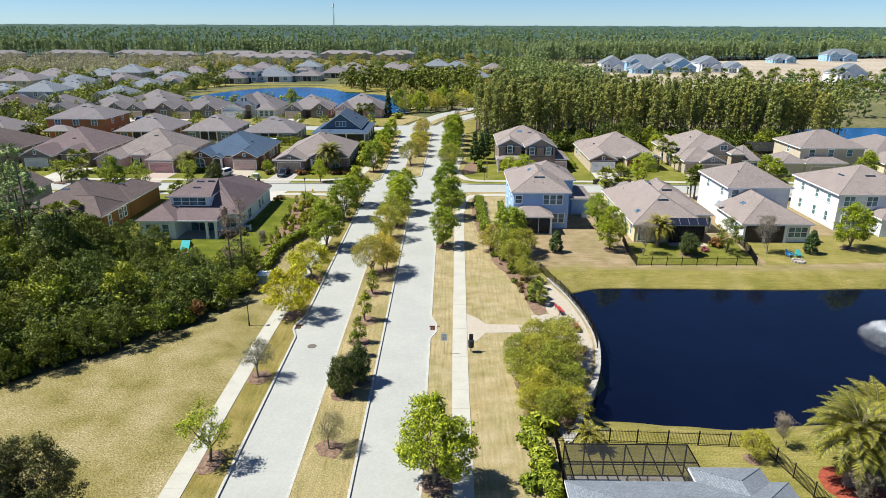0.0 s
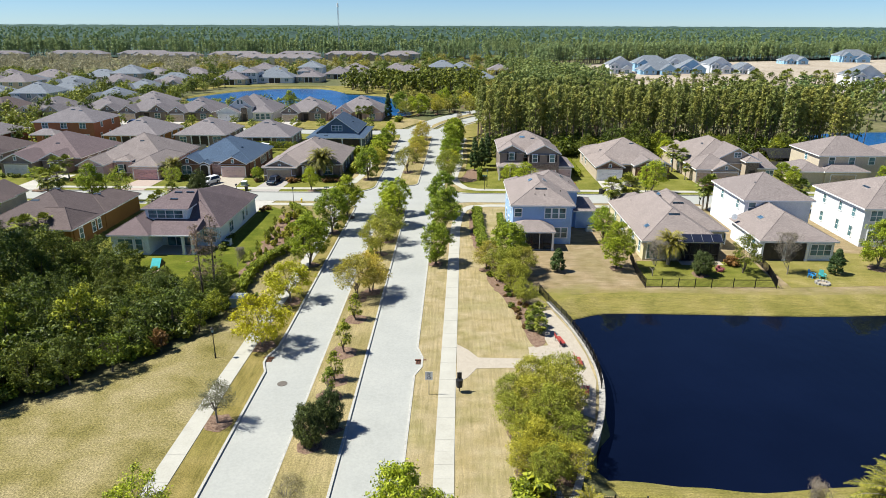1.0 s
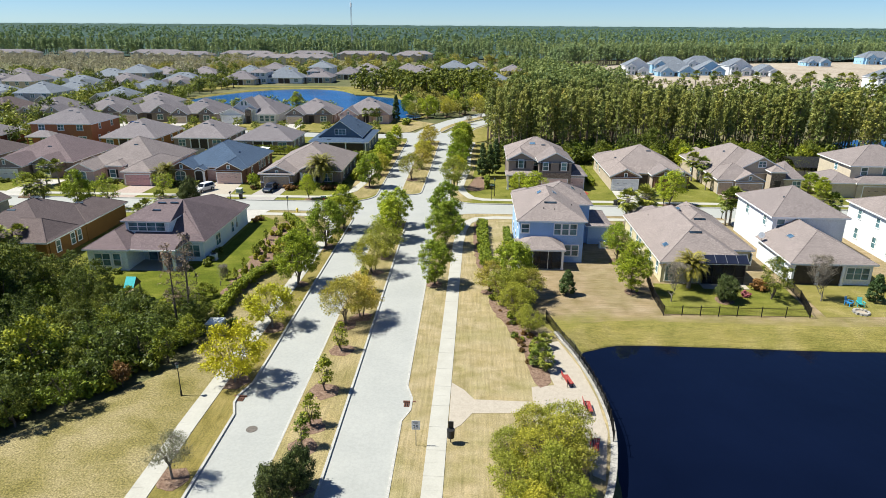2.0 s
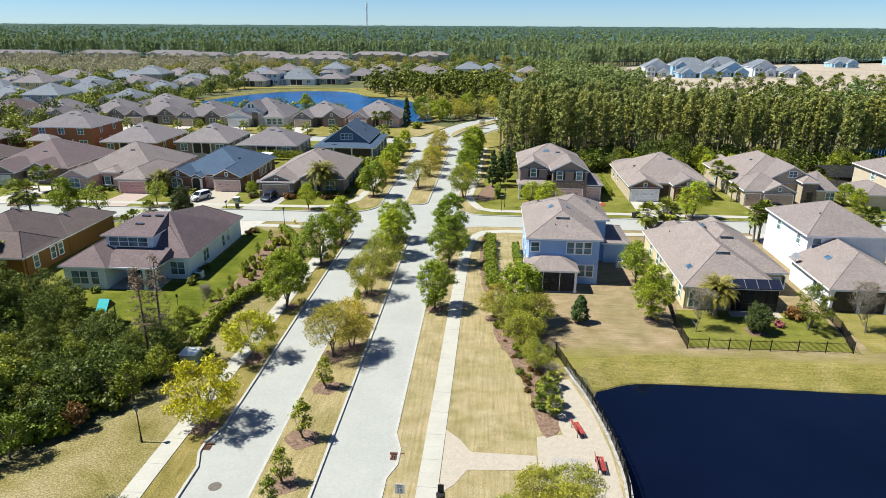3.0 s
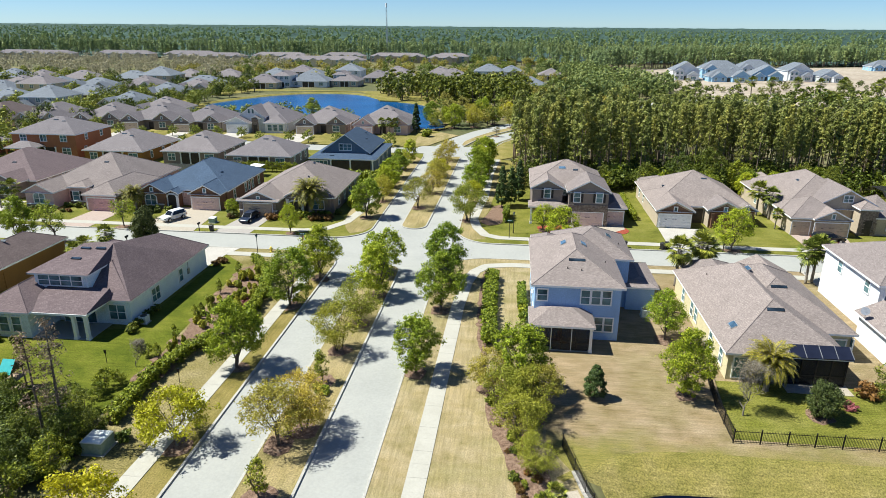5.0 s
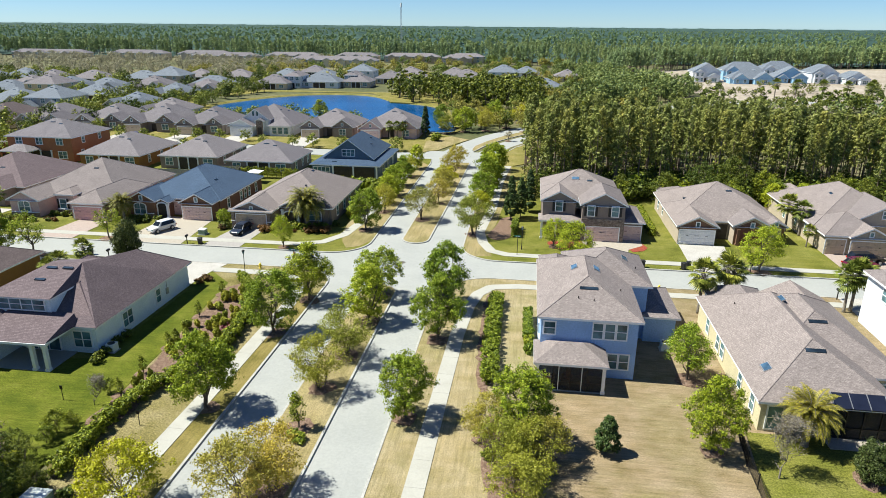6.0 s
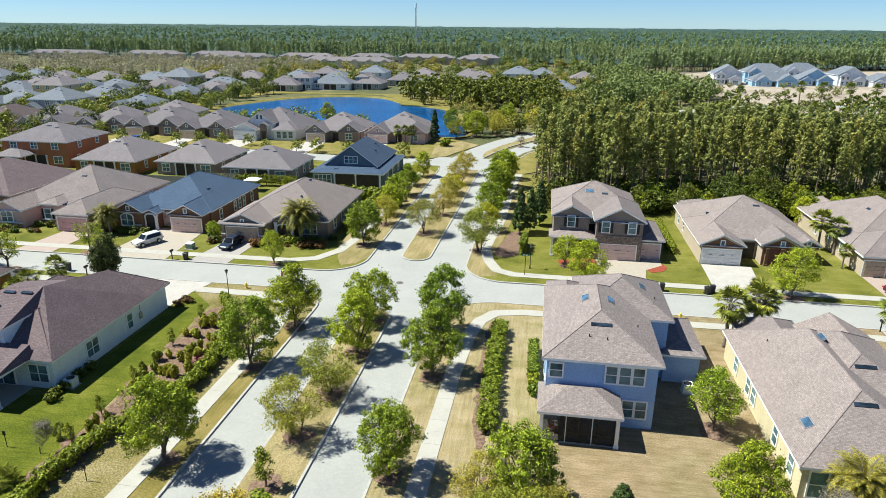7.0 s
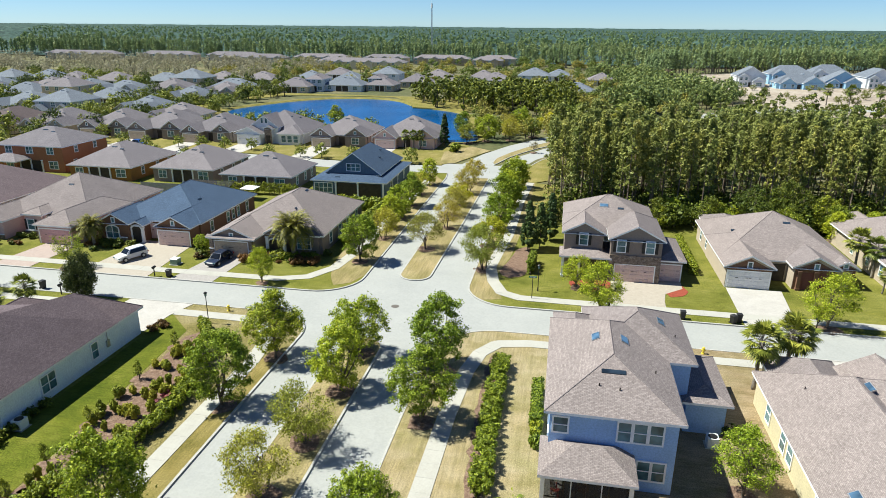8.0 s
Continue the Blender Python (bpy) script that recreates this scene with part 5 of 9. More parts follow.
# --- house with a broad gable and stone entry
R3 = house("single-storey tan house with a broad grey gable", "tan", "grey", [
    (51.0, 143.0, 67.0, 163.4, 2.95, 0.52, "y", "h", "h"),
    (51.0, 138.7, 59.6, 148.0, 2.85, 0.52, "x", "h", "h"),
    (55.2, 142.2, 66.2, 156.0, 3.6, 0.55, "y", "g", "h"),
    (54.2, 138.2, 60.0, 146.0, 2.8, 0.5, "y", "g", "h"),
    (61.2, 139.6, 64.6, 148.0, 4.2, 0.5, "y", "h", "h"),
    (63.8, 139.8, 68.0, 150.0, 2.85, 0.5, "x", "h", "h"),
    (52.6, 158.0, 58.2, 168.0, 2.95, 0.5, "y", "h", "h")], "houses")
garage_door(R3, 52.8, 139.1, 2.6, 2.2, "s", DOOR_TAN)
garage_door(R3, 57.1, 138.6, 4.9, 2.2, "s", DOOR_TAN)
window(R3, 60.7, 142.6, 4.6, 1.3, 1.0, "s", 2)
window(R3, 57.1, 138.6, 2.95, 0.4, 0.6, "s", 1, False)
window(R3, 66.6, 140.2, 0.9, 1.4, 1.5, "s", 2)
st = Shape()
for r in range(28):
    x = 61.55
    while x < 64.1:
        ln = 0.25 + 0.4 * random.random()
        if not (62.2 < x < 63.4 and r < 18):
            st.box(x, 139.94 - 0.03 * random.random(), r * 0.14, min(x + ln - 0.02, 64.2), 140.02, r * 0.14 + 0.12)
        x += ln
child("stone_facing", st, STONE, R3, "rough ledge stone entry tower")["kind"] = "stuff"
# Dark sheet painted as the shade inside the stone entry.
child("entry_recess", Shape().box(62.2, 139.92, 0, 63.5, 139.97, 2.5), DARK_PANEL, R3)
for y in (146, 150, 155):
    window(R3, 51.42, y, 0.9, 0.8, 1.4, "w")
for x, y, z in ((56.6, 152, 5.6), (58.2, 158.0, 6.8), (55.0, 160, 4.8)):
    roof_vent(R3, x, y, z, 0.9, "w", 0.52)

R4 = house("two-storey cream house with a low side wing", "sand", "grey", [
    (75.6, 139.4, 90.0, 152.0, 5.7, 0.48, "x", "h", "h"),
    (71.2, 137.4, 77.0, 146.0, 2.85, 0.5, "y", "h", "h"),
    (76.0, 137.0, 85.2, 142.0, 2.9, 0.4, "x", "h", "h")], "houses")
for x in (78.5, 82.5, 86.5):
    window(R4, x, 139.82, 3.9, 1.1, 1.4, "s", 1)
window(R4, 76.02, 145, 4.0, 0.9, 1.2, "w")
garage_door(R4, 80.0, 137.4, 4.8, 2.2, "s", DOOR_TAN)
R5 = house("cream one-storey house with a hipped roof", "cream", "grey", [
    (91.5, 140.5, 107.0, 160.0, 2.9, 0.5, "y", "h", "h"), (92.5, 136.8, 99.0, 146.0, 2.85, 0.5, "y", "g", "h"), (101.0, 138.4, 106.6, 148.0, 2.85, 0.5, "y", "g", "h")], "houses")
garage_door(R5, 95.7, 137.2, 4.8, 2.2, "s", DOOR_TAN)
window(R5, 103.8, 138.8, 0.9, 1.8, 1.5, "s", 2)

# --- white house with a dormer, west of the boulevard
L1 = house("white stucco house with plum shingle roof and dormer", "icy", "purple", [
    (-39.5, 96.5, -31.1, 115.0, 2.95, 0.667, "y", "h", "h"),
    (-45.6, 92.4, -39.5, 104.0, 2.95, 0.58, "y", "h", "h"),
    (-42.2, 99.0, -36.0, 112.6, 2.95, 0.5, "y", "h", "h"),
    (-42.4, 96.7, -35.5, 104.2, 5.5, 0.17, "x", "h", "h"),
    (-44.8, 104.0, -39.8, 114.2, 2.95, 0.55, "y", "h", "h")], "houses")
peak, west_end, corner = (-36.3, 103.0, 7.0), (-39.5, 102.7, 7.0), (-31.05, 96.45, 2.98)
upper = Shape().poly((-42.42, 96.65, 5.56), (-35.48, 96.65, 5.56), peak, west_end)
upper.poly((-42.42, 107.5, 5.3), (-42.42, 96.65, 5.56), west_end)
upper.poly(west_end, peak, (-36.2, 108.6, 5.5), (-42.42, 107.5, 5.3))
hip_end, side = (-35.25, 110.85, 5.76), (-35.48, 100.6, 5.56)
upper.poly(corner, (-31.05, 111.0, 2.98), peak).poly(peak, (-31.05, 111.0, 2.98), hip_end).poly(peak, hip_end, (-36.2, 108.6, 5.5))
upper.poly((-35.48, 96.65, 5.56), side, peak).poly((-34.2, 96.45, 2.98), corner, peak).poly((-34.2, 96.45, 2.98), peak, side)
upper.poly((-42.42, 96.65, 5.3), (-42.42, 96.65, 5.56), (-42.42, 107.5, 5.3))
child("upper_roof", upper, ROOF["purple"], L1)
s, f, w = Shape(), Shape(), Shape()
s.poly((-40.6, 92.9, 2.9), (-33.7, 92.9, 2.9), (-33.7, 97.3, 4.0), (-40.6, 97.3, 4.0)).poly((-33.7, 92.9, 2.9), (-33.2, 97.0, 3.0), (-33.7, 97.3, 4.0))
f.box(-40.7, 92.84, 2.68, -33.6, 92.9, 2.9).box(-33.7, 92.9, 2.68, -33.64, 97.0, 2.9)
child("porch_roof", s, ROOF["purple"], L1)
child("porch_fascia", f, TRIM, L1)
child("porch_floor", Shape().box(-40.4, 93.0, -0.05, -33.8, 96.9, 0.07), PAVEMENT, L1)
for x in (-35.3, -34.0):
    column(L1, x, 93.2, 2.7, 0.17)
window(L1, -39.0, 97.12, 4.15, 4.9, 1.1, "s", 4)
window(L1, -33.0, 96.92, 0.65, 1.75, 1.6, "s", 2)
window(L1, -43.2, 92.82, 0.7, 2.0, 1.6, "s", 2)
window(L1, -41.3, 92.82, 0.7, 0.9, 1.6, "s", 1)
window(L1, -37.3, 96.9, 0.1, 3.6, 2.2, "s", 3, False)
window(L1, -31.52, 102.0, 0.75, 1.6, 1.5, "e", 2)
window(L1, -31.52, 107.8, 0.75, 0.8, 1.5, "e")
garage_door(L1, -35.2, 114.6, 4.8, 2.2, "n", DOOR_WHITE)
child("electric_meter", Shape().box(-31.54, 109.4, 1.0, -31.38, 109.8, 1.7).tube([(-31.46, 109.6, 1.7), (-31.46, 109.6, 2.7)], [0.03, 0.03], 6), GALV, L1)
for x, y, z in ((-38.7, 101.6, 6.76), (-37.0, 101.7, 6.78), (-38.6, 99.6, 6.26)):
    roof_vent(L1, x, y, z, 1.1, "s", 0.23, True)
roof_vent(L1, -34.4, 105.4, 5.25, 1.1, "e", 0.6, True)
pipe(L1, -33.0, 104.0, 4.0)
ac_unit(-30.6, 97.6)

L2 = house("one-storey ochre stucco house with brown shingle roof", "umber", "brown", [
    (-66.2, 95.4, -51.6, 111.6, 2.85, 0.5, "y", "h", "h"),
    (-58.6, 104.0, -51.5, 116.0, 2.85, 0.5, "y", "h", "h"),
    (-57.5, 94.9, -51.7, 103.0, 2.8, 0.55, "x", "g", "h")], "houses")
for y in (97.6, 101.0, 102.6, 109.5):
    window(L2, -52.02, y, 0.8, 0.85, 1.5, "e")
window(L2, -59.5, 95.82, 0.8, 1.7, 1.5, "s", 2)
for x, y, z in ((-60.0, 100.8, 5.6), (-58.8, 104.4, 6.3), (-55.0, 108.6, 4.8)):
    roof_vent(L2, x, y, z, 1.2, "s")
garage_door(L2, -55.0, 115.6, 4.8, 2.2, "n", DOOR_TAN)
L3 = house("one-storey grey stucco house behind the trees", "grey", "brown", [(-86.5, 96, -71.5, 113.5, 2.85, 0.5, "y", "h", "h"), (-80, 106, -72, 117.5, 2.85, 0.5, "y", "h", "g")], "houses")
window(L3, -79, 96.42, 0.8, 2.4, 1.5, "s", 3)
window(L3, -71.92, 102, 0.8, 0.9, 1.5, "e")
window(L3, -71.92, 108, 0.8, 0.9, 1.5, "e")
L4 = house("one-storey tan house behind the trees", "tan", "grey", [(-107, 96, -91, 113.5, 2.85, 0.5, "y", "h", "h"), (-99, 106, -92, 117.5, 2.85, 0.5, "y", "h", "g")], "houses")
window(L4, -91.42, 104, 0.8, 0.9, 1.5, "e")

# --- front row along the cross street
N1 = house("one-storey taupe house with grey shingle roof and stone entry", "taupe", "grey", [
    (-36.7, 141.2, -21.2, 160.4, 2.85, 0.5, "y", "h", "h"),
    (-37.0, 137.8, -29.8, 150.0, 2.85, 0.42, "y", "g", "h"),
    (-29.6, 139.8, -26.0, 148.0, 3.2, 0.5, "y", "g", "h"),
    (-26.6, 140.8, -21.6, 150.0, 2.85, 0.5, "y", "h", "h")], "houses")
garage_door(N1, -33.6, 138.2, 4.9, 2.2, "s", DOOR_TAN)
# Entry depth is a near-black panel in place of shade.
child("entry_recess", Shape().box(-28.8, 140.16, 0, -26.9, 140.21, 2.4), DARK_PANEL, N1)
for x in (-36.4, -30.6):
    column(N1, x, 138.1, 2.6, 0.25, STONE)
for x in (-29.1, -26.6):
    column(N1, x, 140.1, 2.7, 0.2)
child("pent_eave", Shape().box(-37.0, 137.55, 2.68, -29.8, 138.2, 2.84), TRIM, N1, "white eave band across the gable")
pent = Shape().poly((-37.05, 137.5, 2.85), (-29.75, 137.5, 2.85), (-29.75, 138.22, 3.12), (-37.05, 138.22, 3.12))
child("pent_roof", pent, ROOF["grey"], N1)
for x in (-36.4, -30.6):
    child("column_cap", Shape().box(x - 0.32, 137.78, 1.1, x + 0.32, 138.42, 1.22), TRIM, N1)
child("stone_facing", Shape().box(-29.25, 140.04, 2.35, -26.45, 140.2, 3.3).box(-29.25, 140.04, 0, -28.8, 140.2, 2.35).box(-26.9, 140.04, 0, -26.45, 140.2, 2.35), STONE, N1, "dark ledge stone round the entry")
arch = Shape().tube([(-27.85 + 1.1 * math.cos(a), 139.98, 1.95 + 0.5 * math.sin(a)) for a in np.linspace(0, math.pi, 9)], [0.12] * 9, 6)
child("entry_arch", arch, TRIM, N1, "white arch over the entry")
window(N1, -24.2, 141.2, 0.8, 1.9, 1.5, "s", 2)
window(N1, -33.4, 138.1, 2.9, 0.4, 0.5, "s", 1, False)
for y in (145, 149, 152.5, 157):
    window(N1, -21.62, y, 0.8, 0.9, 1.5, "e")
for x, y, z in ((-28.0, 152.6, 6.3), (-27.0, 146.0, 5.6)):
    roof_vent(N1, x, y, z, 0.9, "e")
N2 = house("one-storey brown house with blue shingle roof and arched entry", "brown", "blue", [
    (-55.8, 143.0, -40.7, 161.2, 2.9, 0.5, "y", "h", "h"),
    (-56.0, 140.2, -50.6, 150.0, 3.0, 0.55, "y", "g", "h"),
    (-46.9, 140.4, -40.9, 152.0, 2.9, 0.52, "y", "g", "h"),
    (-51.4, 141.0, -48.8, 148.0, 2.6, 0.5, "y", "g", "h")], "houses")
garage_door(N2, -43.9, 140.8, 4.9, 2.2, "s", DOOR_PINK)
garage_door(N2, -48.0, 143.4, 2.5, 2.2, "s", DOOR_PINK)
arched_window(N2, -53.6, 140.6, 0.75, 1.9, 1.75)
wainscot(N2, -52.3, -51.3, 140.6, 0.8)
window(N2, -53.3, 140.6, 3.1, 0.4, 0.6, "s", 1, False)
window(N2, -43.9, 140.8, 3.1, 0.4, 0.6, "s", 1, False)
# Shade behind the arch, put in as a dark panel.
child("entry_recess", Shape().box(-51.0, 141.36, 0, -49.3, 141.41, 2.3), DARK_PANEL, N2)
for x in (-51.1, -49.2):
    column(N2, x, 141.3, 2.3, 0.17)
arch = Shape().tube([(-50.15 + 1.05 * math.cos(a), 141.28, 1.6 + 1.0 * math.sin(a)) for a in np.linspace(0, math.pi, 9)], [0.13] * 9, 6)
child("entry_arch", arch, TRIM, N2, "white arch over the entry")
for y in (146.5, 151.5, 153.2, 154.9, 158.0):
    window(N2, -41.12, y, 0.8, 0.75, 1.5, "e")
roof_vent(N2, -50.6, 156.0, 6.4, 0.9, "s")
roof_vent(N2, -44.4, 149.4, 4.7, 0.9, "e")
N3 = house("one-storey pinkish stucco house with grey shingle roof", "pink", "grey", [
    (-75.2, 142.0, -58.2, 160.8, 2.85, 0.5, "x", "h", "h"),
    (-75.6, 138.0, -69.6, 150.0, 2.85, 0.5, "y", "g", "h"),
    (-64.4, 137.6, -57.9, 152.0, 2.85, 0.5, "y", "h", "h"),
    (-69.0, 140.6, -65.2, 148.0, 3.3, 0.4, "y", "h", "h")], "houses")
garage_door(N3, -61.1, 138.0, 4.9, 2.2, "s", DOOR_ROSE)
arched_window(N3, -72.6, 138.4, 0.95, 1.9, 1.7)
window(N3, -67.6, 141.0, 0.95, 1.1, 1.5, "s", 1, True, True)
wainscot(N3, -75.1, -70.1, 138.4, 0.7)
wainscot(N3, -68.7, -65.5, 141.0, 0.7)
for y in (145, 150, 155):
    window(N3, -58.62, y, 0.8, 0.85, 1.5, "e")
roof_vent(N3, -66.0, 148.6, 6.0, 0.9, "s")
roof_vent(N3, -64.0, 151.0, 6.9, 0.9, "s")
N4 = house("one-storey taupe house with plum shingle roof", "taupe", "purple", [
    (-95.5, 146.0, -78.6, 164.8, 2.85, 0.5, "y", "h", "h"),
    (-93.5, 140.6, -86.0, 152.0, 2.85, 0.5, "y", "g", "h"),
    (-86.2, 143.0, -80.2, 152.0, 3.0, 0.5, "y", "g", "h")], "houses")
garage_door(N4, -89.8, 141.0, 4.9, 2.2, "s", DOOR_WHITE)
window(N4, -83.2, 143.4, 0.8, 1.9, 1.5, "s", 2)
window(N4, -89.8, 141.0, 3.3, 0.4, 0.7, "s", 1, False)
for y in (150, 154, 158):
    window(N4, -79.02, y, 0.8, 0.85, 1.5, "e")
roof_vent(N4, -86.0, 150.6, 5.6, 0.9, "s")


def plain_house(x, y, w, d, wall, roof, label, eave=2.85, porch=True, two=False, front="s", pitch=0.5, wing=0.4, door=None):
    """A house seen from afar: hipped body, a front wing, windows, garage and vents."""
    e = 5.6 if two else eave
    blocks = [(x, y, x + w, y + d, e, pitch, "y" if d > w else "x", "h", "h")]
    if front == "s":
        blocks.append((x + 0.1, y - 3.2, x + w * wing, y + d * 0.5, eave, pitch + 0.14, "y", "g", "h"))
        blocks.append((x + w * 0.58, y - 1.6, x + w - 0.2, y + d * 0.4, eave + 0.1, pitch + 0.16, "y", "g", "h"))
    h = house(label, wall, roof, blocks, "houses")
    if front == "s":
        garage_door(h, x + w * wing / 2 + 0.05, y - 2.8 - 0.02, min(4.9, w * wing - 1.6), 2.2, "s", door or DOOR_TAN)
        window(h, x + w * 0.78, y - 1.22, 0.8, 1.8, 1.5, "s", 2)
        window(h, x + w * 0.78, y - 1.22, 3.3, 0.45, 0.7, "s", 1, False)
        window(h, x + w * wing / 2 + 0.05, y - 2.82, 3.2, 0.45, 0.7, "s", 1, False)
        # Entry shade is a thin dark box on the front wall.
        child("entry_recess", Shape().box(x + w * 0.46, y + 0.36, 0, x + w * 0.56, y + 0.41, 2.2), DARK_PANEL, h)
    else:
        window(h, x + w * 0.18, y + 0.40, 0.8, 1.6, 1.5, "s", 2)
        window(h, x + w * 0.82, y + 0.40, 0.8, 2.0, 1.5, "s", 2)
        if porch:
            # Porch shade is a dark box laid on the closed wall.
            child("porch_opening", Shape().box(x + w * 0.34, y + 0.36, 0.0, x + w * 0.66, y + 0.41, 2.45), DARK_PANEL, h, "deep shaded porch opening")
            for k in (0.34, 0.5, 0.66):
                column(h, x + w * k, y + 0.3, 2.6, 0.12)
    if two:
        for k in (0.2, 0.5, 0.8):
            window(h, x + w * k, y + 0.40, 3.9, 1.5, 1.4, "s", 2)
        for k in (0.3, 0.7):
            window(h, x + w - 0.42, y + d * k, 3.9, 0.9, 1.3, "e")
    for k in (0.25, 0.55, 0.8):
        window(h, x + w - 0.42, y + d * k, 0.8, 0.85, 1.5, "e")
    roof_vent(h, x + w * 0.5, y + min(w, d) * 0.4, e + min(w, d) * 0.4 * pitch, 1.2, "s", pitch)
    roof_vent(h, x + w * 0.64, y + min(w, d) * 0.36, e + min(w, d) * 0.36 * pitch, 0.9, "s", pitch)
    return h


# --- second row: backs towards the boulevard's near end
plain_house(-89.6, 175.3, 14.8, 17.4, "ochre", "ash", "one-storey ochre house with a screened back porch", front="n")
plain_house(-71.6, 176.8, 14.0, 16.4, "taupe", "ash", "one-storey taupe house with a recessed porch", front="n")
plain_house(-55.1, 174.2, 15.2, 14.0, "taupe", "ash", "one-storey taupe house behind a tall hedge", front="n")
S0H = plain_house(-110.0, 179.2, 16.8, 15.0, "rust", "ash", "two-storey rust stucco house with porch", two=True, front="n", pitch=0.42)
s, f, w = Shape(), Shape(), Shape()
roof_block(s, f, w, (-108.8, 175.4, -101.6, 180.4, 2.85, 0.5, "x", "h", "h", False), 0)
child("porch_roof", s, ROOF["ash"], S0H)
child("porch_fascia", f, TRIM, S0H)
for x in (-108.4, -105.2, -102.0):
    column(S0H, x, 175.8, 2.7, 0.14, WALL["rust"])
plain_house(-131, 172, 15, 15, "maroon", "ash", "one-storey brown house with grey roof", front="n")
plain_house(-152, 176, 15, 15, "rust", "ash", "two-storey rust house with grey roof", two=True, front="n", pitch=0.42)
plain_house(-114, 146, 15, 18, "taupe", "brown", "one-storey taupe house with brown roof")
plain_house(-134, 146, 15, 18, "sand", "ash", "one-storey sand house with grey roof")

# --- blue cottage with a gable dormer
S4 = house("blue cottage with slate-blue shingle roof and deep porch", "slate", "blue", [
    (-35.9, 173.3, -20.9, 193.8, 2.9, 0.2, "y", "h", "h"),
    (-34.0, 176.4, -22.8, 194.0, 3.7, 0.72, "y", "g", "h")], "houses")
window(S4, -28.4, 176.78, 4.2, 2.6, 1.3, "s", 3)
window(S4, -33.4, 173.66, 0.6, 3.4, 1.7, "s", 4)
# Shade under the porch comes from this dark sheet, not from depth.
child("porch_opening", Shape().box(-30.8, 173.62, 0.0, -22.2, 173.68, 2.5), DARK_PANEL, S4, "deep shaded porch opening")
for x in (-30.9, -26.6, -21.7):
    column(S4, x, 173.55, 2.65, 0.14)
for y in (178, 183, 188):
    window(S4, -21.28, y, 0.8, 1.0, 1.5, "e")
for x, y, z in ((-31.0, 175.0, 3.25), (-25.4, 184, 6.0), (-26.4, 188, 6.6)):
    roof_vent(S4, x, y, z, 1.0, "s", 0.2)

# --- third row, fronts to the curving street
for x, y, w, d, wall, roof, wing in ((-124, 224.6, 14.5, 17, "taupe", "ash", 0.42), (-108.4, 224.0, 16.0, 17, "taupe", "ash", 0.40), (-91.4, 222.8, 14.2, 17, "taupe", "ash", 0.42),
                                     (-55.2, 224.4, 15.6, 16, "taupe", "ash", 0.42), (-38.3, 225.6, 16.8, 17, "pink", "ash", 0.40), (-141, 222, 14, 18, "tan", "ash", 0.44), (-158, 221, 14, 18, "sand", "brown", 0.44)):
    setting("driveway", Shape().prism([(x + 0.8, 206.6 if x < -62 else 203.4), (x + 6.4, 206.6 if x < -62 else 203.4), (x + w * wing - 0.5, y - 2.9), (x + 0.6, y - 2.9)], -0.3, 0.012), APRON, "pale concrete driveway", "driveway")
    plain_house(x, y, w, d, wall, roof, "one-storey %s house with grey hipped roof by the lake" % wall, wing=wing, door=DOOR_TAN if wall == "taupe" else DOOR_PINK, pitch=0.54)
# pale house with a tall blue-white gable
setting("driveway", Shape().prism([(-74.6, 206.6), (-68.4, 206.4), (-68.6, 220.6), (-74.8, 220.6)], -0.3, 0.012), APRON, "pale concrete driveway", "driveway")
K1 = house("pale grey house with a tall front gable by the lake", "white", "ash", [
    (-75.4, 224.0, -57.4, 241.5, 2.85, 0.56, "y", "h", "h"),
    (-75.6, 220.2, -68.0, 232.0, 2.85, 0.5, "y", "g", "h"),
    (-72.6, 223.0, -64.2, 236.0, 4.4, 0.72, "y", "g", "h"),
    (-68.2, 221.6, -65.4, 229.0, 4.1, 0.6, "y", "g", "h"),
    (-64.6, 221.8, -57.6, 232.0, 2.85, 0.55, "y", "h", "h")], "houses")
garage_door(K1, -73.4, 220.58, 2.7, 2.2, "s", DOOR_WHITE)
garage_door(K1, -70.2, 220.58, 2.7, 2.2, "s", DOOR_WHITE)
for x in (-69.0, -67.8):
    window(K1, x, 223.38, 5.4, 0.6, 1.3, "s", 1, False)
for x in (-62.6, -60.9, -59.2):
    window(K1, x, 222.2, 0.7, 1.2, 1.7)
child("stone_entry", Shape().box(-67.8, 221.9, 0.0, -65.8, 222.0, 4.3), STONE, K1, "grey ledge stone entry tower")
# Tower entry's shade is put in as a flat dark sheet.
child("entry_recess", Shape().box(-67.4, 221.86, 0.0, -66.2, 221.9, 2.4), DARK_PANEL, K1)
roof_vent(K1, -63.6, 231.0, 6.0, 0.9, "e", 0.56)
roof_vent(K1, -62.4, 234.0, 6.0, 0.9, "e", 0.56)

# --- pool house roof and screened pool at the near edge of the pond
house("house with blue-grey shingle roof and screened pool", "white", "slate", [
    (8.2, 21.0, 22.6, 36.0, 2.85, 0.36, "x", "h", "h"), (16.6, 24.0, 21.4, 37.4, 2.86, 0.36, "y", "h", "h")], "houses")


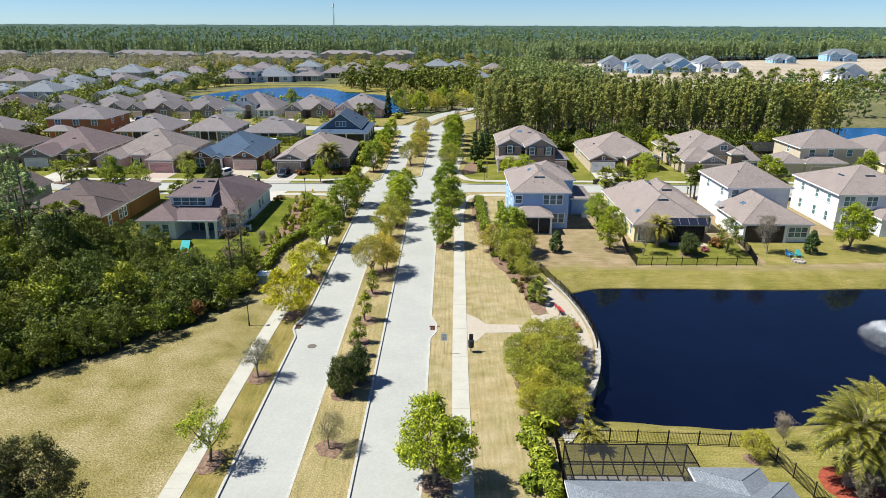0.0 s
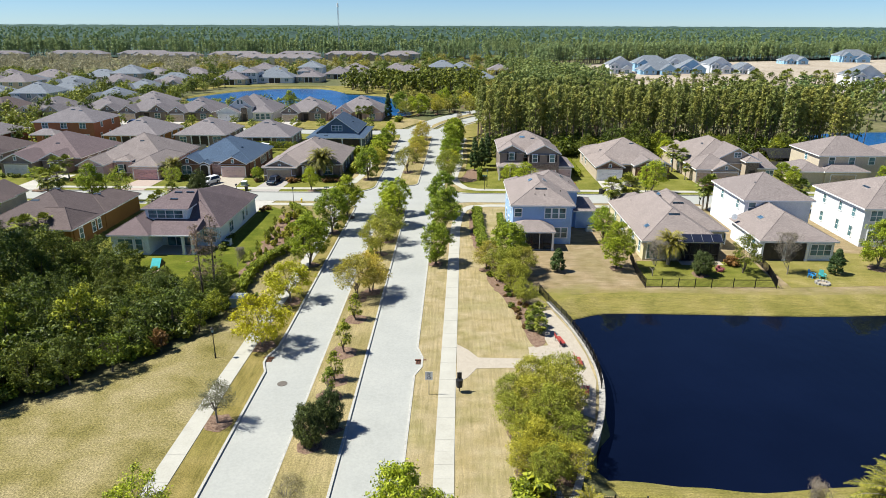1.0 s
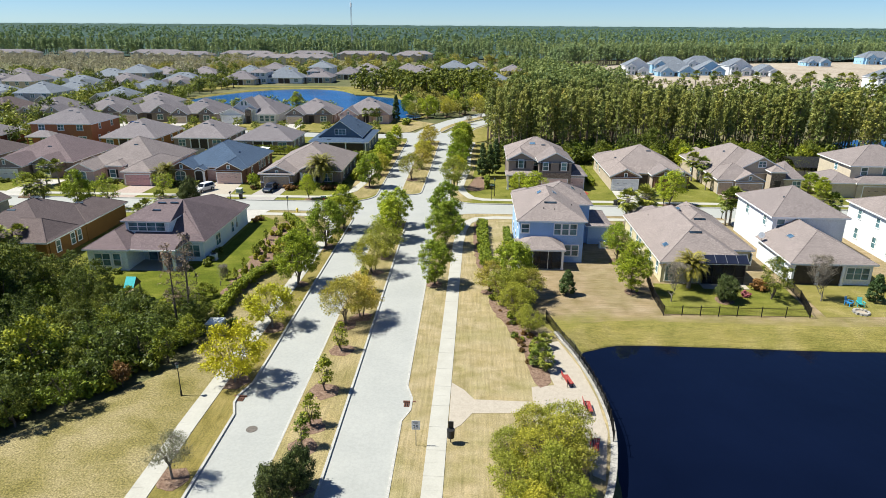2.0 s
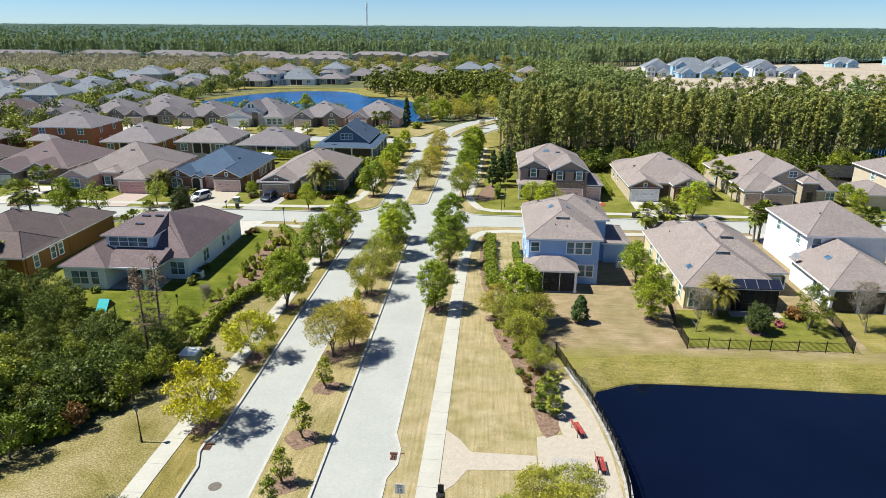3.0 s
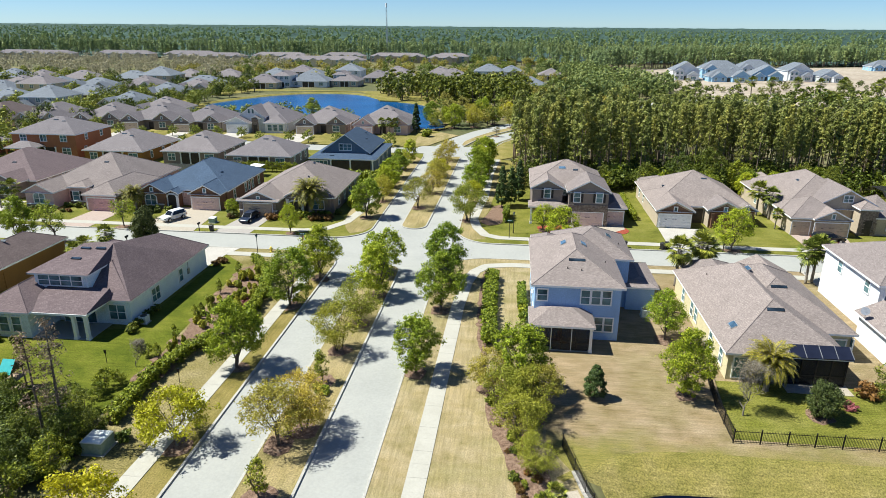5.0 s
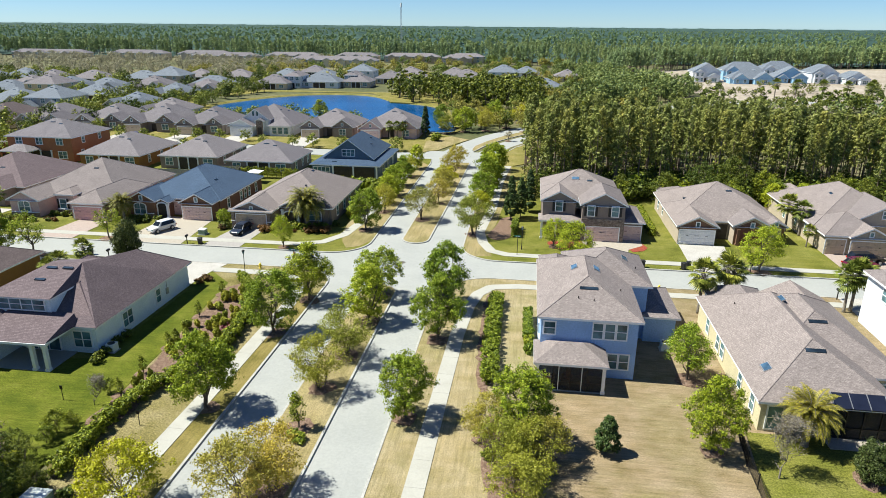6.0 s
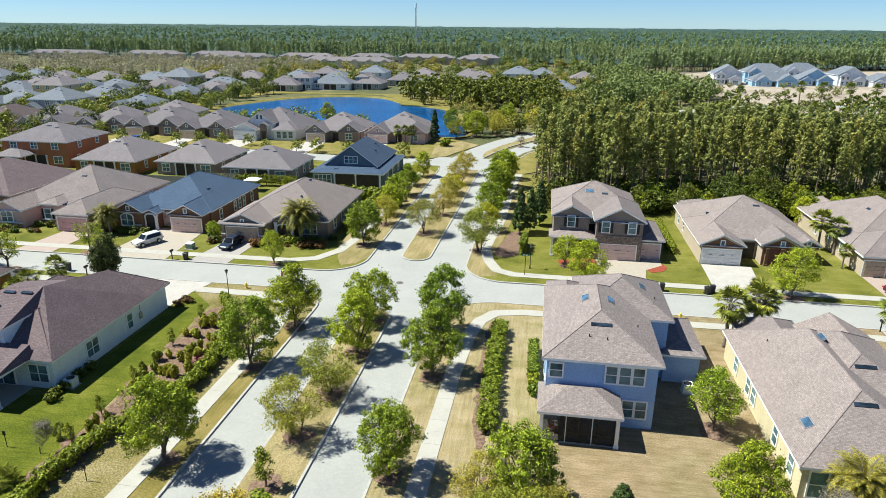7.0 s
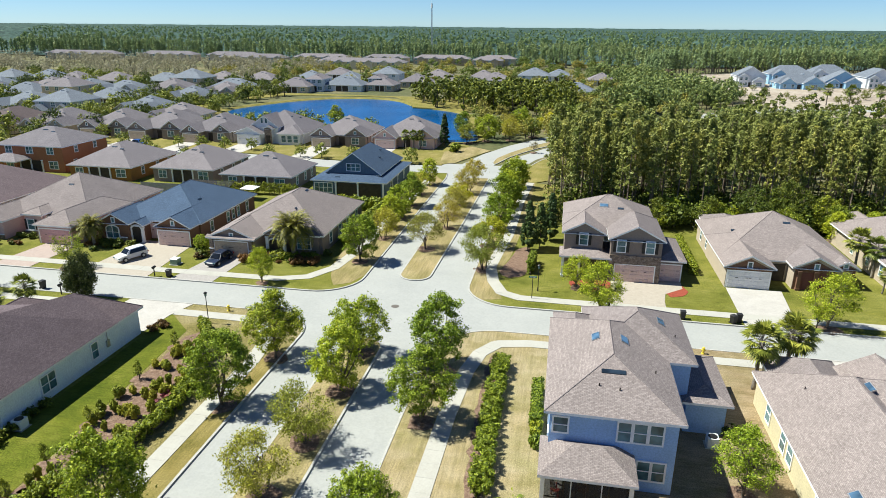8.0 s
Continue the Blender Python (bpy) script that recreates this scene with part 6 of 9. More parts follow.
# ---------------- plants ----------------
def leaf_cloud(rng, centers, radii, per, size, flat=0.35, long=1.5, down=0.0):
    """Small folded leaves scattered through clumps, as raw corners and faces."""
    c = np.repeat(np.asarray(centers, float), per, axis=0)
    r = np.repeat(np.asarray(radii, float), per)
    n = len(c)
    d = rng.normal(size=(n, 3))
    d /= np.linalg.norm(d, axis=1, keepdims=True)
    p = c + d * (r * rng.random(n) ** 0.34)[:, None] * np.array([1, 1, 0.8])
    nor = rng.normal(size=(n, 3)) * 0.5 * (1 - flat) + np.array([0, 0, 1.0]) * flat + d * 1.1
    nor /= np.linalg.norm(nor, axis=1, keepdims=True)
    a = np.cross(nor, rng.normal(size=(n, 3)))
    a /= np.linalg.norm(a, axis=1, keepdims=True)
    a[:, 2] -= down
    b = np.cross(nor, a)
    s = (size * (0.6 + 0.8 * rng.random(n)))[:, None]
    return np.stack([p - a * s * long * 0.6 - b * s * 0.45, p - a * s * long * 0.2 + b * s * 0.65, p + a * s * long * 0.75], axis=1).reshape(-1, 3)


def sprays(rng, roots, tips, per, size, spread, flat=0.3, long=1.5):
    """Leaves strung loosely along twigs, so that a crown has ragged streaks and gaps."""
    a0, b0 = np.repeat(np.asarray(roots, float), per, axis=0), np.repeat(np.asarray(tips, float), per, axis=0)
    n = len(a0)
    t = (0.35 + 0.75 * rng.random(n) ** 0.7)[:, None]
    p = a0 + (b0 - a0) * t + rng.normal(size=(n, 3)) * spread * np.array([1, 1, 0.75])
    nor = rng.normal(size=(n, 3)) * (1 - flat) + np.array([0, 0, 1.0]) * flat
    nor /= np.linalg.norm(nor, axis=1, keepdims=True)
    a = np.cross(nor, rng.normal(size=(n, 3)))
    a /= np.linalg.norm(a, axis=1, keepdims=True)
    b = np.cross(nor, a)
    s = (size * (0.55 + 0.9 * rng.random(n)))[:, None]
    return np.stack([p - a * s * long * 0.6 - b * s * 0.45, p - a * s * long * 0.2 + b * s * 0.65, p + a * s * long * 0.75], axis=1).reshape(-1, 3)


def leaf_mesh(name, v, mat, k=3):
    """Loose small faces of k corners each."""
    me = bpy.data.meshes.new(name)
    n = len(v) // k
    me.vertices.add(len(v))
    me.vertices.foreach_set("co", np.asarray(v, np.float32).ravel())
    me.loops.add(k * n)
    me.loops.foreach_set("vertex_index", np.arange(k * n, dtype=np.int32))
    me.polygons.add(n)
    me.polygons.foreach_set("loop_start", np.arange(0, k * n, k, dtype=np.int32))
    me.materials.append(mat)
    me.update(calc_edges=True)
    me.validate()
    return me


def branch(sh, rng, a, b, r0, r1, sides=5, bow=0.12, n=3):
    a, b = Vector(a), Vector(b)
    d = b - a
    side = Vector(rng.normal(size=3)) * d.length * bow
    pts = [a + d * t + side * math.sin(math.pi * t) for t in np.linspace(0, 1, n + 1)]
    sh.tube([tuple(p) for p in pts], list(np.linspace(r0, r1, n + 1)), sides, False)


def broadleaf(seed, H, R, clear, leaf_mat, clumps=60, per=55, size=0.24, clump_r=0.65, bark=None, stems=1, top=1.0, limbs=7, low=0.0, twigs=True, dense=0.7):
    """Trunk, limbs, twigs and an uneven crown with gaps. Returns trunk and crown meshes."""
    rng = np.random.default_rng(seed)
    wood = Shape()
    rz = (H - clear) / 2
    cz = clear + rz
    centers = []
    lobes = [(rng.normal(size=3) * np.array([0.45, 0.45, 0.4])) for _ in range(9)]
    while len(centers) < clumps:
        q = rng.normal(size=3)
        q /= np.linalg.norm(q)
        k = rng.random() ** 0.33
        k = 0.3 + 0.7 * k
        q = q * k
        # lobed outline
        if max(0.0, max(float(np.dot(q / np.linalg.norm(q), l / np.linalg.norm(l))) for l in lobes)) ** 2 * 0.62 + 0.42 < np.linalg.norm(q) * rng.uniform(0.8, 1.05):
            continue
        if q[2] < -0.75 + low:
            continue
        wide = 1.0 - 0.38 * max(0.0, q[2]) * top
        q = q * (rng.uniform(1.0, 1.16) if rng.random() < 0.16 else 1.0)
        centers.append((q[0] * R * 0.98 * wide, q[1] * R * 0.98 * wide, cz + q[2] * rz * 0.98))
    centers = np.array(centers)
    bases = [(rng.uniform(-0.25, 0.25), rng.uniform(-0.25, 0.25)) for _ in range(stems)] if stems > 1 else [(0, 0)]
    r0 = 0.02 * H / stems ** 0.5 + 0.02
    forks = []
    for bx, by in bases:
        tip = (bx * 3 + rng.uniform(-0.2, 0.2), by * 3 + rng.uniform(-0.2, 0.2), clear + rz * 0.25)
        branch(wood, rng, (bx, by, -0.25), tip, r0, r0 * 0.7, 7, 0.03)
        forks.append((tip, r0 * 0.7))
        for _ in range(max(2, limbs // stems)):
            ang, out = rng.uniform(0, 2 * math.pi), rng.uniform(0.25, 0.6)
            end = (tip[0] + R * out * math.cos(ang), tip[1] + R * out * math.sin(ang), cz + rz * rng.uniform(-0.2, 0.55))
            start = (bx + (tip[0] - bx) * 0.8, by + (tip[1] - by) * 0.8, clear + rz * rng.uniform(-0.05, 0.2))
            branch(wood, rng, start, end, r0 * 0.5, r0 * 0.16, 5, 0.08)
            forks.append((end, r0 * 0.16))
            mid = tuple((a + b) / 2 for a, b in zip(start, end))
            forks.append((mid, r0 * 0.25))
    ends = np.array([f[0] for f in forks])
    roots = []
    for c in centers:
        k = int(np.argmin(np.linalg.norm(ends - c, axis=1)))
        roots.append(forks[k][0])
        if twigs:
            branch(wood, rng, forks[k][0], tuple(c), min(0.03, forks[k][1]), 0.006, 3, 0.1, 1)
    tight = int(per * dense)
    v = sprays(rng, roots, centers, per - tight, size, clump_r * 0.5)
    if tight:
        v = np.concatenate([v, leaf_cloud(rng, centers, rng.uniform(0.6, 1.15, len(centers)) * clump_r, tight, size, 0.3, 1.3)])
    return wood.mesh("trunk", bark or BARK, (0, 0, 0), True), leaf_mesh("crown", v, leaf_mat)


def bare_tree(seed, H, R, clear, twigs, bark):
    rng = np.random.default_rng(seed)
    wood = Shape()
    branch(wood, rng, (0, 0, -0.2), (0, 0, clear + 0.5), 0.09, 0.06, 6, 0.03)
    pts = [((0, 0, clear), 0.05)]
    for _ in range(twigs):
        (a, r) = pts[rng.integers(len(pts))]
        ang = rng.uniform(0, 2 * math.pi)
        ln = rng.uniform(0.25, 0.5) * H * 0.4
        b = (a[0] + ln * 0.6 * math.cos(ang), a[1] + ln * 0.6 * math.sin(ang), min(H, a[2] + ln * rng.uniform(0.4, 1.0)))
        if math.hypot(b[0], b[1]) > R:
            continue
        branch(wood, rng, a, b, max(0.022, r), max(0.014, r * 0.55), 3, 0.08, 2)
        pts.append((b, max(0.012, r * 0.62)))
    v = leaf_cloud(rng, [p[0] for p in pts[len(pts) // 2:]], [0.28] * (len(pts) - len(pts) // 2), 12, 0.05)
    return wood.mesh("trunk", bark, (0, 0, 0), True), leaf_mesh("crown", v, LEAF["grey"])


def pine(seed, H, clear, R, clumps=42, per=13, bark=None, size=0.42, leaf="needle"):
    rng = np.random.default_rng(seed)
    wood = Shape()
    lean = rng.normal(size=2) * 0.25
    branch(wood, rng, (0, 0, -0.25), (lean[0], lean[1], H * 0.97), 0.16, 0.03, 5, 0.008, 4)
    centers = []
    for k in range(clumps):
        t = rng.random() ** 0.8
        z = clear + (H - clear) * t
        rr = R * (1 - 0.72 * t) * (0.25 + 0.75 * math.sqrt(rng.random())) * (0.65 + 0.35 * math.sin(min(1.0, t * 3) * math.pi / 2))
        a = rng.uniform(0, 2 * math.pi)
        c = (lean[0] * z / H + rr * math.cos(a), lean[1] * z / H + rr * math.sin(a), z)
        centers.append(c)
        if k % 2 == 0:
            branch(wood, rng, (lean[0] * z / H, lean[1] * z / H, z - rr * 0.3), c, 0.035, 0.01, 3, 0.05, 1)
    for k in range(6):
        z, a = clear * rng.uniform(0.55, 0.98), rng.uniform(0, 2 * math.pi)
        branch(wood, rng, (0, 0, z), (0.9 * math.cos(a), 0.9 * math.sin(a), z + 0.1), 0.025, 0.008, 3, 0.05, 1)
    v = leaf_cloud(rng, centers, rng.uniform(0.22, 0.5, clumps), per, size, 0.25, 2.3)
    return wood.mesh("trunk", bark or PINE_BARK, (0, 0, 0), True), leaf_mesh("crown", v, LEAF[leaf])


def cone_tree(seed, H, R, leaf_mat, clumps=110, per=60, size=0.10):
    rng = np.random.default_rng(seed)
    wood = Shape()
    branch(wood, rng, (0, 0, -0.2), (0, 0, H * 0.8), 0.08, 0.02, 6, 0.01)
    cs = []
    for _ in range(clumps):
        t = rng.random()
        z = 0.12 * H + 0.85 * H * t
        rr = R * (1 - t) ** 0.7 * (0.5 + 0.5 * rng.random() ** 0.4) * min(1, 0.55 + t * 3)
        a = rng.uniform(0, 2 * math.pi)
        cs.append((rr * math.cos(a), rr * math.sin(a), z))
    v = leaf_cloud(rng, cs, rng.uniform(0.2, 0.36, clumps) * max(1, R / 1.2), per, size)
    return wood.mesh("trunk", BARK, (0, 0, 0), True), leaf_mesh("crown", v, leaf_mat)


def date_palm(seed, H, L, fronds=46, arch=1.0):
    """Thick ringed trunk, arching feathered fronds."""
    rng = np.random.default_rng(seed)
    wood = Shape()
    zs = np.linspace(-0.2, H, 13)
    wood.tube([(0, 0, z) for z in zs], [0.30 + 0.05 * (k % 2) + (0.12 if k > 10 else 0) for k in range(13)], 9)
    v = []
    for k in range(fronds):
        a = 2.4 * k + rng.uniform(-0.2, 0.2)
        up = 1.35 - 1.75 * (k / fronds) + rng.uniform(-0.1, 0.1)
        pts, p = [], np.array([0, 0, H + 0.1])
        el = up
        ln = L * rng.uniform(0.85, 1.1)
        for s in range(11):
            pts.append(p.copy())
            p = p + ln / 10 * np.array([math.cos(a) * math.cos(el), math.sin(a) * math.cos(el), math.sin(el)])
            el -= 0.16 * arch * (0.5 + s / 9)
        wood.tube([tuple(q) for q in pts[::2]], [0.05, 0.04, 0.03, 0.022, 0.014, 0.008], 3, False)
        side = np.array([-math.sin(a), math.cos(a), 0])
        for s in range(1, 11):
            for sub in range(8):
                t = s + sub / 8 - 1
                i = min(int(t), 9)
                q = pts[i] + (pts[i + 1] - pts[i]) * (t - i) if i < 10 else pts[10]
                d = (pts[i + 1] - pts[i]) / np.linalg.norm(pts[i + 1] - pts[i])
                wl = 0.62 * math.sin(math.pi * min(0.97, 0.12 + t / 11)) * L / 3.4 + 0.08
                for sg in (-1, 1):
                    out = side * sg * 0.85 + d * 0.55 + np.array([0, 0, 0.10 - 0.42 * rng.random()])
                    out = out / np.linalg.norm(out) * wl
                    wd = d * 0.017
                    v += [q - wd, q + out * 0.5 - wd * 1.2, q + out, q + out * 0.4 + wd * 1.4]
    return wood.mesh("trunk", PALE_BARK, (0, 0, 0), True), leaf_mesh("crown", np.array(v), LEAF["palm"], 4)


def fan_palm(seed, H, L, fans=44):
    """Slim trunk with a head of stiff fan leaves and hanging dead ones."""
    rng = np.random.default_rng(seed)
    wood = Shape()
    wood.tube([(0.02 * k, 0, z) for k, z in enumerate(np.linspace(-0.2, H, 8))], [0.2, 0.17, 0.16, 0.15, 0.15, 0.15, 0.18, 0.24], 8)
    v = []
    for k in range(fans):
        a = 2.4 * k + rng.uniform(-0.3, 0.3)
        el = 1.45 - 2.5 * k / fans + rng.uniform(-0.15, 0.15)
        ax = np.array([math.cos(a) * math.cos(el), math.sin(a) * math.cos(el), math.sin(el)])
        base = np.array([0.14, 0, H])
        hub = base + ax * L * 0.5 * rng.uniform(0.75, 1.2)
        wood.tube([tuple(base), tuple(hub)], [0.025, 0.015], 3, False)
        side = np.cross(ax, [0, 0, 1.0])
        side /= np.linalg.norm(side) + 1e-6
        for j in range(11):
            th = radians(-80 + 160 * j / 10)
            d = ax * math.cos(th) + side * math.sin(th)
            e = np.cross(ax, side)
            ln = L * 0.46 * (1 - 0.25 * abs(th) / 2)
            tip = hub + d * ln - np.array([0, 0, 0.22 * ln])
            w = (side * math.cos(th) - ax * math.sin(th)) * 0.07
            v += [hub, hub + d * ln * 0.5 - w, tip, hub + d * ln * 0.5 + w]
    return wood.mesh("trunk", PALE_BARK, (0, 0, 0), True), leaf_mesh("crown", np.array(v), LEAF["fan"], 4)


def shrub(seed, H, R, leaf_mat, clumps=24, per=25, size=0.14):
    rng = np.random.default_rng(seed)
    wood = Shape()
    cs = []
    for _ in range(clumps):
        q = rng.normal(size=3)
        q /= np.linalg.norm(q)
        q *= rng.random() ** 0.3
        cs.append((q[0] * R * 0.8, q[1] * R * 0.8, H * 0.5 + q[2] * H * 0.42))
    for c in cs[::3]:
        branch(wood, rng, (0, 0, -0.1), c, 0.03, 0.008, 3, 0.1, 1)
    v = leaf_cloud(rng, cs, rng.uniform(0.16, 0.3, clumps) * max(1.0, R / 0.7), per, size)
    return wood.mesh("stem", BARK, (0, 0, 0), True), leaf_mesh("foliage", v, leaf_mat)


def planter(name, meshes, label, category, group, low=False):
    """A maker of plants of one kind, from a few grown variants."""
    state = dict(k=0, rng=np.random.default_rng(len(name) * 7 + len(meshes)))

    def put(x, y, scale=1.0, tall=None, z=-0.02, variant=None, text=None):
        k = state["k"] if variant is None else variant
        state["k"] += 1
        a, b = meshes[k % len(meshes)]
        rng = state["rng"]
        e = new(name)
        tagged(e, text or label, category, group)
        e.location, e.rotation_euler = (x, y, z), (0, 0, rng.uniform(0, 6.28))
        e.scale = (scale, scale, tall or scale)
        if group in ("street trees", "median saplings", "magnolias"):
            r, m = 1.25 * scale + 0.1, 11
            ring = [(x + r * (0.8 + 0.35 * rng.random()) * math.cos(6.283 * q / m), y + r * (0.8 + 0.35 * rng.random()) * math.sin(6.283 * q / m)) for q in range(m)]
            setting("mulch_ring", Shape().prism(ragged(ring, 0.12, 0.4, int(x * 7 + y)), -0.1, 0.032), MULCH, "ring of bark mulch under a tree", "mulch")
        for part_name, me in (("stem" if low else "trunk", a), ("foliage" if low else "crown", b)):
            o = new(part_name, me)
            o.parent = e
        return e
    return put


oak = planter("oak_tree", [broadleaf(s, 7.9, 3.1, 0.55, LEAF["oak"], 195, 84, 0.104, 0.5, None, 1, 1.0, 7, -0.2) for s in (1, 2, 3)], "green street oak with a rounded crown", "tree", "street trees")
fresh_tree = planter("young_oak_tree", [broadleaf(s, 6.9, 2.75, 0.5, LEAF["fresh"], 170, 70, 0.102, 0.48, None, 1, 1.0, 7, -0.2) for s in (4, 5)], "bright spring-green young oak in the grass", "tree", "street trees")
airy = planter("young_oak_tree", [broadleaf(s, 6.8, 2.7, 0.5, LEAF["fresh"], 150, 66, 0.088, 0.46, None, 1, 1.0, 8, -0.3, True, 0.42) for s in (28, 29)], "airy spring-green young oak on a front lawn", "tree", "street trees")
elm = planter("elm_tree", [broadleaf(s, 6.0, 2.9, 1.0, LEAF["olive"], 140, 56, 0.088, 0.5, BARK, 3, 1.0, 8, -0.2, True, 0.4) for s in (6, 7)], "sparse olive-leaved multi-stemmed tree", "tree", "street trees")
amber_tree = planter("maple_tree", [broadleaf(s, 5.8, 3.0, 1.0, LEAF["amber"], 135, 52, 0.088, 0.5, BARK, 2, 1.0, 8, -0.2, True, 0.45) for s in (8, 9)], "amber-budding tree over a mulch ring", "tree", "street trees")
lemon_tree = planter("elm_tree", [broadleaf(s, 5.0, 3.0, 0.9, LEAF["lemon"], 120, 66, 0.10, 0.5, PALE_BARK, 1, 1.0, 7, -0.25, True, 0.6) for s in (10, 11)], "yellow-green spreading tree beside the sidewalk", "tree", "street trees")
sparse_tree = planter("sparse_tree", [broadleaf(s, 4.2, 1.7, 1.0, LEAF["twig"], 70, 60, 0.055, 0.45, PALE_BARK, 1, 1.0, 9, 0.0, True, 0.2) for s in (12, 13)], "nearly bare young tree with grey twigs", "tree", "street trees")
juniper = planter("juniper_tree", [broadleaf(s, 6.0, 2.6, 0.2, LEAF["juniper"], 190, 130, 0.065, 0.4, None, 2, 1.4, 8, -0.3) for s in (24, 25)], "dark bushy juniper in the dry field", "tree", "evergreens")
young_tree = planter("young_tree", [broadleaf(s, 5.0, 2.0, 1.2, LEAF["oak"], 80, 34, 0.085, 0.4, None, 1, 0.4, 6) for s in (26, 27)], "thin young street tree with sparse green leaves", "tree", "street trees")
sapling = planter("sapling", [broadleaf(s, 3.5, 0.85, 0.4, LEAF["hedge"], 40, 26, 0.10, 0.3, None, 1, 2.0) for s in (14, 15)], "small dark evergreen sapling in a mulch ring", "tree", "median saplings")
magnolia = planter("magnolia_tree", [broadleaf(s, 3.9, 1.75, 0.25, LEAF["magnolia"], 150, 110, 0.085, 0.45, None, 1, 0.6, 6, -0.3) for s in (16, 17)], "dense dark green magnolia in the median", "tree", "magnolias")
thicket = planter("woodland_tree", [broadleaf(s, 6.8, 2.6, 0.6, LEAF["thicket"], 80, 74, 0.105, 0.55, None, 1, 1.0, 6, -0.2, False, 0.75) for s in (18, 19)], "dark leafy tree in dense woodland", "tree", "woodland trees")
rusty = planter("woodland_tree", [broadleaf(21, 5.0, 1.8, 0.8, LEAF["rust"], 50, 40, 0.2, 0.55)], "rust-coloured tree in the woodland", "tree", "woodland trees")
yellowish = planter("woodland_tree", [broadleaf(s, 5.6, 2.4, 0.8, LEAF["hedge"], 76, 46, 0.135, 0.62) for s in (22, 23)], "light green tree at the woodland edge", "tree", "woodland trees")
pine_tree = planter("pine_tree", [pine(s, 15.5, 4.6 + 0.8 * (s % 3), 1.4, 76, 20, None, 0.165) for s in range(30, 36)], "tall slender pine with a tufted crown", "tree", "pine wood")
dead_pine = planter("pine_tree", [pine(s, 10.0, 3.6, 1.5, 90, 14, BARK, 0.07, "straw") for s in (38, 39)], "thin dying pine with brown needles", "tree", "pine wood")
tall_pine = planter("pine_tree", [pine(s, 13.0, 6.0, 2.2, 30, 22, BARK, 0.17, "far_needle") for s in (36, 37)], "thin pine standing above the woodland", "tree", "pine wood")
bare = planter("bare_tree", [bare_tree(s, 5.2, 2.2, 0.7, 520, PALE_BARK) for s in (40, 41)], "leafless tree with fine pinkish-grey twigs", "tree", "bare trees")
holly = planter("holly_tree", [cone_tree(s, 3.4, 1.15, LEAF["dark"]) for s in (42, 43)], "dark conical evergreen on the lawn", "tree", "evergreens")
cypress = planter("cypress_tree", [cone_tree(s, 7.5, 1.2, LEAF["dark"], 120, 45, 0.2) for s in (44, 45)], "tall dark columnar evergreen", "tree", "evergreens")
palm = planter("date_palm", [date_palm(50, 3.4, 3.2, 84)], "stout date palm with arching fronds", "palm", "palms")
slim_palm = planter("date_palm", [date_palm(51, 2.2, 2.6, 30)], "short feathery palm by the house", "palm", "palms")
fan = planter("fan_palm", [fan_palm(s, 4.2, 2.1) for s in (52, 53)], "fan palm with stiff green leaves", "palm", "palms")
bush = planter("shrub", [shrub(s, 1.0, 0.75, LEAF["thicket"]) for s in (60, 61)], "rounded dark green garden shrub", "shrub", "shrubs", True)
bed_bush = planter("shrub", [shrub(s, 1.1, 0.55, LEAF["olive"]) for s in (62, 63)], "young olive shrub in bark mulch", "shrub", "shrubs", True)
green_bush = planter("shrub", [shrub(s, 1.0, 0.8, LEAF["hedge"]) for s in (64, 65)], "bright green leafy garden shrub", "shrub", "shrubs", True)
red_bush = planter("shrub", [shrub(66, 0.9, 0.7, LEAF["magenta"])], "reddish flowering shrub in bark mulch", "shrub", "shrubs", True)
rust_bush = planter("shrub", [shrub(67, 1.0, 0.8, LEAF["rust"])], "rust-leaved shrub by the house", "shrub", "shrubs", True)

# west verge of the boulevard
young_tree(-16.9, 41.3, 1.0)
sparse_tree(-16.6, 53.3, 0.95)
lemon_tree(-16.8, 66.5, 1.05, 1.2, text="sparse yellow-olive street tree beside the kerb")
lemon_tree(-16.6, 77.6, 1.0)
oak(-16.9, 89.6, 0.93)
oak(-16.4, 103.6, 0.95)
oak(-15.6, 112.4, 0.92)
# median
sparse_tree(-8.3, 42.9, 0.8)
magnolia(-8.5, 50.4, 0.72, 1.0)
magnolia(-7.4, 52.6, 0.68, 0.95)
for y, s in ((57.4, 0.85), (60.2, 0.9), (65.4, 1.05), (72.9, 0.95)):
    sapling(-8.3, y, s)
amber_tree(-8.9, 78.6, 0.98)
amber_tree(-7.6, 80.6, 0.92)
sapling(-8.3, 87.9, 0.95)
green_bush(-8.1, 86.6, 1.0, 0.7)
green_bush(-7.5, 86.2, 0.8, 0.6)
elm(-8.2, 93.9, 0.92)
elm(-7.6, 100.2, 0.95)
fresh_tree(-7.4, 107.9, 0.98)
fresh_tree(-7.8, 115.0, 1.02)
# east verge
oak(-0.2, 38.9, 0.95, text="bright green street oak over the sidewalk")
oak(-0.1, 90.6, 0.8)
oak(0.6, 104.6, 0.9)
oak(0.6, 113.3, 1.0)
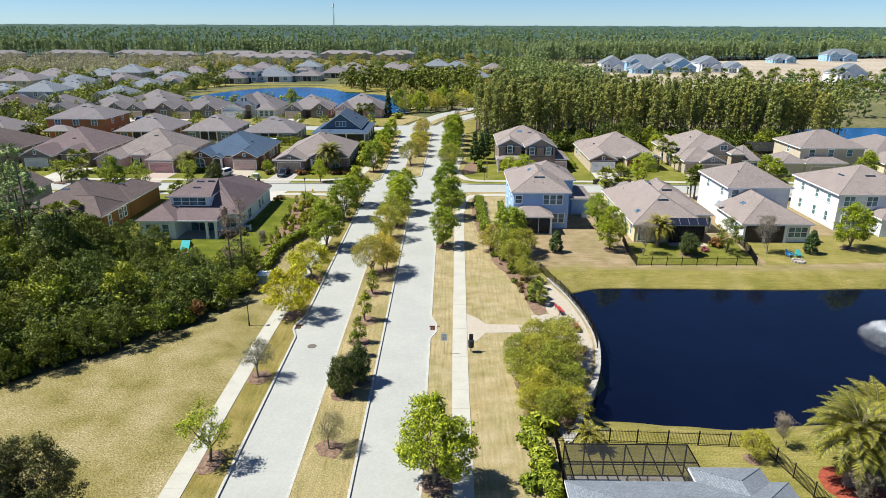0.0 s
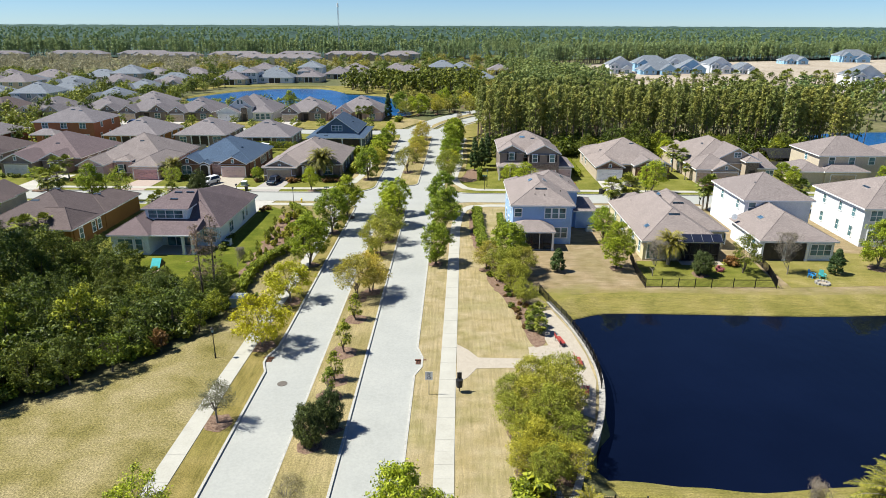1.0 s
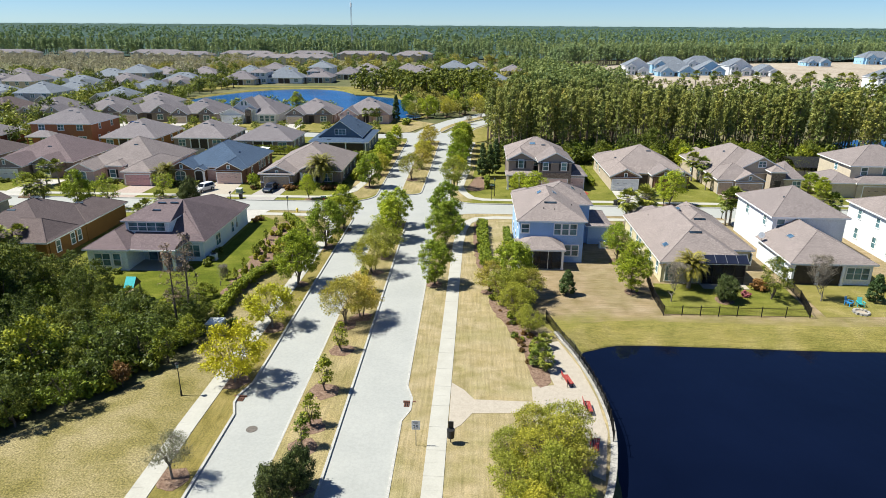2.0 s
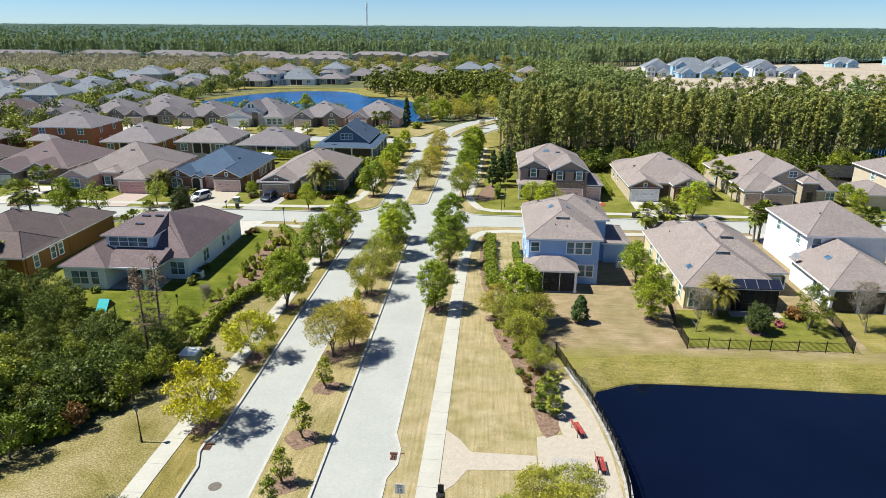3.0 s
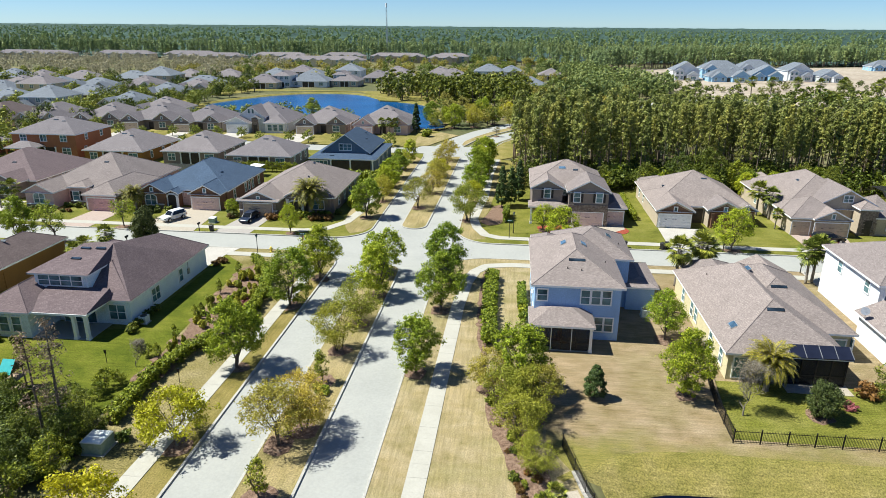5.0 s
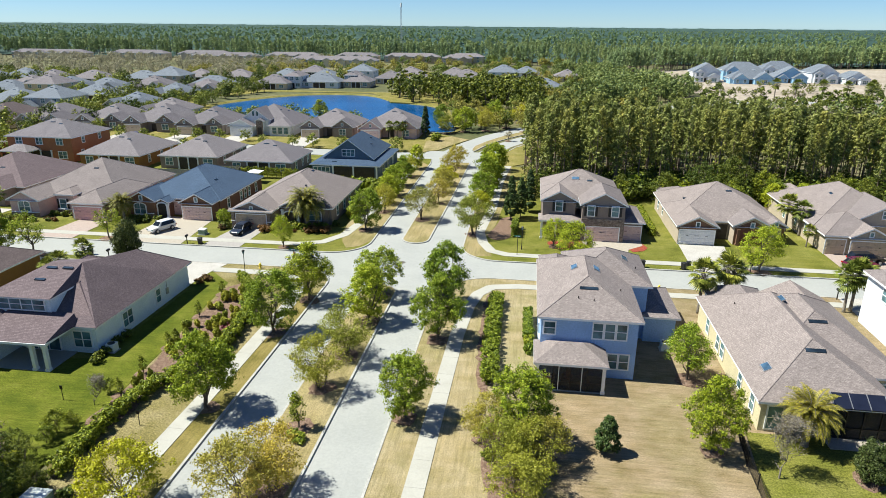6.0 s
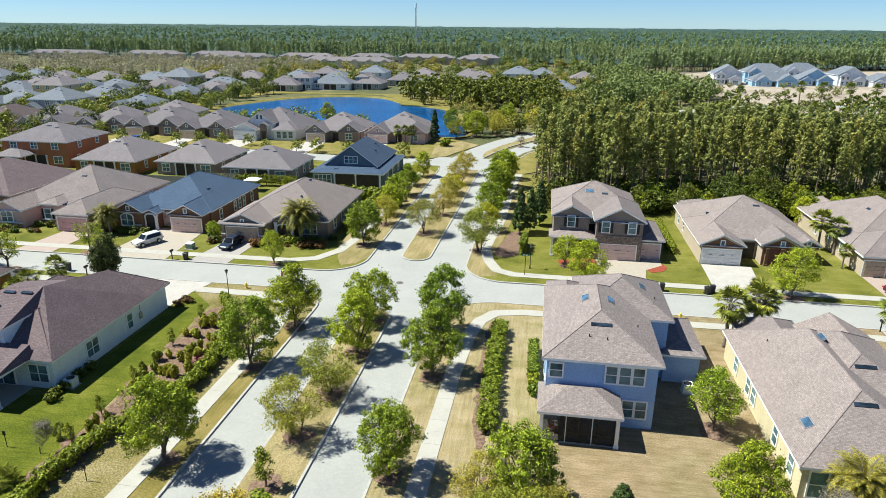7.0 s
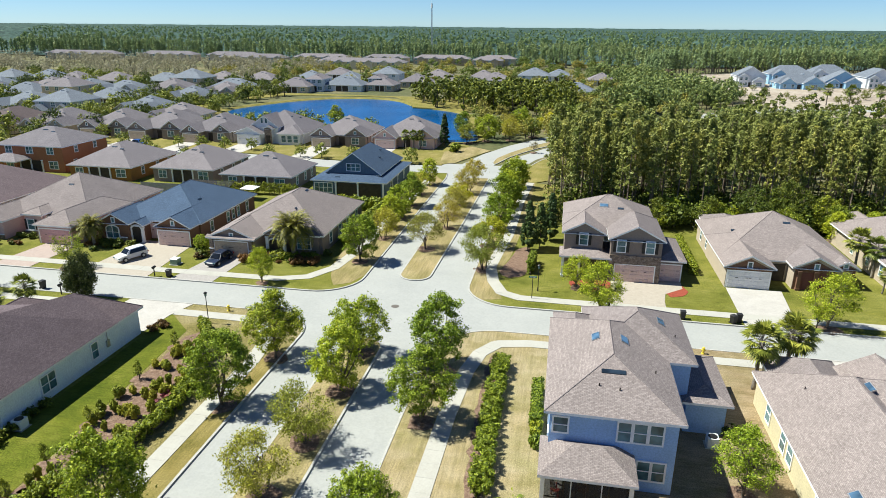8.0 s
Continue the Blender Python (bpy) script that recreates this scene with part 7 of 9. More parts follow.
# north of the junction
for x, y, s, f in ((-15.6, 140, 0.9, oak), (-15.2, 150.4, 0.85, elm), (-15.4, 156, 0.8, fresh_tree), (-15.6, 161.5, 0.9, fresh_tree), (-15.2, 169.5, 0.8, oak), (-15.6, 177.7, 0.75, elm), (-15.4, 186, 0.8, fresh_tree),
                   (-7.9, 146.7, 1.0, amber_tree), (-6.7, 157.5, 0.85, amber_tree), (-6.8, 165.0, 0.85, amber_tree), (-6.9, 172.0, 0.9, lemon_tree), (-6.9, 181, 0.95, amber_tree), (-6.8, 189, 0.9, amber_tree),
                   (1.4, 140.2, 1.1, elm), (0.9, 150, 0.95, lemon_tree), (1.4, 158.5, 0.95, fresh_tree), (1.5, 165.5, 1.0, oak), (1.6, 172.5, 1.0, fresh_tree), (1.8, 179.5, 1.0, oak), (2.0, 187, 1.0, fresh_tree)):
    f(x, y, s)
for x, y, s in ((6.6, 149.2, 1.0), (8.2, 150.8, 0.92), (9.6, 154.5, 1.0)):
    cypress(x, y, s)
# lakeside bend
for x, y, s, f in ((-15, 236, 1.0, elm), (-10, 240, 1.1, fresh_tree), (-4, 243, 1.1, elm), (2, 250, 1.1, elm), (7.5, 243, 1.0, amber_tree), (12, 256, 1.1, lemon_tree), (14, 243, 0.9, amber_tree), (3.5, 226, 0.7, sparse_tree), (20, 268, 1.2, elm), (6, 262, 1.2, lemon_tree), (-6, 254, 1.1, amber_tree), (15, 228, 1.0, amber_tree), (-2.5, 262, 1.2, fresh_tree), (28, 275, 1.2, elm)):
    f(x, y, s)
cypress(-20.4, 229.8, 1.15, text="broad dark evergreen beside the lakeside house")
oak(-60.5, 258.0, 0.85)
for x, y, s, f in ((-17.8, 246.5, 0.95, oak), (-13.6, 247.5, 0.85, fresh_tree), (-5.3, 259.5, 0.95, elm), (8.9, 256.6, 0.95, elm), (-2.0, 268.0, 1.0, lemon_tree)):
    f(x, y, s)
for x in (-29.6, -27.6, -25.8):
    fan(x, 224.2, 0.85)
green_bush(-16.4, 222.6, 2.2)
# around the blue house and along the pond
oak(9.2, 88.4, 0.9)
amber_tree(6.7, 88.4, 0.72)
elm(8.0, 84.8, 0.78)
elm(10.4, 84.2, 0.85)
elm(9.2, 80.6, 0.75)
amber_tree(11.2, 86.4, 0.72)
elm(10.6, 77.4, 0.6)
holly(15.9, 88.2, 0.95)
oak(23.9, 89.4, 0.72, 0.85)
airy(24.3, 100.1, 0.85)
bush(25.2, 107.0, 1.2)
bush(25.6, 103.4, 1.0)
palm(31.2, 91.2, 0.82, 0.85)
bare(27.9, 86.9, 0.85)
magnolia(34.2, 87.4, 0.85, text="dark evergreen tree inside the garden fence")
thicket(40.0, 88.2, 0.78, text="dark rounded tree with a shaded trunk")
bare(45.6, 88.0, 1.0)
holly(51.9, 88.2, 1.0)
oak(58.6, 90.4, 0.9)
rust_bush(39.6, 91.2, 1.5)
red_bush(37.2, 88.9, 0.9)
fan(28.8, 115.4, 1.12)
fan(31.9, 117.6, 1.14)
fan(32.9, 118.4, 0.98)
fan(45.4, 118.2, 1.0)
fan(46.3, 118.7, 1.1)
fan(60.4, 118.5, 1.0)
fan(61.6, 118.2, 1.0)
fan(49.9, 149.6, 1.05)
fan(51.2, 147.6, 0.95)
fan(50.2, 142.0, 0.6)
airy(15.9, 129.8, 0.95, 0.92)
airy(13.4, 136.4, 0.72, 0.66)
airy(40.0, 130.3, 1.02)
oak(69.6, 141.2, 0.55)
oak(70.6, 138.2, 0.5)
oak(87.5, 135.0, 0.8)
oak(59.8, 158.5, 0.5)
for x, y, s in ((40.5, 165.5, 1.15), (46.0, 167.0, 1.25), (51.5, 166.5, 1.1), (35.0, 166.0, 0.9), (66.0, 166.5, 0.95)):
    (thicket if s > 1.12 else yellowish)(x, y, s, text="leafy green tree in front of the pine wood")
# front gardens of the north row
palm(-25.0, 139.6, 1.2)
for x, y, q in ((-31.2, 136.6, 1.25), (-30.2, 136.9, 1.1), (-24.2, 137.0, 1.0), (-22.9, 137.4, 1.15), (-21.6, 137.2, 0.9), (-39.6, 140.6, 1.2)):
    rust_bush(x, y, q)
for x, y, q in ((-29.0, 138.2, 0.9), (-27.6, 138.6, 1.0), (-26.2, 138.9, 1.1), (-24.9, 139.4, 1.0), (-23.4, 139.6, 1.0), (-22.0, 139.4, 0.9), (-28.4, 137.2, 0.7), (-26.8, 137.6, 0.7)):
    green_bush(x, y, q)
for x, y, q in ((-54.6, 139.6, 0.9), (-53.4, 139.7, 0.85), (-52.2, 139.7, 0.9), (-52.9, 138.2, 0.9), (-54.0, 136.6, 0.8), (-51.6, 138.4, 0.8), (-73.6, 137.4, 0.7), (-72.2, 137.4, 0.75), (-70.8, 137.4, 0.7), (-68.0, 139.8, 0.7), (-66.8, 139.8, 0.65)):
    bush(x, y, q)
palm(-55.2, 138.4, 0.66, 0.85)
magnolia(-43.7, 121.4, 1.05, 1.5, text="dark green tree by the street")
airy(-25.4, 130.1, 0.6, 0.72)
young_tree(-52.4, 130.1, 1.0)
young_tree(-58.0, 121.4, 1.25)
young_tree(-77.7, 128.9, 1.05)
fan(-67.2, 118.4, 1.2)
fan(-69.6, 118.8, 1.1)
fresh_tree(-38.4, 139.0, 0.45)
for x, y, s in ((-63.2, 121.3, 0.9), (-97.0, 134, 0.8)):
    oak(x, y, s)
fan(-77.6, 138.8, 0.85)
fan(-79.4, 137.6, 0.85)
fan(-46.4, 116.4, 0.82)
fan(-46.7, 112.4, 0.76)
fan(-47.6, 111.2, 0.68)
fan(-57.8, 94.6, 0.9)
fan(-56.6, 96.6, 0.85)
fan(-59.6, 95.2, 0.8)
fan(-67.8, 94.2, 0.8)
fan(-69.4, 96.2, 0.75)
for x, y in ((-29.0, 140.2), (-27.4, 139.6), (-22.6, 139.8), (-20.8, 141.2), (-29.8, 138.6), (-38.4, 138.2), (-37.6, 137.2), (-50.2, 139.6), (-52.2, 139.4), (-54.2, 139.2), (-64.6, 139.4), (-66.6, 139.6), (-68.6, 139.8), (-72.0, 137.2)):
    bush(x, y, 0.9 + 0.3 * random.random())
for x, y in ((-28.2, 138.6), (-24.2, 138.6), (-21.6, 138.6), (-37.9, 136.8)):
    rust_bush(x, y, 1.0)
for x0, x1, y in ((-29.6, -21.6, 137.6), (-75.4, -65.0, 136.6), (-56.0, -51.6, 138.9), (-94, -81, 139.4)):
    for k in range(int((x1 - x0) / 0.9)):
        (rust_bush if random.random() < 0.3 else green_bush if random.random() < 0.5 else bush)(x0 + 0.9 * k + random.uniform(-0.3, 0.3), y + random.uniform(-0.7, 0.7), 0.5 + 0.45 * random.random())
slim_palm(-57.0, 139.2, 1.0)
# hedge row behind the corner house
for k in range(22):
    green_bush(-37.5 + k * 1.0, 165.0 + 0.5 * random.random(), 1.6, 2.4)
for k in range(18):
    green_bush(-19.8 + 0.6 * random.random(), 146 + k * 1.3, 1.4, 2.0)
for k in range(16):
    yellowish(-54.0 + k * 1.05, 171.4 + 0.6 * random.random(), 0.42)

for k in range(6):
    green_bush(9.9, 103.0 + 1.0 * k, 0.75, 1.2)


# clipped hedge by the blue house
def hedge(path, width, height, leaf_mat, label, seed):
    rng = np.random.default_rng(seed)
    cs = []
    for a, b in zip(path, path[1:]):
        a, b = np.array(a, float), np.array(b, float)
        n = int(np.linalg.norm(b - a) / 0.2)
        for i in range(n):
            p = a + (b - a) * i / n
            for _ in range(6):
                cs.append((p[0] + rng.uniform(-width, width) * 0.43, p[1] + rng.uniform(-0.15, 0.15), 0.1 + (height - 0.3) * min(1.0, 1.25 * rng.random() ** 0.8)))
    v = leaf_cloud(rng, cs, np.full(len(cs), 0.27), 40, 0.10)
    core = Shape().ribbon(path, width * 0.1, -0.05, height * 0.15)
    x, y = path[0]
    e = thing("hedge", (x, y, 0), label, "hedge")
    child("core", core, BARK, e, "dark inner twigs")
    o = new("foliage", leaf_mesh("foliage", v - np.array([x, y, 0.0]), leaf_mat))
    o.parent = e


hedge([(6.1, 115.6), (6.1, 108), (6.2, 101), (6.5, 96.4)], 1.75, 1.35, LEAF["clipped"], "long clipped green hedge beside the lawn", 70)
hedge([(-25.9, 117.2), (-23.9, 114.6), (-22.0, 111.4), (-20.6, 106.6), (-20.0, 100.0), (-21.2, 95.0), (-22.8, 91.0), (-23.6, 86.5), (-23.2, 79.5)], 1.35, 1.3, LEAF["clipped"], "curving low green hedge along the planting bed", 71)
hedge([(9.75, 111.4), (9.75, 105.2)], 0.8, 1.3, LEAF["clipped"], "short clipped hedge against the blue house", 75)
hedge([(7.6, 144.6), (7.4, 139.6)], 0.9, 1.9, LEAF["hedge"], "narrow upright hedge by the sidewalk", 72)
hedge([(28.5, 144), (28.6, 158)], 1.0, 1.3, LEAF["hedge"], "informal green hedge between gardens", 73)
hedge([(7.0, 45.6), (7.6, 40.5), (8.0, 36)], 1.2, 1.3, LEAF["clipped"], "yellow-green hedge by the pool fence", 74)
rng = np.random.default_rng(77)
BED = [(-26.0, 114), (-25.9, 104), (-25.2, 96), (-24.7, 90.5), (-24, 90.5), (-21.8, 96.5), (-21.0, 103), (-22.2, 109), (-24.4, 114.6)]
n = 0
while n < 40:
    x, y = rng.uniform(-28, -20), rng.uniform(90, 116)
    if inside(x, y, BED):
        bed_bush(x, y, rng.uniform(0.5, 0.95), rng.uniform(0.8, 1.3))
        n += 1
for x, y in ((-26.2, 112.4), (-26.0, 106.2), (-25.5, 99.0), (-25.2, 94.0), (-25.0, 90.2)):
    sapling(x, y, 0.55)
red_bush(-21.4, 102.4, 0.9)
red_bush(-21.8, 104.0, 0.8)
for x, y in ((-31.0, 96.2), (-30.9, 97.2), (-30.8, 98.2), (-31.0, 99.2), (-30.9, 100.6), (-30.6, 95.2), (-41, 91.8), (-43, 91.7)):
    bush(x, y, 0.8)
for x, y in ((-30.7, 115.2), (-29.9, 116.2), (-30.6, 116.6)):
    rust_bush(x, y, 0.8)
# shrubs by the pond wall
for x, y, s in ((10.8, 56.0, 1.15), (11.6, 58.2, 1.05), (9.8, 52.6, 1.1), (10.6, 50.0, 1.0), (8.9, 54.8, 0.95), (7.6, 52.4, 1.0), (7.4, 55.6, 0.85), (8.0, 49.4, 0.95), (11.9, 54.2, 0.9), (9.4, 58.4, 0.9), (9.0, 49.0, 0.9)):
    (amber_tree if x > 11.7 else elm)(x, y, s * 0.7, text="olive-yellow spreading shrub tree by the pond")
for x, y, s in ((9.0, 46.4, 0.6), (10.8, 47.0, 0.55), (7.6, 47.6, 0.5), (8.2, 50.4, 0.6)):
    elm(x, y, s)
for x, y, s in ((7.2, 43.4, 1.5), (7.6, 41.0, 1.5), (8.2, 45.4, 1.6), (6.6, 38.6, 1.2)):
    green_bush(x, y, s)
for x, y, s in ((11.2, 71.6, 0.42), (11.0, 73.2, 0.38), (11.8, 74.4, 0.36), (11.4, 70.0, 0.4), (10.6, 70.8, 0.34)):
    fan(x, y, s * 1.25, s * 1.25, -0.75 - 0.6 * s, text="low clump of fan palm fronds in bark mulch")
for k in range(20):
    t = random.random()
    (bush if k % 3 else green_bush)(7.6 + 3.4 * t + random.uniform(-1.2, 1.0), 90 - 19 * t + random.uniform(-1.5, 1.5), 0.3 + 0.5 * random.random())
for k in range(30):
    t = random.random()
    rust_bush(7.4 + 3.6 * t + random.uniform(-0.9, 1.1), 90 - 20 * t + random.uniform(-1.2, 1.2), 0.25 + 0.3 * random.random())
# near garden by the pond
palm(28.9, 39.4, 1.2)
palm(31.6, 41.8, 1.1)
slim_palm(11.4, 43.2, 0.55)
elm(23.4, 42.0, 0.44)
bare(26.6, 43.6, 0.5)
bare(28.0, 37.0, 0.55)
juniper(-24.9, 33.6, 1.28)
juniper(-27.4, 32.8, 1.1)

# woodland west of the field
WOODLAND = [(-40, 50.5), (-34.5, 56.5), (-28.6, 62), (-24.4, 68.5), (-23.4, 73), (-24.4, 76.6), (-26.4, 79.6), (-30, 81.6), (-34, 82.0), (-38, 84.2), (-43, 87.5), (-56, 91), (-66, 93), (-110, 92), (-125, 60), (-110, 10), (-62, 20), (-48, 40)]
rng = np.random.default_rng(80)
spots, n = [], 0
while len(spots) < 160 and n < 30000:
    n += 1
    x, y = rng.uniform(-112, -23), rng.uniform(12, 92)
    if inside(x, y, WOODLAND) and all(math.hypot(x - a, y - b) > 2.6 for a, b in spots) and x > -0.74 * y - 8:
        spots.append((x, y))
for x, y in spots:
    near = edge_distance(x, y, WOODLAND) < 4 and x > -60
    k = rng.random()
    s = rng.uniform(0.5, 0.85) if near else rng.uniform(0.62, 1.3)
    if y > 70 and x > -37:
        s = rng.uniform(0.42, 0.62) if y < 79 else rng.uniform(0.34, 0.46)
    elif y > 66 and x > -46:
        s = rng.uniform(0.55, 0.78)
    (rusty if k < 0.015 else yellowish if k < 0.2 else thicket)(x, y, s * (0.7 if k < 0.015 else 1.0))
for x, y, s in ((-50.5, 77, 1.3), (-53.5, 78.5, 1.2), (-56, 83, 1.25), (-59, 86, 1.1), (-52, 62, 0.85), (-55, 70, 0.95), (-60, 66, 0.9), (-48, 74, 0.7), (-63, 76, 0.95), (-70, 80, 1.0), (-58, 84, 0.8), (-66, 60, 0.9), (-73, 70, 1.0), (-62, 88, 0.85), (-68, 87, 0.95), (-57, 78, 0.85), (-51, 67, 0.8), (-75, 84, 1.05)):
    tall_pine(x, y, s)
for x, y, s in ((-25.5, 79.5, 0.46), (-23.4, 77.8, 0.4), (-27.2, 81.0, 0.42), (-24.2, 75.8, 0.5)):
    thicket(x, y, s)
for x, y, s in ((-26.6, 83.2, 0.3), (-26.8, 84.6, 0.38), (-26.0, 85.5, 0.28), (-26.2, 90.6, 0.26)):
    yellowish(x, y, s)
bare(-26.3, 88.6, 0.5)
dead_pine(-25.0, 76.5, 1.06)
dead_pine(-26.2, 76.2, 0.97)
for k in range(60):
    t = rng.random()
    i = int(t * 11)
    a, b = WOODLAND[i], WOODLAND[i + 1]
    f = t * 11 - i
    (bush if k % 3 else green_bush)(a[0] + (b[0] - a[0]) * f - 0.8 + rng.uniform(-1, 0.6), a[1] + (b[1] - a[1]) * f + rng.uniform(-0.4, 1.2), rng.uniform(0.9, 1.7))

# pine wood east of the boulevard: the front rows one by one, the rest as one mass
PINES = [(9, 166), (14, 165), (30, 168), (48, 170), (66, 171), (88, 166), (99, 166), (97, 186), (78, 194), (64, 200), (58, 213), (40, 209), (26, 206), (12, 208), (8, 194)]
rng = np.random.default_rng(81)
front, back, n = [], [], 0
while len(front) + len(back) < 500 and n < 60000:
    n += 1
    x, y = rng.uniform(7, 101), rng.uniform(164, 214)
    if inside(x, y, PINES):
        (front if len(front) < 170 and y < 184 else back).append((x, y))
for _ in range(60):
    back.append((rng.uniform(70, 104), rng.uniform(168, 200)))
for x, y in front:
    pine_tree(x, y, rng.uniform(0.78, 1.08))


def merged(name, kinds, places, label, category, mat_trunk, mat_leaf):
    """Many plants of a kind as one mass."""
    e = thing(name, (0, 0, 0), label, category)
    e["kind"] = "stuff"
    leaves, tv, tf, off = [], [], [], 0
    data = []
    for a, b in kinds:
        va = np.empty(len(a.vertices) * 3)
        a.vertices.foreach_get("co", va)
        fa = [tuple(p.vertices) for p in a.polygons]
        vb = np.empty(len(b.vertices) * 3)
        b.vertices.foreach_get("co", vb)
        data.append((va.reshape(-1, 3), fa, vb.reshape(-1, 3)))
    r = np.random.default_rng(len(places))
    for k, (x, y, s) in enumerate(places):
        va, fa, vb = data[k % len(data)]
        an = r.uniform(0, 6.28)
        m = np.array([[math.cos(an), -math.sin(an), 0], [math.sin(an), math.cos(an), 0], [0, 0, 1]]) * s
        leaves.append(vb @ m.T + np.array([x, y, -0.1]))
        tv.append(va @ m.T + np.array([x, y, -0.1]))
        tf += [tuple(i + off for i in f) for f in fa]
        off += len(va)
    me = bpy.data.meshes.new("trunks")
    me.from_pydata(np.concatenate(tv).tolist(), [], tf)
    me.materials.append(mat_trunk)
    for part_name, mesh in (("trunks", me), ("crowns", leaf_mesh("crowns", np.concatenate(leaves), mat_leaf))):
        o = new(part_name, mesh)
        o.parent = e
        o["kind"] = "stuff"
    return e


def light_pine(seed, H=15.0, clumps=36, per=19, size=0.19, R=1.25, leaf="needle", trunk=0.13, low=0.36):
    rng = np.random.default_rng(seed)
    t = Shape().tube([(0, 0, 0), (0.1, 0, H * 0.95)], [trunk, trunk * 0.25], 4, False)
    cs = []
    for _ in range(clumps):
        q = rng.random() ** 0.8
        rr, a = R * (1 - 0.7 * q) * rng.random() ** 0.5, rng.uniform(0, 6.28)
        cs.append((rr * math.cos(a), rr * math.sin(a), H * (low + (1 - low) * q)))
    v = leaf_cloud(rng, cs, rng.uniform(0.3, 0.6, clumps) * max(1.0, size / 0.3), per, size, 0.3, 2.2)
    return t.mesh("t", PINE_BARK), leaf_mesh("c", v, LEAF[leaf])


def light_round(seed, H=8.0, R=3.0, clumps=30, per=12, size=0.6, mat="far"):
    rng = np.random.default_rng(seed)
    t = Shape().tube([(0, 0, 0), (0.1, 0, H * 0.6)], [0.2, 0.08], 4, False)
    cs = []
    for _ in range(clumps):
        q = rng.normal(size=3)
        q = q / np.linalg.norm(q) * rng.random() ** 0.35
        cs.append((q[0] * R, q[1] * R, H * 0.53 + q[2] * H * 0.42))
    v = leaf_cloud(rng, cs, rng.uniform(0.6, 1.0, clumps), per, size, 0.35, 1.3)
    return t.mesh("t", BARK), leaf_mesh("c", v, LEAF[mat])


merged("pine_wood", [light_pine(s) for s in (90, 91, 92, 93)], [(x, y, rng.uniform(0.8, 1.1)) for x, y in back], "dense tall pine wood behind the houses", "woods", PINE_BARK, LEAF["needle"])
edge = [(rng.uniform(26, 100), rng.uniform(162.5, 168), rng.uniform(0.75, 1.15)) for _ in range(60)]
for k, (x, y, s) in enumerate(edge[:40]):
    (yellowish if k % 3 == 1 else thicket if k % 3 else fresh_tree)(x, y, s * (0.62 if k % 3 == 0 else 0.9))

UNDER = [light_round(s, 4.2, 2.3, 24, 44, 0.145, "thicket") for s in (94, 95)]
rng = np.random.default_rng(96)
under, n = [], 0
while len(under) < 220 and n < 20000:
    n += 1
    x, y = rng.uniform(-112, -24), rng.uniform(12, 91)
    if inside(x, y, WOODLAND) and edge_distance(x, y, WOODLAND) > 1.0 and x > -0.74 * y - 8:
        under.append((x, y, rng.uniform(0.7, 1.15) if y < 70 else rng.uniform(0.5, 0.75)))
PINE_UNDER = [light_round(s, 3.6, 2.2, 22, 17, 0.22, "thicket") for s in (97, 98)]
merged("undergrowth", PINE_UNDER, [(rng.uniform(9, 97), rng.uniform(164.5, 182), rng.uniform(0.7, 1.5)) for _ in range(200)], "leafy undergrowth beneath the pines", "undergrowth", BARK, LEAF["thicket"])
merged("undergrowth", UNDER, under, "dense leafy undergrowth in the woodland", "undergrowth", BARK, LEAF["thicket"])



# ---------------- distance ----------------
GARDEN = [light_round(s, 5.8, 2.7, 30, 24, 0.30, "hedge") for s in (100, 101)]
OLIVE = [light_round(s, 5.8, 2.7, 30, 22, 0.30, "olive") for s in (102, 103)]
FINEW = [light_round(s, 9.0, 3.2, 22, 19, 0.42, "far") for s in (111, 112)]
FARW = [light_round(s, 9.5, 3.4, 19, 14, 0.52, "far") for s in (104, 105)]
BROWN = [light_round(s, 7.0, 3.2, 16, 15, 0.36, "scrub") for s in (106, 107)]
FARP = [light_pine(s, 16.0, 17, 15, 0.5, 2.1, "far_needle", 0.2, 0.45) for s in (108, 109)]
rng = np.random.default_rng(110)


def scatter(n, test, lo, hi, s0, s1):
    out, tries = [], 0
    while len(out) < n and tries < n * 60:
        tries += 1
        x, y = rng.uniform(lo[0], hi[0]), rng.uniform(lo[1], hi[1])
        if test(x, y):
            out.append((x, y, rng.uniform(s0, s1)))
    return out


def dry(x, y):
    return not any(inside(x, y, p) or edge_distance(x, y, p) < 3 for p in PONDS)


# houses beyond the lake and to the west
TAKEN = []
FAR_WALLS = ["white", "tan", "sand", "skyblue", "grey", "cream"]


def far_house(x, y, w, d, wall, roof, two=False, front="s"):
    TAKEN.append((x - 2, y - 5, x + w + 2, y + d + 2))
    return plain_house(x, y, w, d, wall, roof, "distant %s house with %s roof" % ("two-storey " + wall if two else wall, dict(ash="grey", slate="blue-grey", purple="plum").get(roof, roof)), two=two, front=front, wing=0.42, door=DOOR_WHITE)


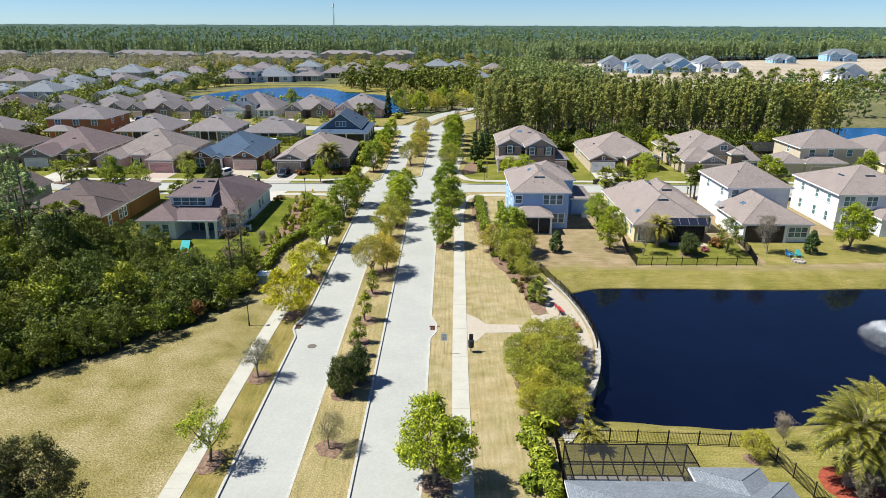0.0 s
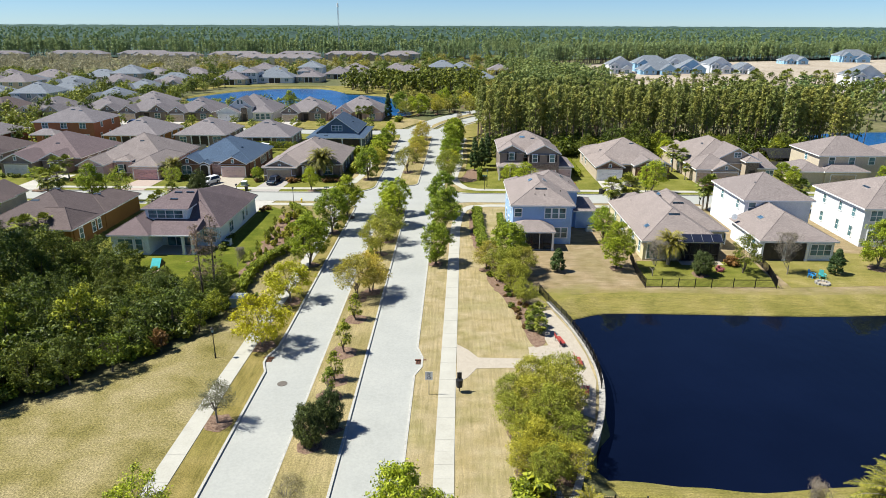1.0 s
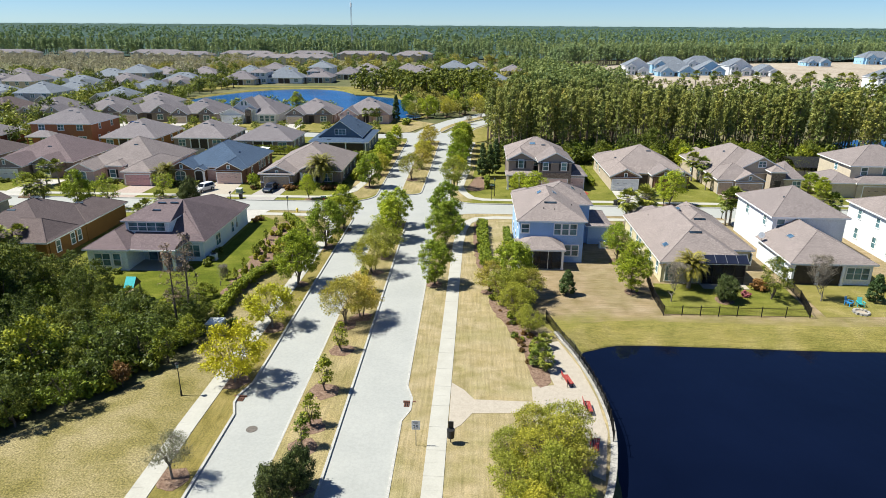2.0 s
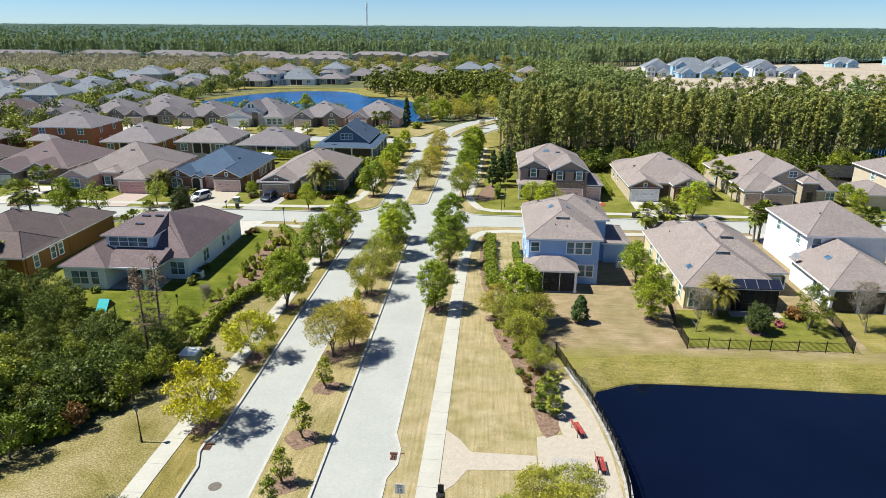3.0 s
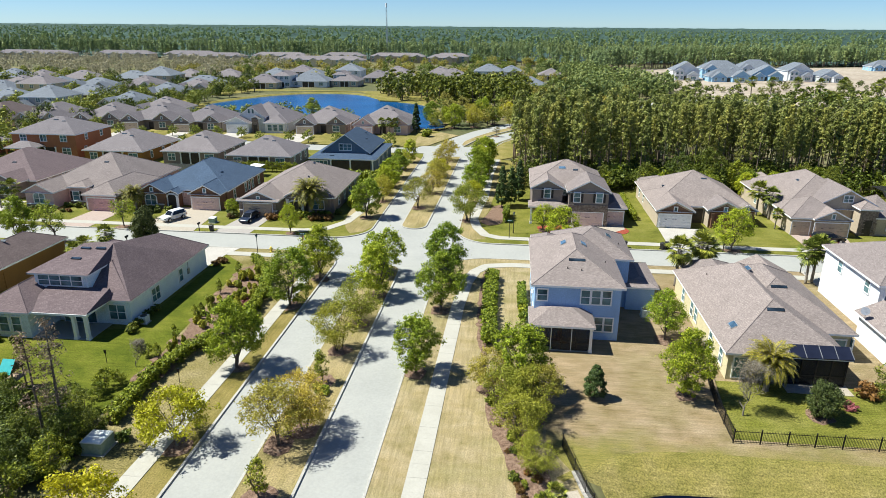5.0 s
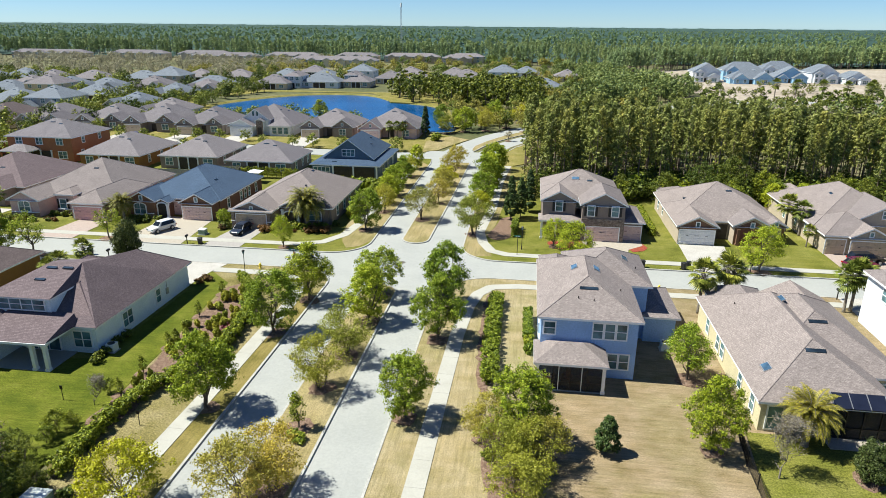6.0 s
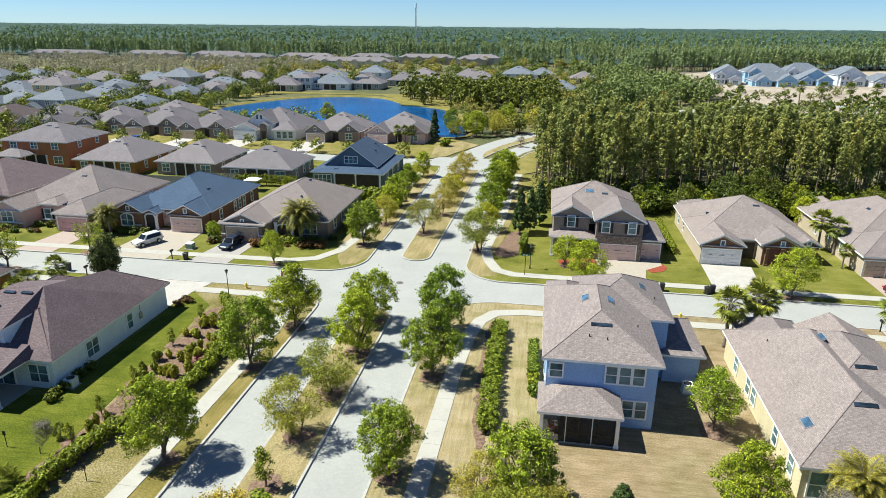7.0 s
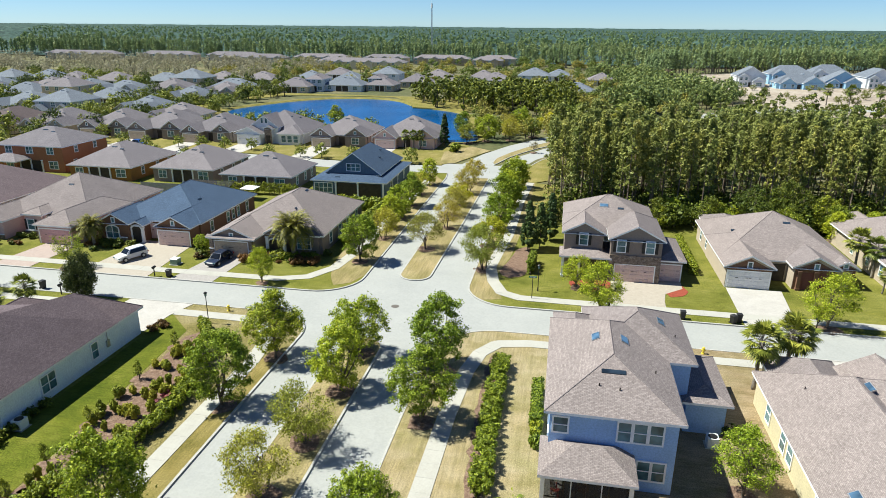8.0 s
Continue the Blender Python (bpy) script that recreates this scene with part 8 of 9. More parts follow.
for x, y, w, wall, roof, two in ((-150, 338, 20, "skyblue", "slate", False), (-124, 352, 17, "sand", "ash", False), (-112, 360, 9, "white", "ash", True), (-105, 364, 20, "white", "slate", False), (-85, 369, 14.5, "tan", "ash", False), (-85, 373, 7, "sand", "ash", True),
                                 (-74, 392, 16, "tan", "ash", False), (-57, 388, 15, "sand", "ash", False), (-92, 404, 15, "white", "slate", True), (-112, 400, 15, "sand", "slate", False), (-134, 398, 16, "white", "slate", False), (-156, 384, 17, "sand", "ash", False), (-176, 380, 16, "white", "ash", False),
                                 (-36, 412, 18, "tan", "ash", False), (-15, 414, 17, "white", "slate", True), (7, 360, 17, "sand", "slate", False), (-44, 430, 16, "white", "ash", False), (-70, 430, 16, "sand", "ash", False), (-128, 428, 16, "sand", "ash", False), (-2, 452, 16, "white", "slate", False), (22, 430, 15, "sand", "ash", False)):
    far_house(x, y, w, 15, wall, roof, two, "n")
for k in range(30):
    col, row = k % 6, k // 6
    x = -176 - col * 22 + (row % 2) * 9 + random.uniform(-4, 4)
    y = 222 + row * 34 + random.uniform(-8, 8)
    far_house(x, y, random.uniform(14, 19), random.uniform(14, 18), random.choice(FAR_WALLS), random.choice(["ash", "slate", "slate", "ash"]), random.random() < 0.15, "s" if row % 2 else "n")
for x, y, wall, roof in ((-140, 262, "grey", "slate"), (-146, 300, "sand", "slate"), (-143, 322, "tan", "ash"), (-118, 246, "sand", "ash")):
    far_house(x, y, 15, 15, wall, roof, False, "s")
for k in range(10):
    far_house(-172 - 21 * (k % 5), 146 + 31 * (k // 5), 15.5, 17, random.choice(["taupe", "tan", "sand", "rust"]), random.choice(["ash", "brown"]), False, "n" if k // 5 else "s")


# terraces of town houses
def terrace(x, y, length, depth, wall, roof):
    TAKEN.append((x - 2, y - 4, x + length + 2, y + depth + 2))
    h = house("long two-storey terrace of town houses with grey roof", wall, roof, [(x, y, x + length, y + depth, 5.0, 0.4, "x", "h", "h")] + [(x + 4 + k * 11, y - 1.6, x + 10 + k * 11, y + depth * 0.5, 4.9, 0.5, "y", "g", "h") for k in range(int(length // 11))], "town houses")
    for k in range(int(length // 5.5)):
        window(h, x + 3 + k * 5.5, y + (0.38 if k % 2 else -1.2), 3.4, 1.6, 1.4, "s", 2)
        window(h, x + 3 + k * 5.5, y + (0.38 if k % 2 else -1.2), 0.8, 1.8, 1.7, "s", 2)


for x, y, ln in ((-430, 566, 68), (-348, 578, 50), (-290, 584, 46), (-264, 556, 56), (-208, 574, 46), (-168, 520, 66), (-152, 584, 36), (-112, 588, 46), (-62, 572, 24), (-60, 598, 30)):
    terrace(x, y, ln, 13, random.choice(["sand", "tan", "cream"]), "ash")

# building site with new white and blue houses on bare sand
SITE = smooth_outline([(62, 425), (68, 500), (118, 552), (240, 590), (330, 622), (470, 640), (470, 330), (300, 300), (170, 330), (110, 318), (92, 352), (84, 395)], 3)
setting("ground", Shape().prism(SITE if sum((b[0] - a[0]) * (b[1] + a[1]) for a, b in zip(SITE, SITE[1:] + SITE[:1])) < 0 else SITE[::-1], -0.4, 0.02), SAND, "bare sandy building ground", "ground")
for x, y, w, d, wall, two, axis in ((101, 446, 16, 15, "white", True, "y"), (119.5, 438, 25, 13, "skyblue", False, "x"), (123, 466, 24, 15, "skyblue", True, "x"), (147, 450, 19, 15, "skyblue", False, "y"), (168, 452, 15, 20, "white", True, "y"), (184, 446, 13, 18, "white", False, "y"), (150, 482, 22, 15, "white", True, "x"),
                                    (268, 560, 20, 14, "skyblue", False, "x"), (330, 592, 27, 15, "skyblue", True, "x"), (208, 360, 17, 15, "white", True, "y"), (248, 372, 16, 15, "white", False, "y")):
    TAKEN.append((x - 2, y - 5, x + w + 3, y + d + 3))
    e = 5.7 if two else 3.1
    h = house("new %s house with grey roof on the sandy building site" % wall, wall, "slate", [
        (x, y, x + w, y + d, e, 0.62, axis, "g" if axis == "y" else "h", "h"),
        (x + w * 0.5, y - 3.0, x + w * 0.94, y + d * 0.6, 3.1, 0.66, "y", "g", "h"),
        (x + w * 0.06, y - 1.8, x + w * 0.42, y + d * 0.6, e - 0.5, 0.7, "y", "g", "h")], "houses")
    for k in (0.16, 0.32):
        window(h, x + w * k, y - 1.42, 0.8, 1.2, 1.6)
        if two:
            window(h, x + w * k, y - 1.42, 3.6, 1.2, 1.4)
    window(h, x + w * 0.72, y - 2.62, 0.7, 2.8, 1.7, "s", 3)
    # Doorway's inner shade is a dark sheet on the wall.
    child("porch_opening", Shape().box(x + w * 0.43, y + 0.36, 0.0, x + w * 0.5, y + 0.41, 2.3), DARK_PANEL, h, "dark unfinished doorway")
    for k in (0.3, 0.7):
        window(h, x + 0.42, y + d * k, 0.8, 1.0, 1.5, "w")
setting("road", Shape().ribbon([(60, 312), (92, 336), (130, 344), (200, 338), (330, 320)], 4.0, -0.3, 0.05), CONCRETE_ROAD, "pale road past the building site", "road")


def clear(x, y):
    return dry(x, y) and not any(a < x < c and b < y < d for a, b, c, d in TAKEN)


west_gardens = scatter(430, lambda x, y: clear(x, y) and not (201 < y < 212), (-300, 165), (-112, 400), 0.55, 1.35)
merged("garden_trees", GARDEN, west_gardens[:230], "green garden trees among the far houses", "trees", BARK, LEAF["garden"])
merged("garden_trees", OLIVE, west_gardens[230:], "olive garden trees among the far houses", "trees", BARK, LEAF["thicket"])
street_gardens = [(-150 + k * 3.6 + random.uniform(-1.5, 1.5), (212.6 if k % 2 else 197.6) + random.uniform(-1, 1) - (5.5 if k > 24 else 0), random.uniform(0.4, 0.75)) for k in range(36)]
merged("garden_trees", GARDEN, street_gardens, "small green trees along the curving street", "trees", BARK, LEAF["garden"])
lake_gardens = scatter(60, lambda x, y: clear(x, y), (-165, 232), (-24, 300), 0.55, 1.05)
merged("garden_trees", GARDEN, lake_gardens, "rounded green trees among the houses by the lake", "trees", BARK, LEAF["garden"])
shore = scatter(150, lambda x, y: clear(x, y) and y > 304 - 0.35 * (x + 30), (-54, 286), (14, 346), 0.8, 1.3)
merged("lakeside_trees", FARW, [(x, y, s) for x, y, s in shore], "dark trees on the lake shore", "trees", BARK, LEAF["thicket"])
north_gardens = scatter(330, lambda x, y: clear(x, y) and (y > 384 or x > 0), (-200, 300), (60, 612), 0.7, 1.3)
merged("garden_trees", GARDEN, north_gardens[:150], "green trees among the far houses", "trees", BARK, LEAF["garden"])
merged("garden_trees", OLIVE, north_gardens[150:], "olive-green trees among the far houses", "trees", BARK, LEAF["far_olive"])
brown = scatter(460, lambda x, y: clear(x, y), (-480, 400), (-150, 556), 0.8, 1.25)
merged("scrub_wood", BROWN, brown, "grey-brown leafless wood beyond the houses", "woods", BARK, LEAF["scrub"])
bend_wood = scatter(240, lambda x, y: clear(x, y) and inside(x, y, [(30, 300), (62, 325), (84, 350), (80, 395), (56, 425), (62, 470), (20, 480), (30, 420), (44, 360), (24, 330)]), (18, 298), (90, 480), 0.8, 1.3)
merged("mixed_wood", FINEW, bend_wood, "mixed green wood beyond the bend", "woods", BARK, LEAF["far"])
low_wood = scatter(170, lambda x, y: clear(x, y) and inside(x, y, [(14, 212), (60, 216), (80, 202), (100, 196), (100, 312), (70, 312), (40, 284), (24, 262)]), (12, 196), (100, 314), 0.45, 0.8)
merged("mixed_wood", FINEW, low_wood, "lower mixed wood behind the pines", "woods", BARK, LEAF["far"])
lakeside = scatter(90, lambda x, y: clear(x, y) and inside(x, y, [(-14, 242), (-2, 240), (12, 258), (40, 292), (40, 380), (-40, 384), (-36, 330), (-26, 300), (-14, 268)]), (-40, 238), (42, 386), 0.7, 1.15)
merged("lakeside_trees", OLIVE, lakeside[:45], "olive trees along the lakeside road", "trees", BARK, LEAF["far_olive"])
merged("lakeside_trees", GARDEN, lakeside[45:], "green trees along the lakeside road", "trees", BARK, LEAF["garden"])
site_trees = scatter(100, lambda x, y: clear(x, y), (95, 318), (330, 336), 0.6, 1.0)
merged("roadside_trees", GARDEN, site_trees, "young trees along the site road", "trees", BARK, LEAF["thicket"])
site_front = scatter(120, lambda x, y: clear(x, y) and abs(y - 342) > 7, (68, 326), (300, 428), 0.45, 0.85)
merged("roadside_trees", OLIVE, site_front[:60], "olive young trees before the building site", "trees", BARK, LEAF["far_olive"])
merged("roadside_trees", GARDEN, site_front[60:], "dark young trees before the building site", "trees", BARK, LEAF["thicket"])
near_site = scatter(70, lambda x, y: clear(x, y), (66, 286), (330, 317), 0.7, 1.15)
merged("roadside_trees", FARW, near_site, "mixed green trees before the building site", "trees", BARK, LEAF["thicket"])
for k in range(14):
    fan(118 + k * 8.5 + random.uniform(-2, 2), 352 + random.uniform(-6, 14), 1.5)
merged("east_trees", FARW, scatter(120, lambda x, y: clear(x, y) and not (88 < x < 112 and 134 < y < 165), (102, 166), (330, 310), 0.7, 1.2), "scattered trees beyond the pine wood", "trees", BARK, LEAF["far"])


# far woods to the horizon
def far_ok(x, y):
    return not (inside(x, y, SITE) or (x < 60 and y < 616 and x > -560) or not clear(x, y))


def wedge(n, y0, y1, s0, s1):
    out = []
    while len(out) < n:
        y = y0 + (y1 - y0) * rng.random() ** 1.35
        x = rng.uniform(-0.86, 0.86) * (y - 20) + 8
        if far_ok(x, y):
            out.append((x, y, rng.uniform(s0, s1)))
    return out


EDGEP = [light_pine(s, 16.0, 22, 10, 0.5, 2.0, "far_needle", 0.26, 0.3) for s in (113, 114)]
front_edge = []
for a, b, n in (((58, 440), (64, 500), 40), ((64, 502), (116, 556), 70), ((116, 558), (240, 596), 150), ((240, 596), (330, 628), 110), ((330, 628), (470, 646), 120), ((-560, 618), (-20, 618), 330), ((-20, 600), (60, 520), 60)):
    for k in range(n):
        t = rng.random()
        front_edge.append((a[0] + (b[0] - a[0]) * t + rng.uniform(-4, 4), a[1] + (b[1] - a[1]) * t + rng.uniform(0, 14), rng.uniform(0.75, 1.02)))
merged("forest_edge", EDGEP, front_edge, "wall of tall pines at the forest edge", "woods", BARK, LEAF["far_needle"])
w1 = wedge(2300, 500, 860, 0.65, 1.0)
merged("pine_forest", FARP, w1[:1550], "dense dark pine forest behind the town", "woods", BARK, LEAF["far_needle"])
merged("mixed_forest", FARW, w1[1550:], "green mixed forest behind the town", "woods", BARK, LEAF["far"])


def canopy():
    """The forest roof farther out: a lumpy sheet of crowns with a ragged front."""
    sh = Shape()
    ys = [612]
    while ys[-1] < 4900:
        ys.append(ys[-1] * 1.0085)
    cols = 180
    for y in ys:
        for i in range(cols + 1):
            x = (-0.95 + 1.9 * i / cols) * y
            k = noise.noise((x * 0.06, y * 0.05, 3.0)) + 0.7 * noise.noise((x * 0.018, y * 0.012, 9.0))
            r = random.random()
            sh.v.append((x + 1.2 * random.uniform(-1, 1) * y / 900, y + 2 * random.uniform(-1, 1), (1.5 if y < 760 else 1.5 + 7.5 * min(1.0, (y - 760) / 200)) + (0.6 if y < 760 else 2.5) * k + (1.0 if y < 760 else 5.0) * r * r if y > 613 else 1.0))
    w = cols + 1
    quads = [(j * w + i, j * w + i + 1, (j + 1) * w + i + 1, (j + 1) * w + i) for j in range(len(ys) - 1) for i in range(cols)]
    sh.f = [q for q in quads if not any(inside(sh.v[i][0], sh.v[i][1], SITE) for i in q)]
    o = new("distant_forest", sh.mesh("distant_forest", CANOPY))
    return tagged(o, "distant forest canopy reaching the horizon", "woods", "", "stuff")


# Bluish tone of the distant air is put into the canopy colour.
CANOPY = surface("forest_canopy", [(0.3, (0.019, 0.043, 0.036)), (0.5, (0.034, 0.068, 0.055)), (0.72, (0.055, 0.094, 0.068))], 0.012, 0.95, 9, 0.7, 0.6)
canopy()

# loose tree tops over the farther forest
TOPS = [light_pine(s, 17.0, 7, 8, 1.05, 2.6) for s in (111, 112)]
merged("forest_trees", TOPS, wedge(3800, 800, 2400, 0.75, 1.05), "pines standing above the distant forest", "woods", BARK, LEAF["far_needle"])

# lattice mast
mast = thing("radio_mast", (-107, 640, 0), "tall slim red and white lattice mast", "mast")
mm = Shape()
for a in range(3):
    dx, dy = 0.9 * math.cos(a * 2.094), 0.9 * math.sin(a * 2.094)
    mm.tube([(-107 + dx, 640 + dy, 0), (-107 + dx * 0.5, 640 + dy * 0.5, 47)], [0.16, 0.12], 4)
for k in range(46):
    z = k
    s = 1 - 0.5 * z / 47
    p = [(-107 + 0.9 * s * math.cos(a * 2.094), 640 + 0.9 * s * math.sin(a * 2.094), z) for a in range(3)]
    for a in range(3):
        q = p[(a + 1) % 3]
        mm.tube([p[a], (q[0], q[1], z + 1)], [0.05, 0.05], 3, False)
child("lattice", mm, GALV, mast)
child("antenna", Shape().tube([(-107, 640, 44), (-107, 640, 47.5)], [0.8, 0.8], 8).tube([(-107, 640, 47), (-107, 640, 51)], [0.08, 0.05], 6), TRIM, mast)



# ---------------- fences, walls and small things ----------------
def fence(path, height, label, bay=2.3, pitch=0.11):
    """Black metal picket fence: posts and panels."""
    x, y = path[0]
    e = thing("fence", (x, y, 0), label, "fence", "fences")
    spots = []
    for a, b in zip(path, path[1:]):
        a, b = Vector(a), Vector(b)
        n = max(1, round((b - a).length / bay))
        spots += [(a + (b - a) * i / n, a + (b - a) * (i + 1) / n) for i in range(n)]
    for a, b in spots:
        ln = (b - a).length
        n = max(2, round(ln / pitch))
        xs = [0.0]
        for k in range(n):
            c = ln * (k + 0.5) / n
            xs += [c - 0.008, c + 0.008]
        xs.append(ln)
        zs = [0.06, 0.14, 0.18, height - 0.16, height - 0.12, height]
        me = Shape().lattice(xs, zs, lambda i, j: i % 2 == 1 or j in (1, 3), -0.012, 0.012).mesh("panel", BLACK_METAL)
        o = new("panel", me)
        o.parent = e
        o.location, o.rotation_euler = (a.x - x, a.y - y, 0), (0, 0, math.atan2(b.y - a.y, b.x - a.x))
    for p in [s[0] for s in spots] + [spots[-1][1]]:
        child("post", Shape().post(p.x, p.y, [(-0.2, 0.035), (height + 0.06, 0.035), (height + 0.06, 0.045), (height + 0.1, 0.045)]), BLACK_METAL, e)
    return e


fence([(26.6, 93.0), (26.0, 88.0), (25.9, 82.9), (34.0, 83.0), (42.0, 83.1), (43.2, 88.0), (43.6, 92.4)], 1.2, "black metal picket fence round a green lawn")
fence([(8.8, 37.5), (9.0, 44.2), (15.3, 43.9), (24.6, 43.5), (25.4, 40.0), (26.2, 36.0)], 1.2, "black metal picket fence along the pond garden")
fence([(x - 0.02, y) for x, y in WALL_ARC if 58 < y < 81], 1.15, "black metal railing on the curved pond wall")
fence([(-17.6, 233.4), (-12.6, 235.6), (-8.6, 239)], 1.2, "pale lakeside railing by the bend")

# curved retaining wall with cap stones
pw = setting("retaining_wall", Shape().ribbon([(x + 0.02, y) for x, y in WALL_ARC if y < 80], 0.2, -2.4, 0.10), BLOCK, "curved pale block retaining wall by the pond", "wall")
CAPS = []
pts = [Vector((x + 0.02, y)) for x, y in WALL_ARC if y < 80]
for a, b in zip(pts, pts[1:]):
    n = max(1, round((b - a).length / 0.55))
    d = (b - a).normalized()
    nr = Vector((-d.y, d.x)) * 0.26
    for i in range(n):
        p, q = a + (b - a) * (i / n) + d * 0.012, a + (b - a) * ((i + 1) / n) - d * 0.012
        CAPS.append(Shape().prism([tuple(p - nr), tuple(q - nr), tuple(q + nr), tuple(p + nr)], 0.10, 0.21 + 0.01 * random.random()))
for sh in CAPS:
    o = new("cap_stone", sh.mesh("cap_stone", BLOCK))
    o.parent = pw

# screened pool
POOL = water("pool_water", (0.012, 0.03, 0.07), 0.15, 0.05)
PC = thing("pool_enclosure", (13.3, 37.6, 0), "dark bronze screened pool enclosure", "pool cage")
x0, x1, y0, y1, zt = 8.9, 17.5, 36.1, 40.0, 2.7
cols = list(np.linspace(x0, x1, 7))
for x in cols:
    child("post", Shape().box(x - 0.04, y1 - 0.04, 0, x + 0.04, y1 + 0.04, zt), BRONZE, PC)
    child("beam", Shape().box(x - 0.035, y0, zt, x + 0.035, y1, zt + 0.07), BRONZE, PC)
for z in (0.05, 1.0, zt):
    child("rail", Shape().box(x0, y1 - 0.03, z, x1, y1 + 0.03, z + 0.07), BRONZE, PC)
for x in (x0, x1):
    for z in (0.05, 1.0, zt):
        child("rail", Shape().box(x - 0.03, y0, z, x + 0.03, y1, z + 0.07), BRONZE, PC)
child("rail", Shape().box(x0, 38.0, zt, x1, 38.07, zt + 0.07), BRONZE, PC)
for a, b in zip(cols, cols[1:]):
    child("screen_panel", Shape().poly((a, y1, 0.05), (b, y1, 0.05), (b, y1, zt), (a, y1, zt)), CAGE_SCREEN, PC)
    child("screen_panel", Shape().poly((a, y0, zt + 0.03), (b, y0, zt + 0.03), (b, y1, zt + 0.03), (a, y1, zt + 0.03)), CAGE_SCREEN, PC)
for x in (x0, x1):
    child("screen_panel", Shape().poly((x, y0, 0.05), (x, y1, 0.05), (x, y1, zt), (x, y0, zt)), CAGE_SCREEN, PC)
child("pool_water", Shape().box(9.3, 36.5, 0.0, 13.0, 39.6, 0.065), POOL, PC, "still dark blue pool water")
child("pool_deck", Shape().box(x0, y0, -0.1, x1, y1, 0.05), PAVER_GREY, PC)
child("spa", Shape().box(13.2, 36.6, 0.05, 15.6, 39.2, 0.5), STONE, PC, "dark stone spa block")


def street_lamp(x, y, h=3.2):
    t = thing("street_lamp", (x, y, 0), "slim black post lamp with a lantern", "street lamp", "street lamps")
    child("pole", Shape().tube([(x, y, -0.1), (x, y, 0.5), (x, y, 0.52), (x, y, h - 0.45)], [0.09, 0.08, 0.05, 0.04], 8), BLACK_METAL, t)
    child("lantern", Shape().tube([(x, y, h - 0.45), (x, y, h - 0.1)], [0.10, 0.17], 6), PANE, t)
    child("cap", Shape().tube([(x, y, h - 0.1), (x, y, h - 0.05), (x, y, h + 0.08)], [0.22, 0.2, 0.03], 6), BLACK_METAL, t)


for x, y, h in ((-20.6, 64.0, 3.2), (-25.9, 118.2, 3.6), (8.7, 134.4, 3.4)):
    street_lamp(x, y, h)
for x, y in ((-20.9, 86.4), (-29.4, 88.9)):
    t = thing("marker_post", (x, y, 0), "thin black marker post with a small plate", "post", "marker posts")
    child("post", Shape().tube([(x, y, -0.1), (x, y, 1.25)], [0.03, 0.03], 6), BLACK_METAL, t)
    child("plate", Shape().box(x - 0.12, y - 0.03, 1.05, x + 0.12, y + 0.01, 1.42), BLACK_METAL, t)

# signs
SIGN_GREEN = surface("sign_green", [(0.3, (0.01, 0.16, 0.08)), (0.7, (0.015, 0.2, 0.1))], 3.0, 0.5, 6, 0.1, 0.05)
SIGN_RED = surface("sign_red", [(0.3, (0.40, 0.02, 0.02)), (0.7, (0.5, 0.03, 0.03))], 3.0, 0.5, 6, 0.1, 0.05)


def lettering(text, x, y, z, size, parent, mat):
    cu = bpy.data.curves.new("lettering", "FONT")
    cu.body, cu.size, cu.align_x, cu.align_y, cu.extrude = text, size, "CENTER", "CENTER", 0.004
    cu.materials.append(mat)
    o = new("lettering", cu)
    o.parent = parent
    o.location, o.rotation_euler = Vector((x, y, z)) - parent.location, (radians(90), 0, 0)
    return o


sp = thing("speed_sign", (0.3, 58.0, 0), "white speed limit sign on a thin metal post", "road sign")
child("post", Shape().box(0.27, 57.97, -0.2, 0.33, 58.03, 2.25), GALV, sp)
child("plate", Shape().box(-0.02, 57.93, 1.5, 0.62, 57.95, 2.28), TRIM, sp)
lettering("SPEED", 0.3, 57.925, 2.16, 0.13, sp, SHUTTER)
lettering("LIMIT", 0.3, 57.925, 2.03, 0.13, sp, SHUTTER)
lettering("25", 0.3, 57.925, 1.75, 0.42, sp, SHUTTER)
for x, y, stop in ((8.1, 131.9, False), (-20.7, 121.7, True)):
    t = thing("street_sign", (x, y, 0), "green street name plates on a dark post", "road sign", "street signs")
    child("post", Shape().tube([(x, y, -0.2), (x, y, 2.9)], [0.045, 0.04], 8), BLACK_METAL, t)
    pl = child("name_plate", Shape().box(x - 0.45, y - 0.015, 2.65, x + 0.45, y + 0.015, 2.87), SIGN_GREEN, t)
    o = new("letter_bar", Shape().box(x - 0.3, y - 0.024, 2.71, x + 0.3, y - 0.017, 2.81).mesh("letter_bar", TRIM, (x, y, 0)))
    o.parent = pl
    if stop:
        child("stop_sign", Shape().tube([(x + 0.06, y, 2.1), (x + 0.08, y, 2.1)], [0.38, 0.38], 8), SIGN_RED, t, "red octagonal sign seen from behind")


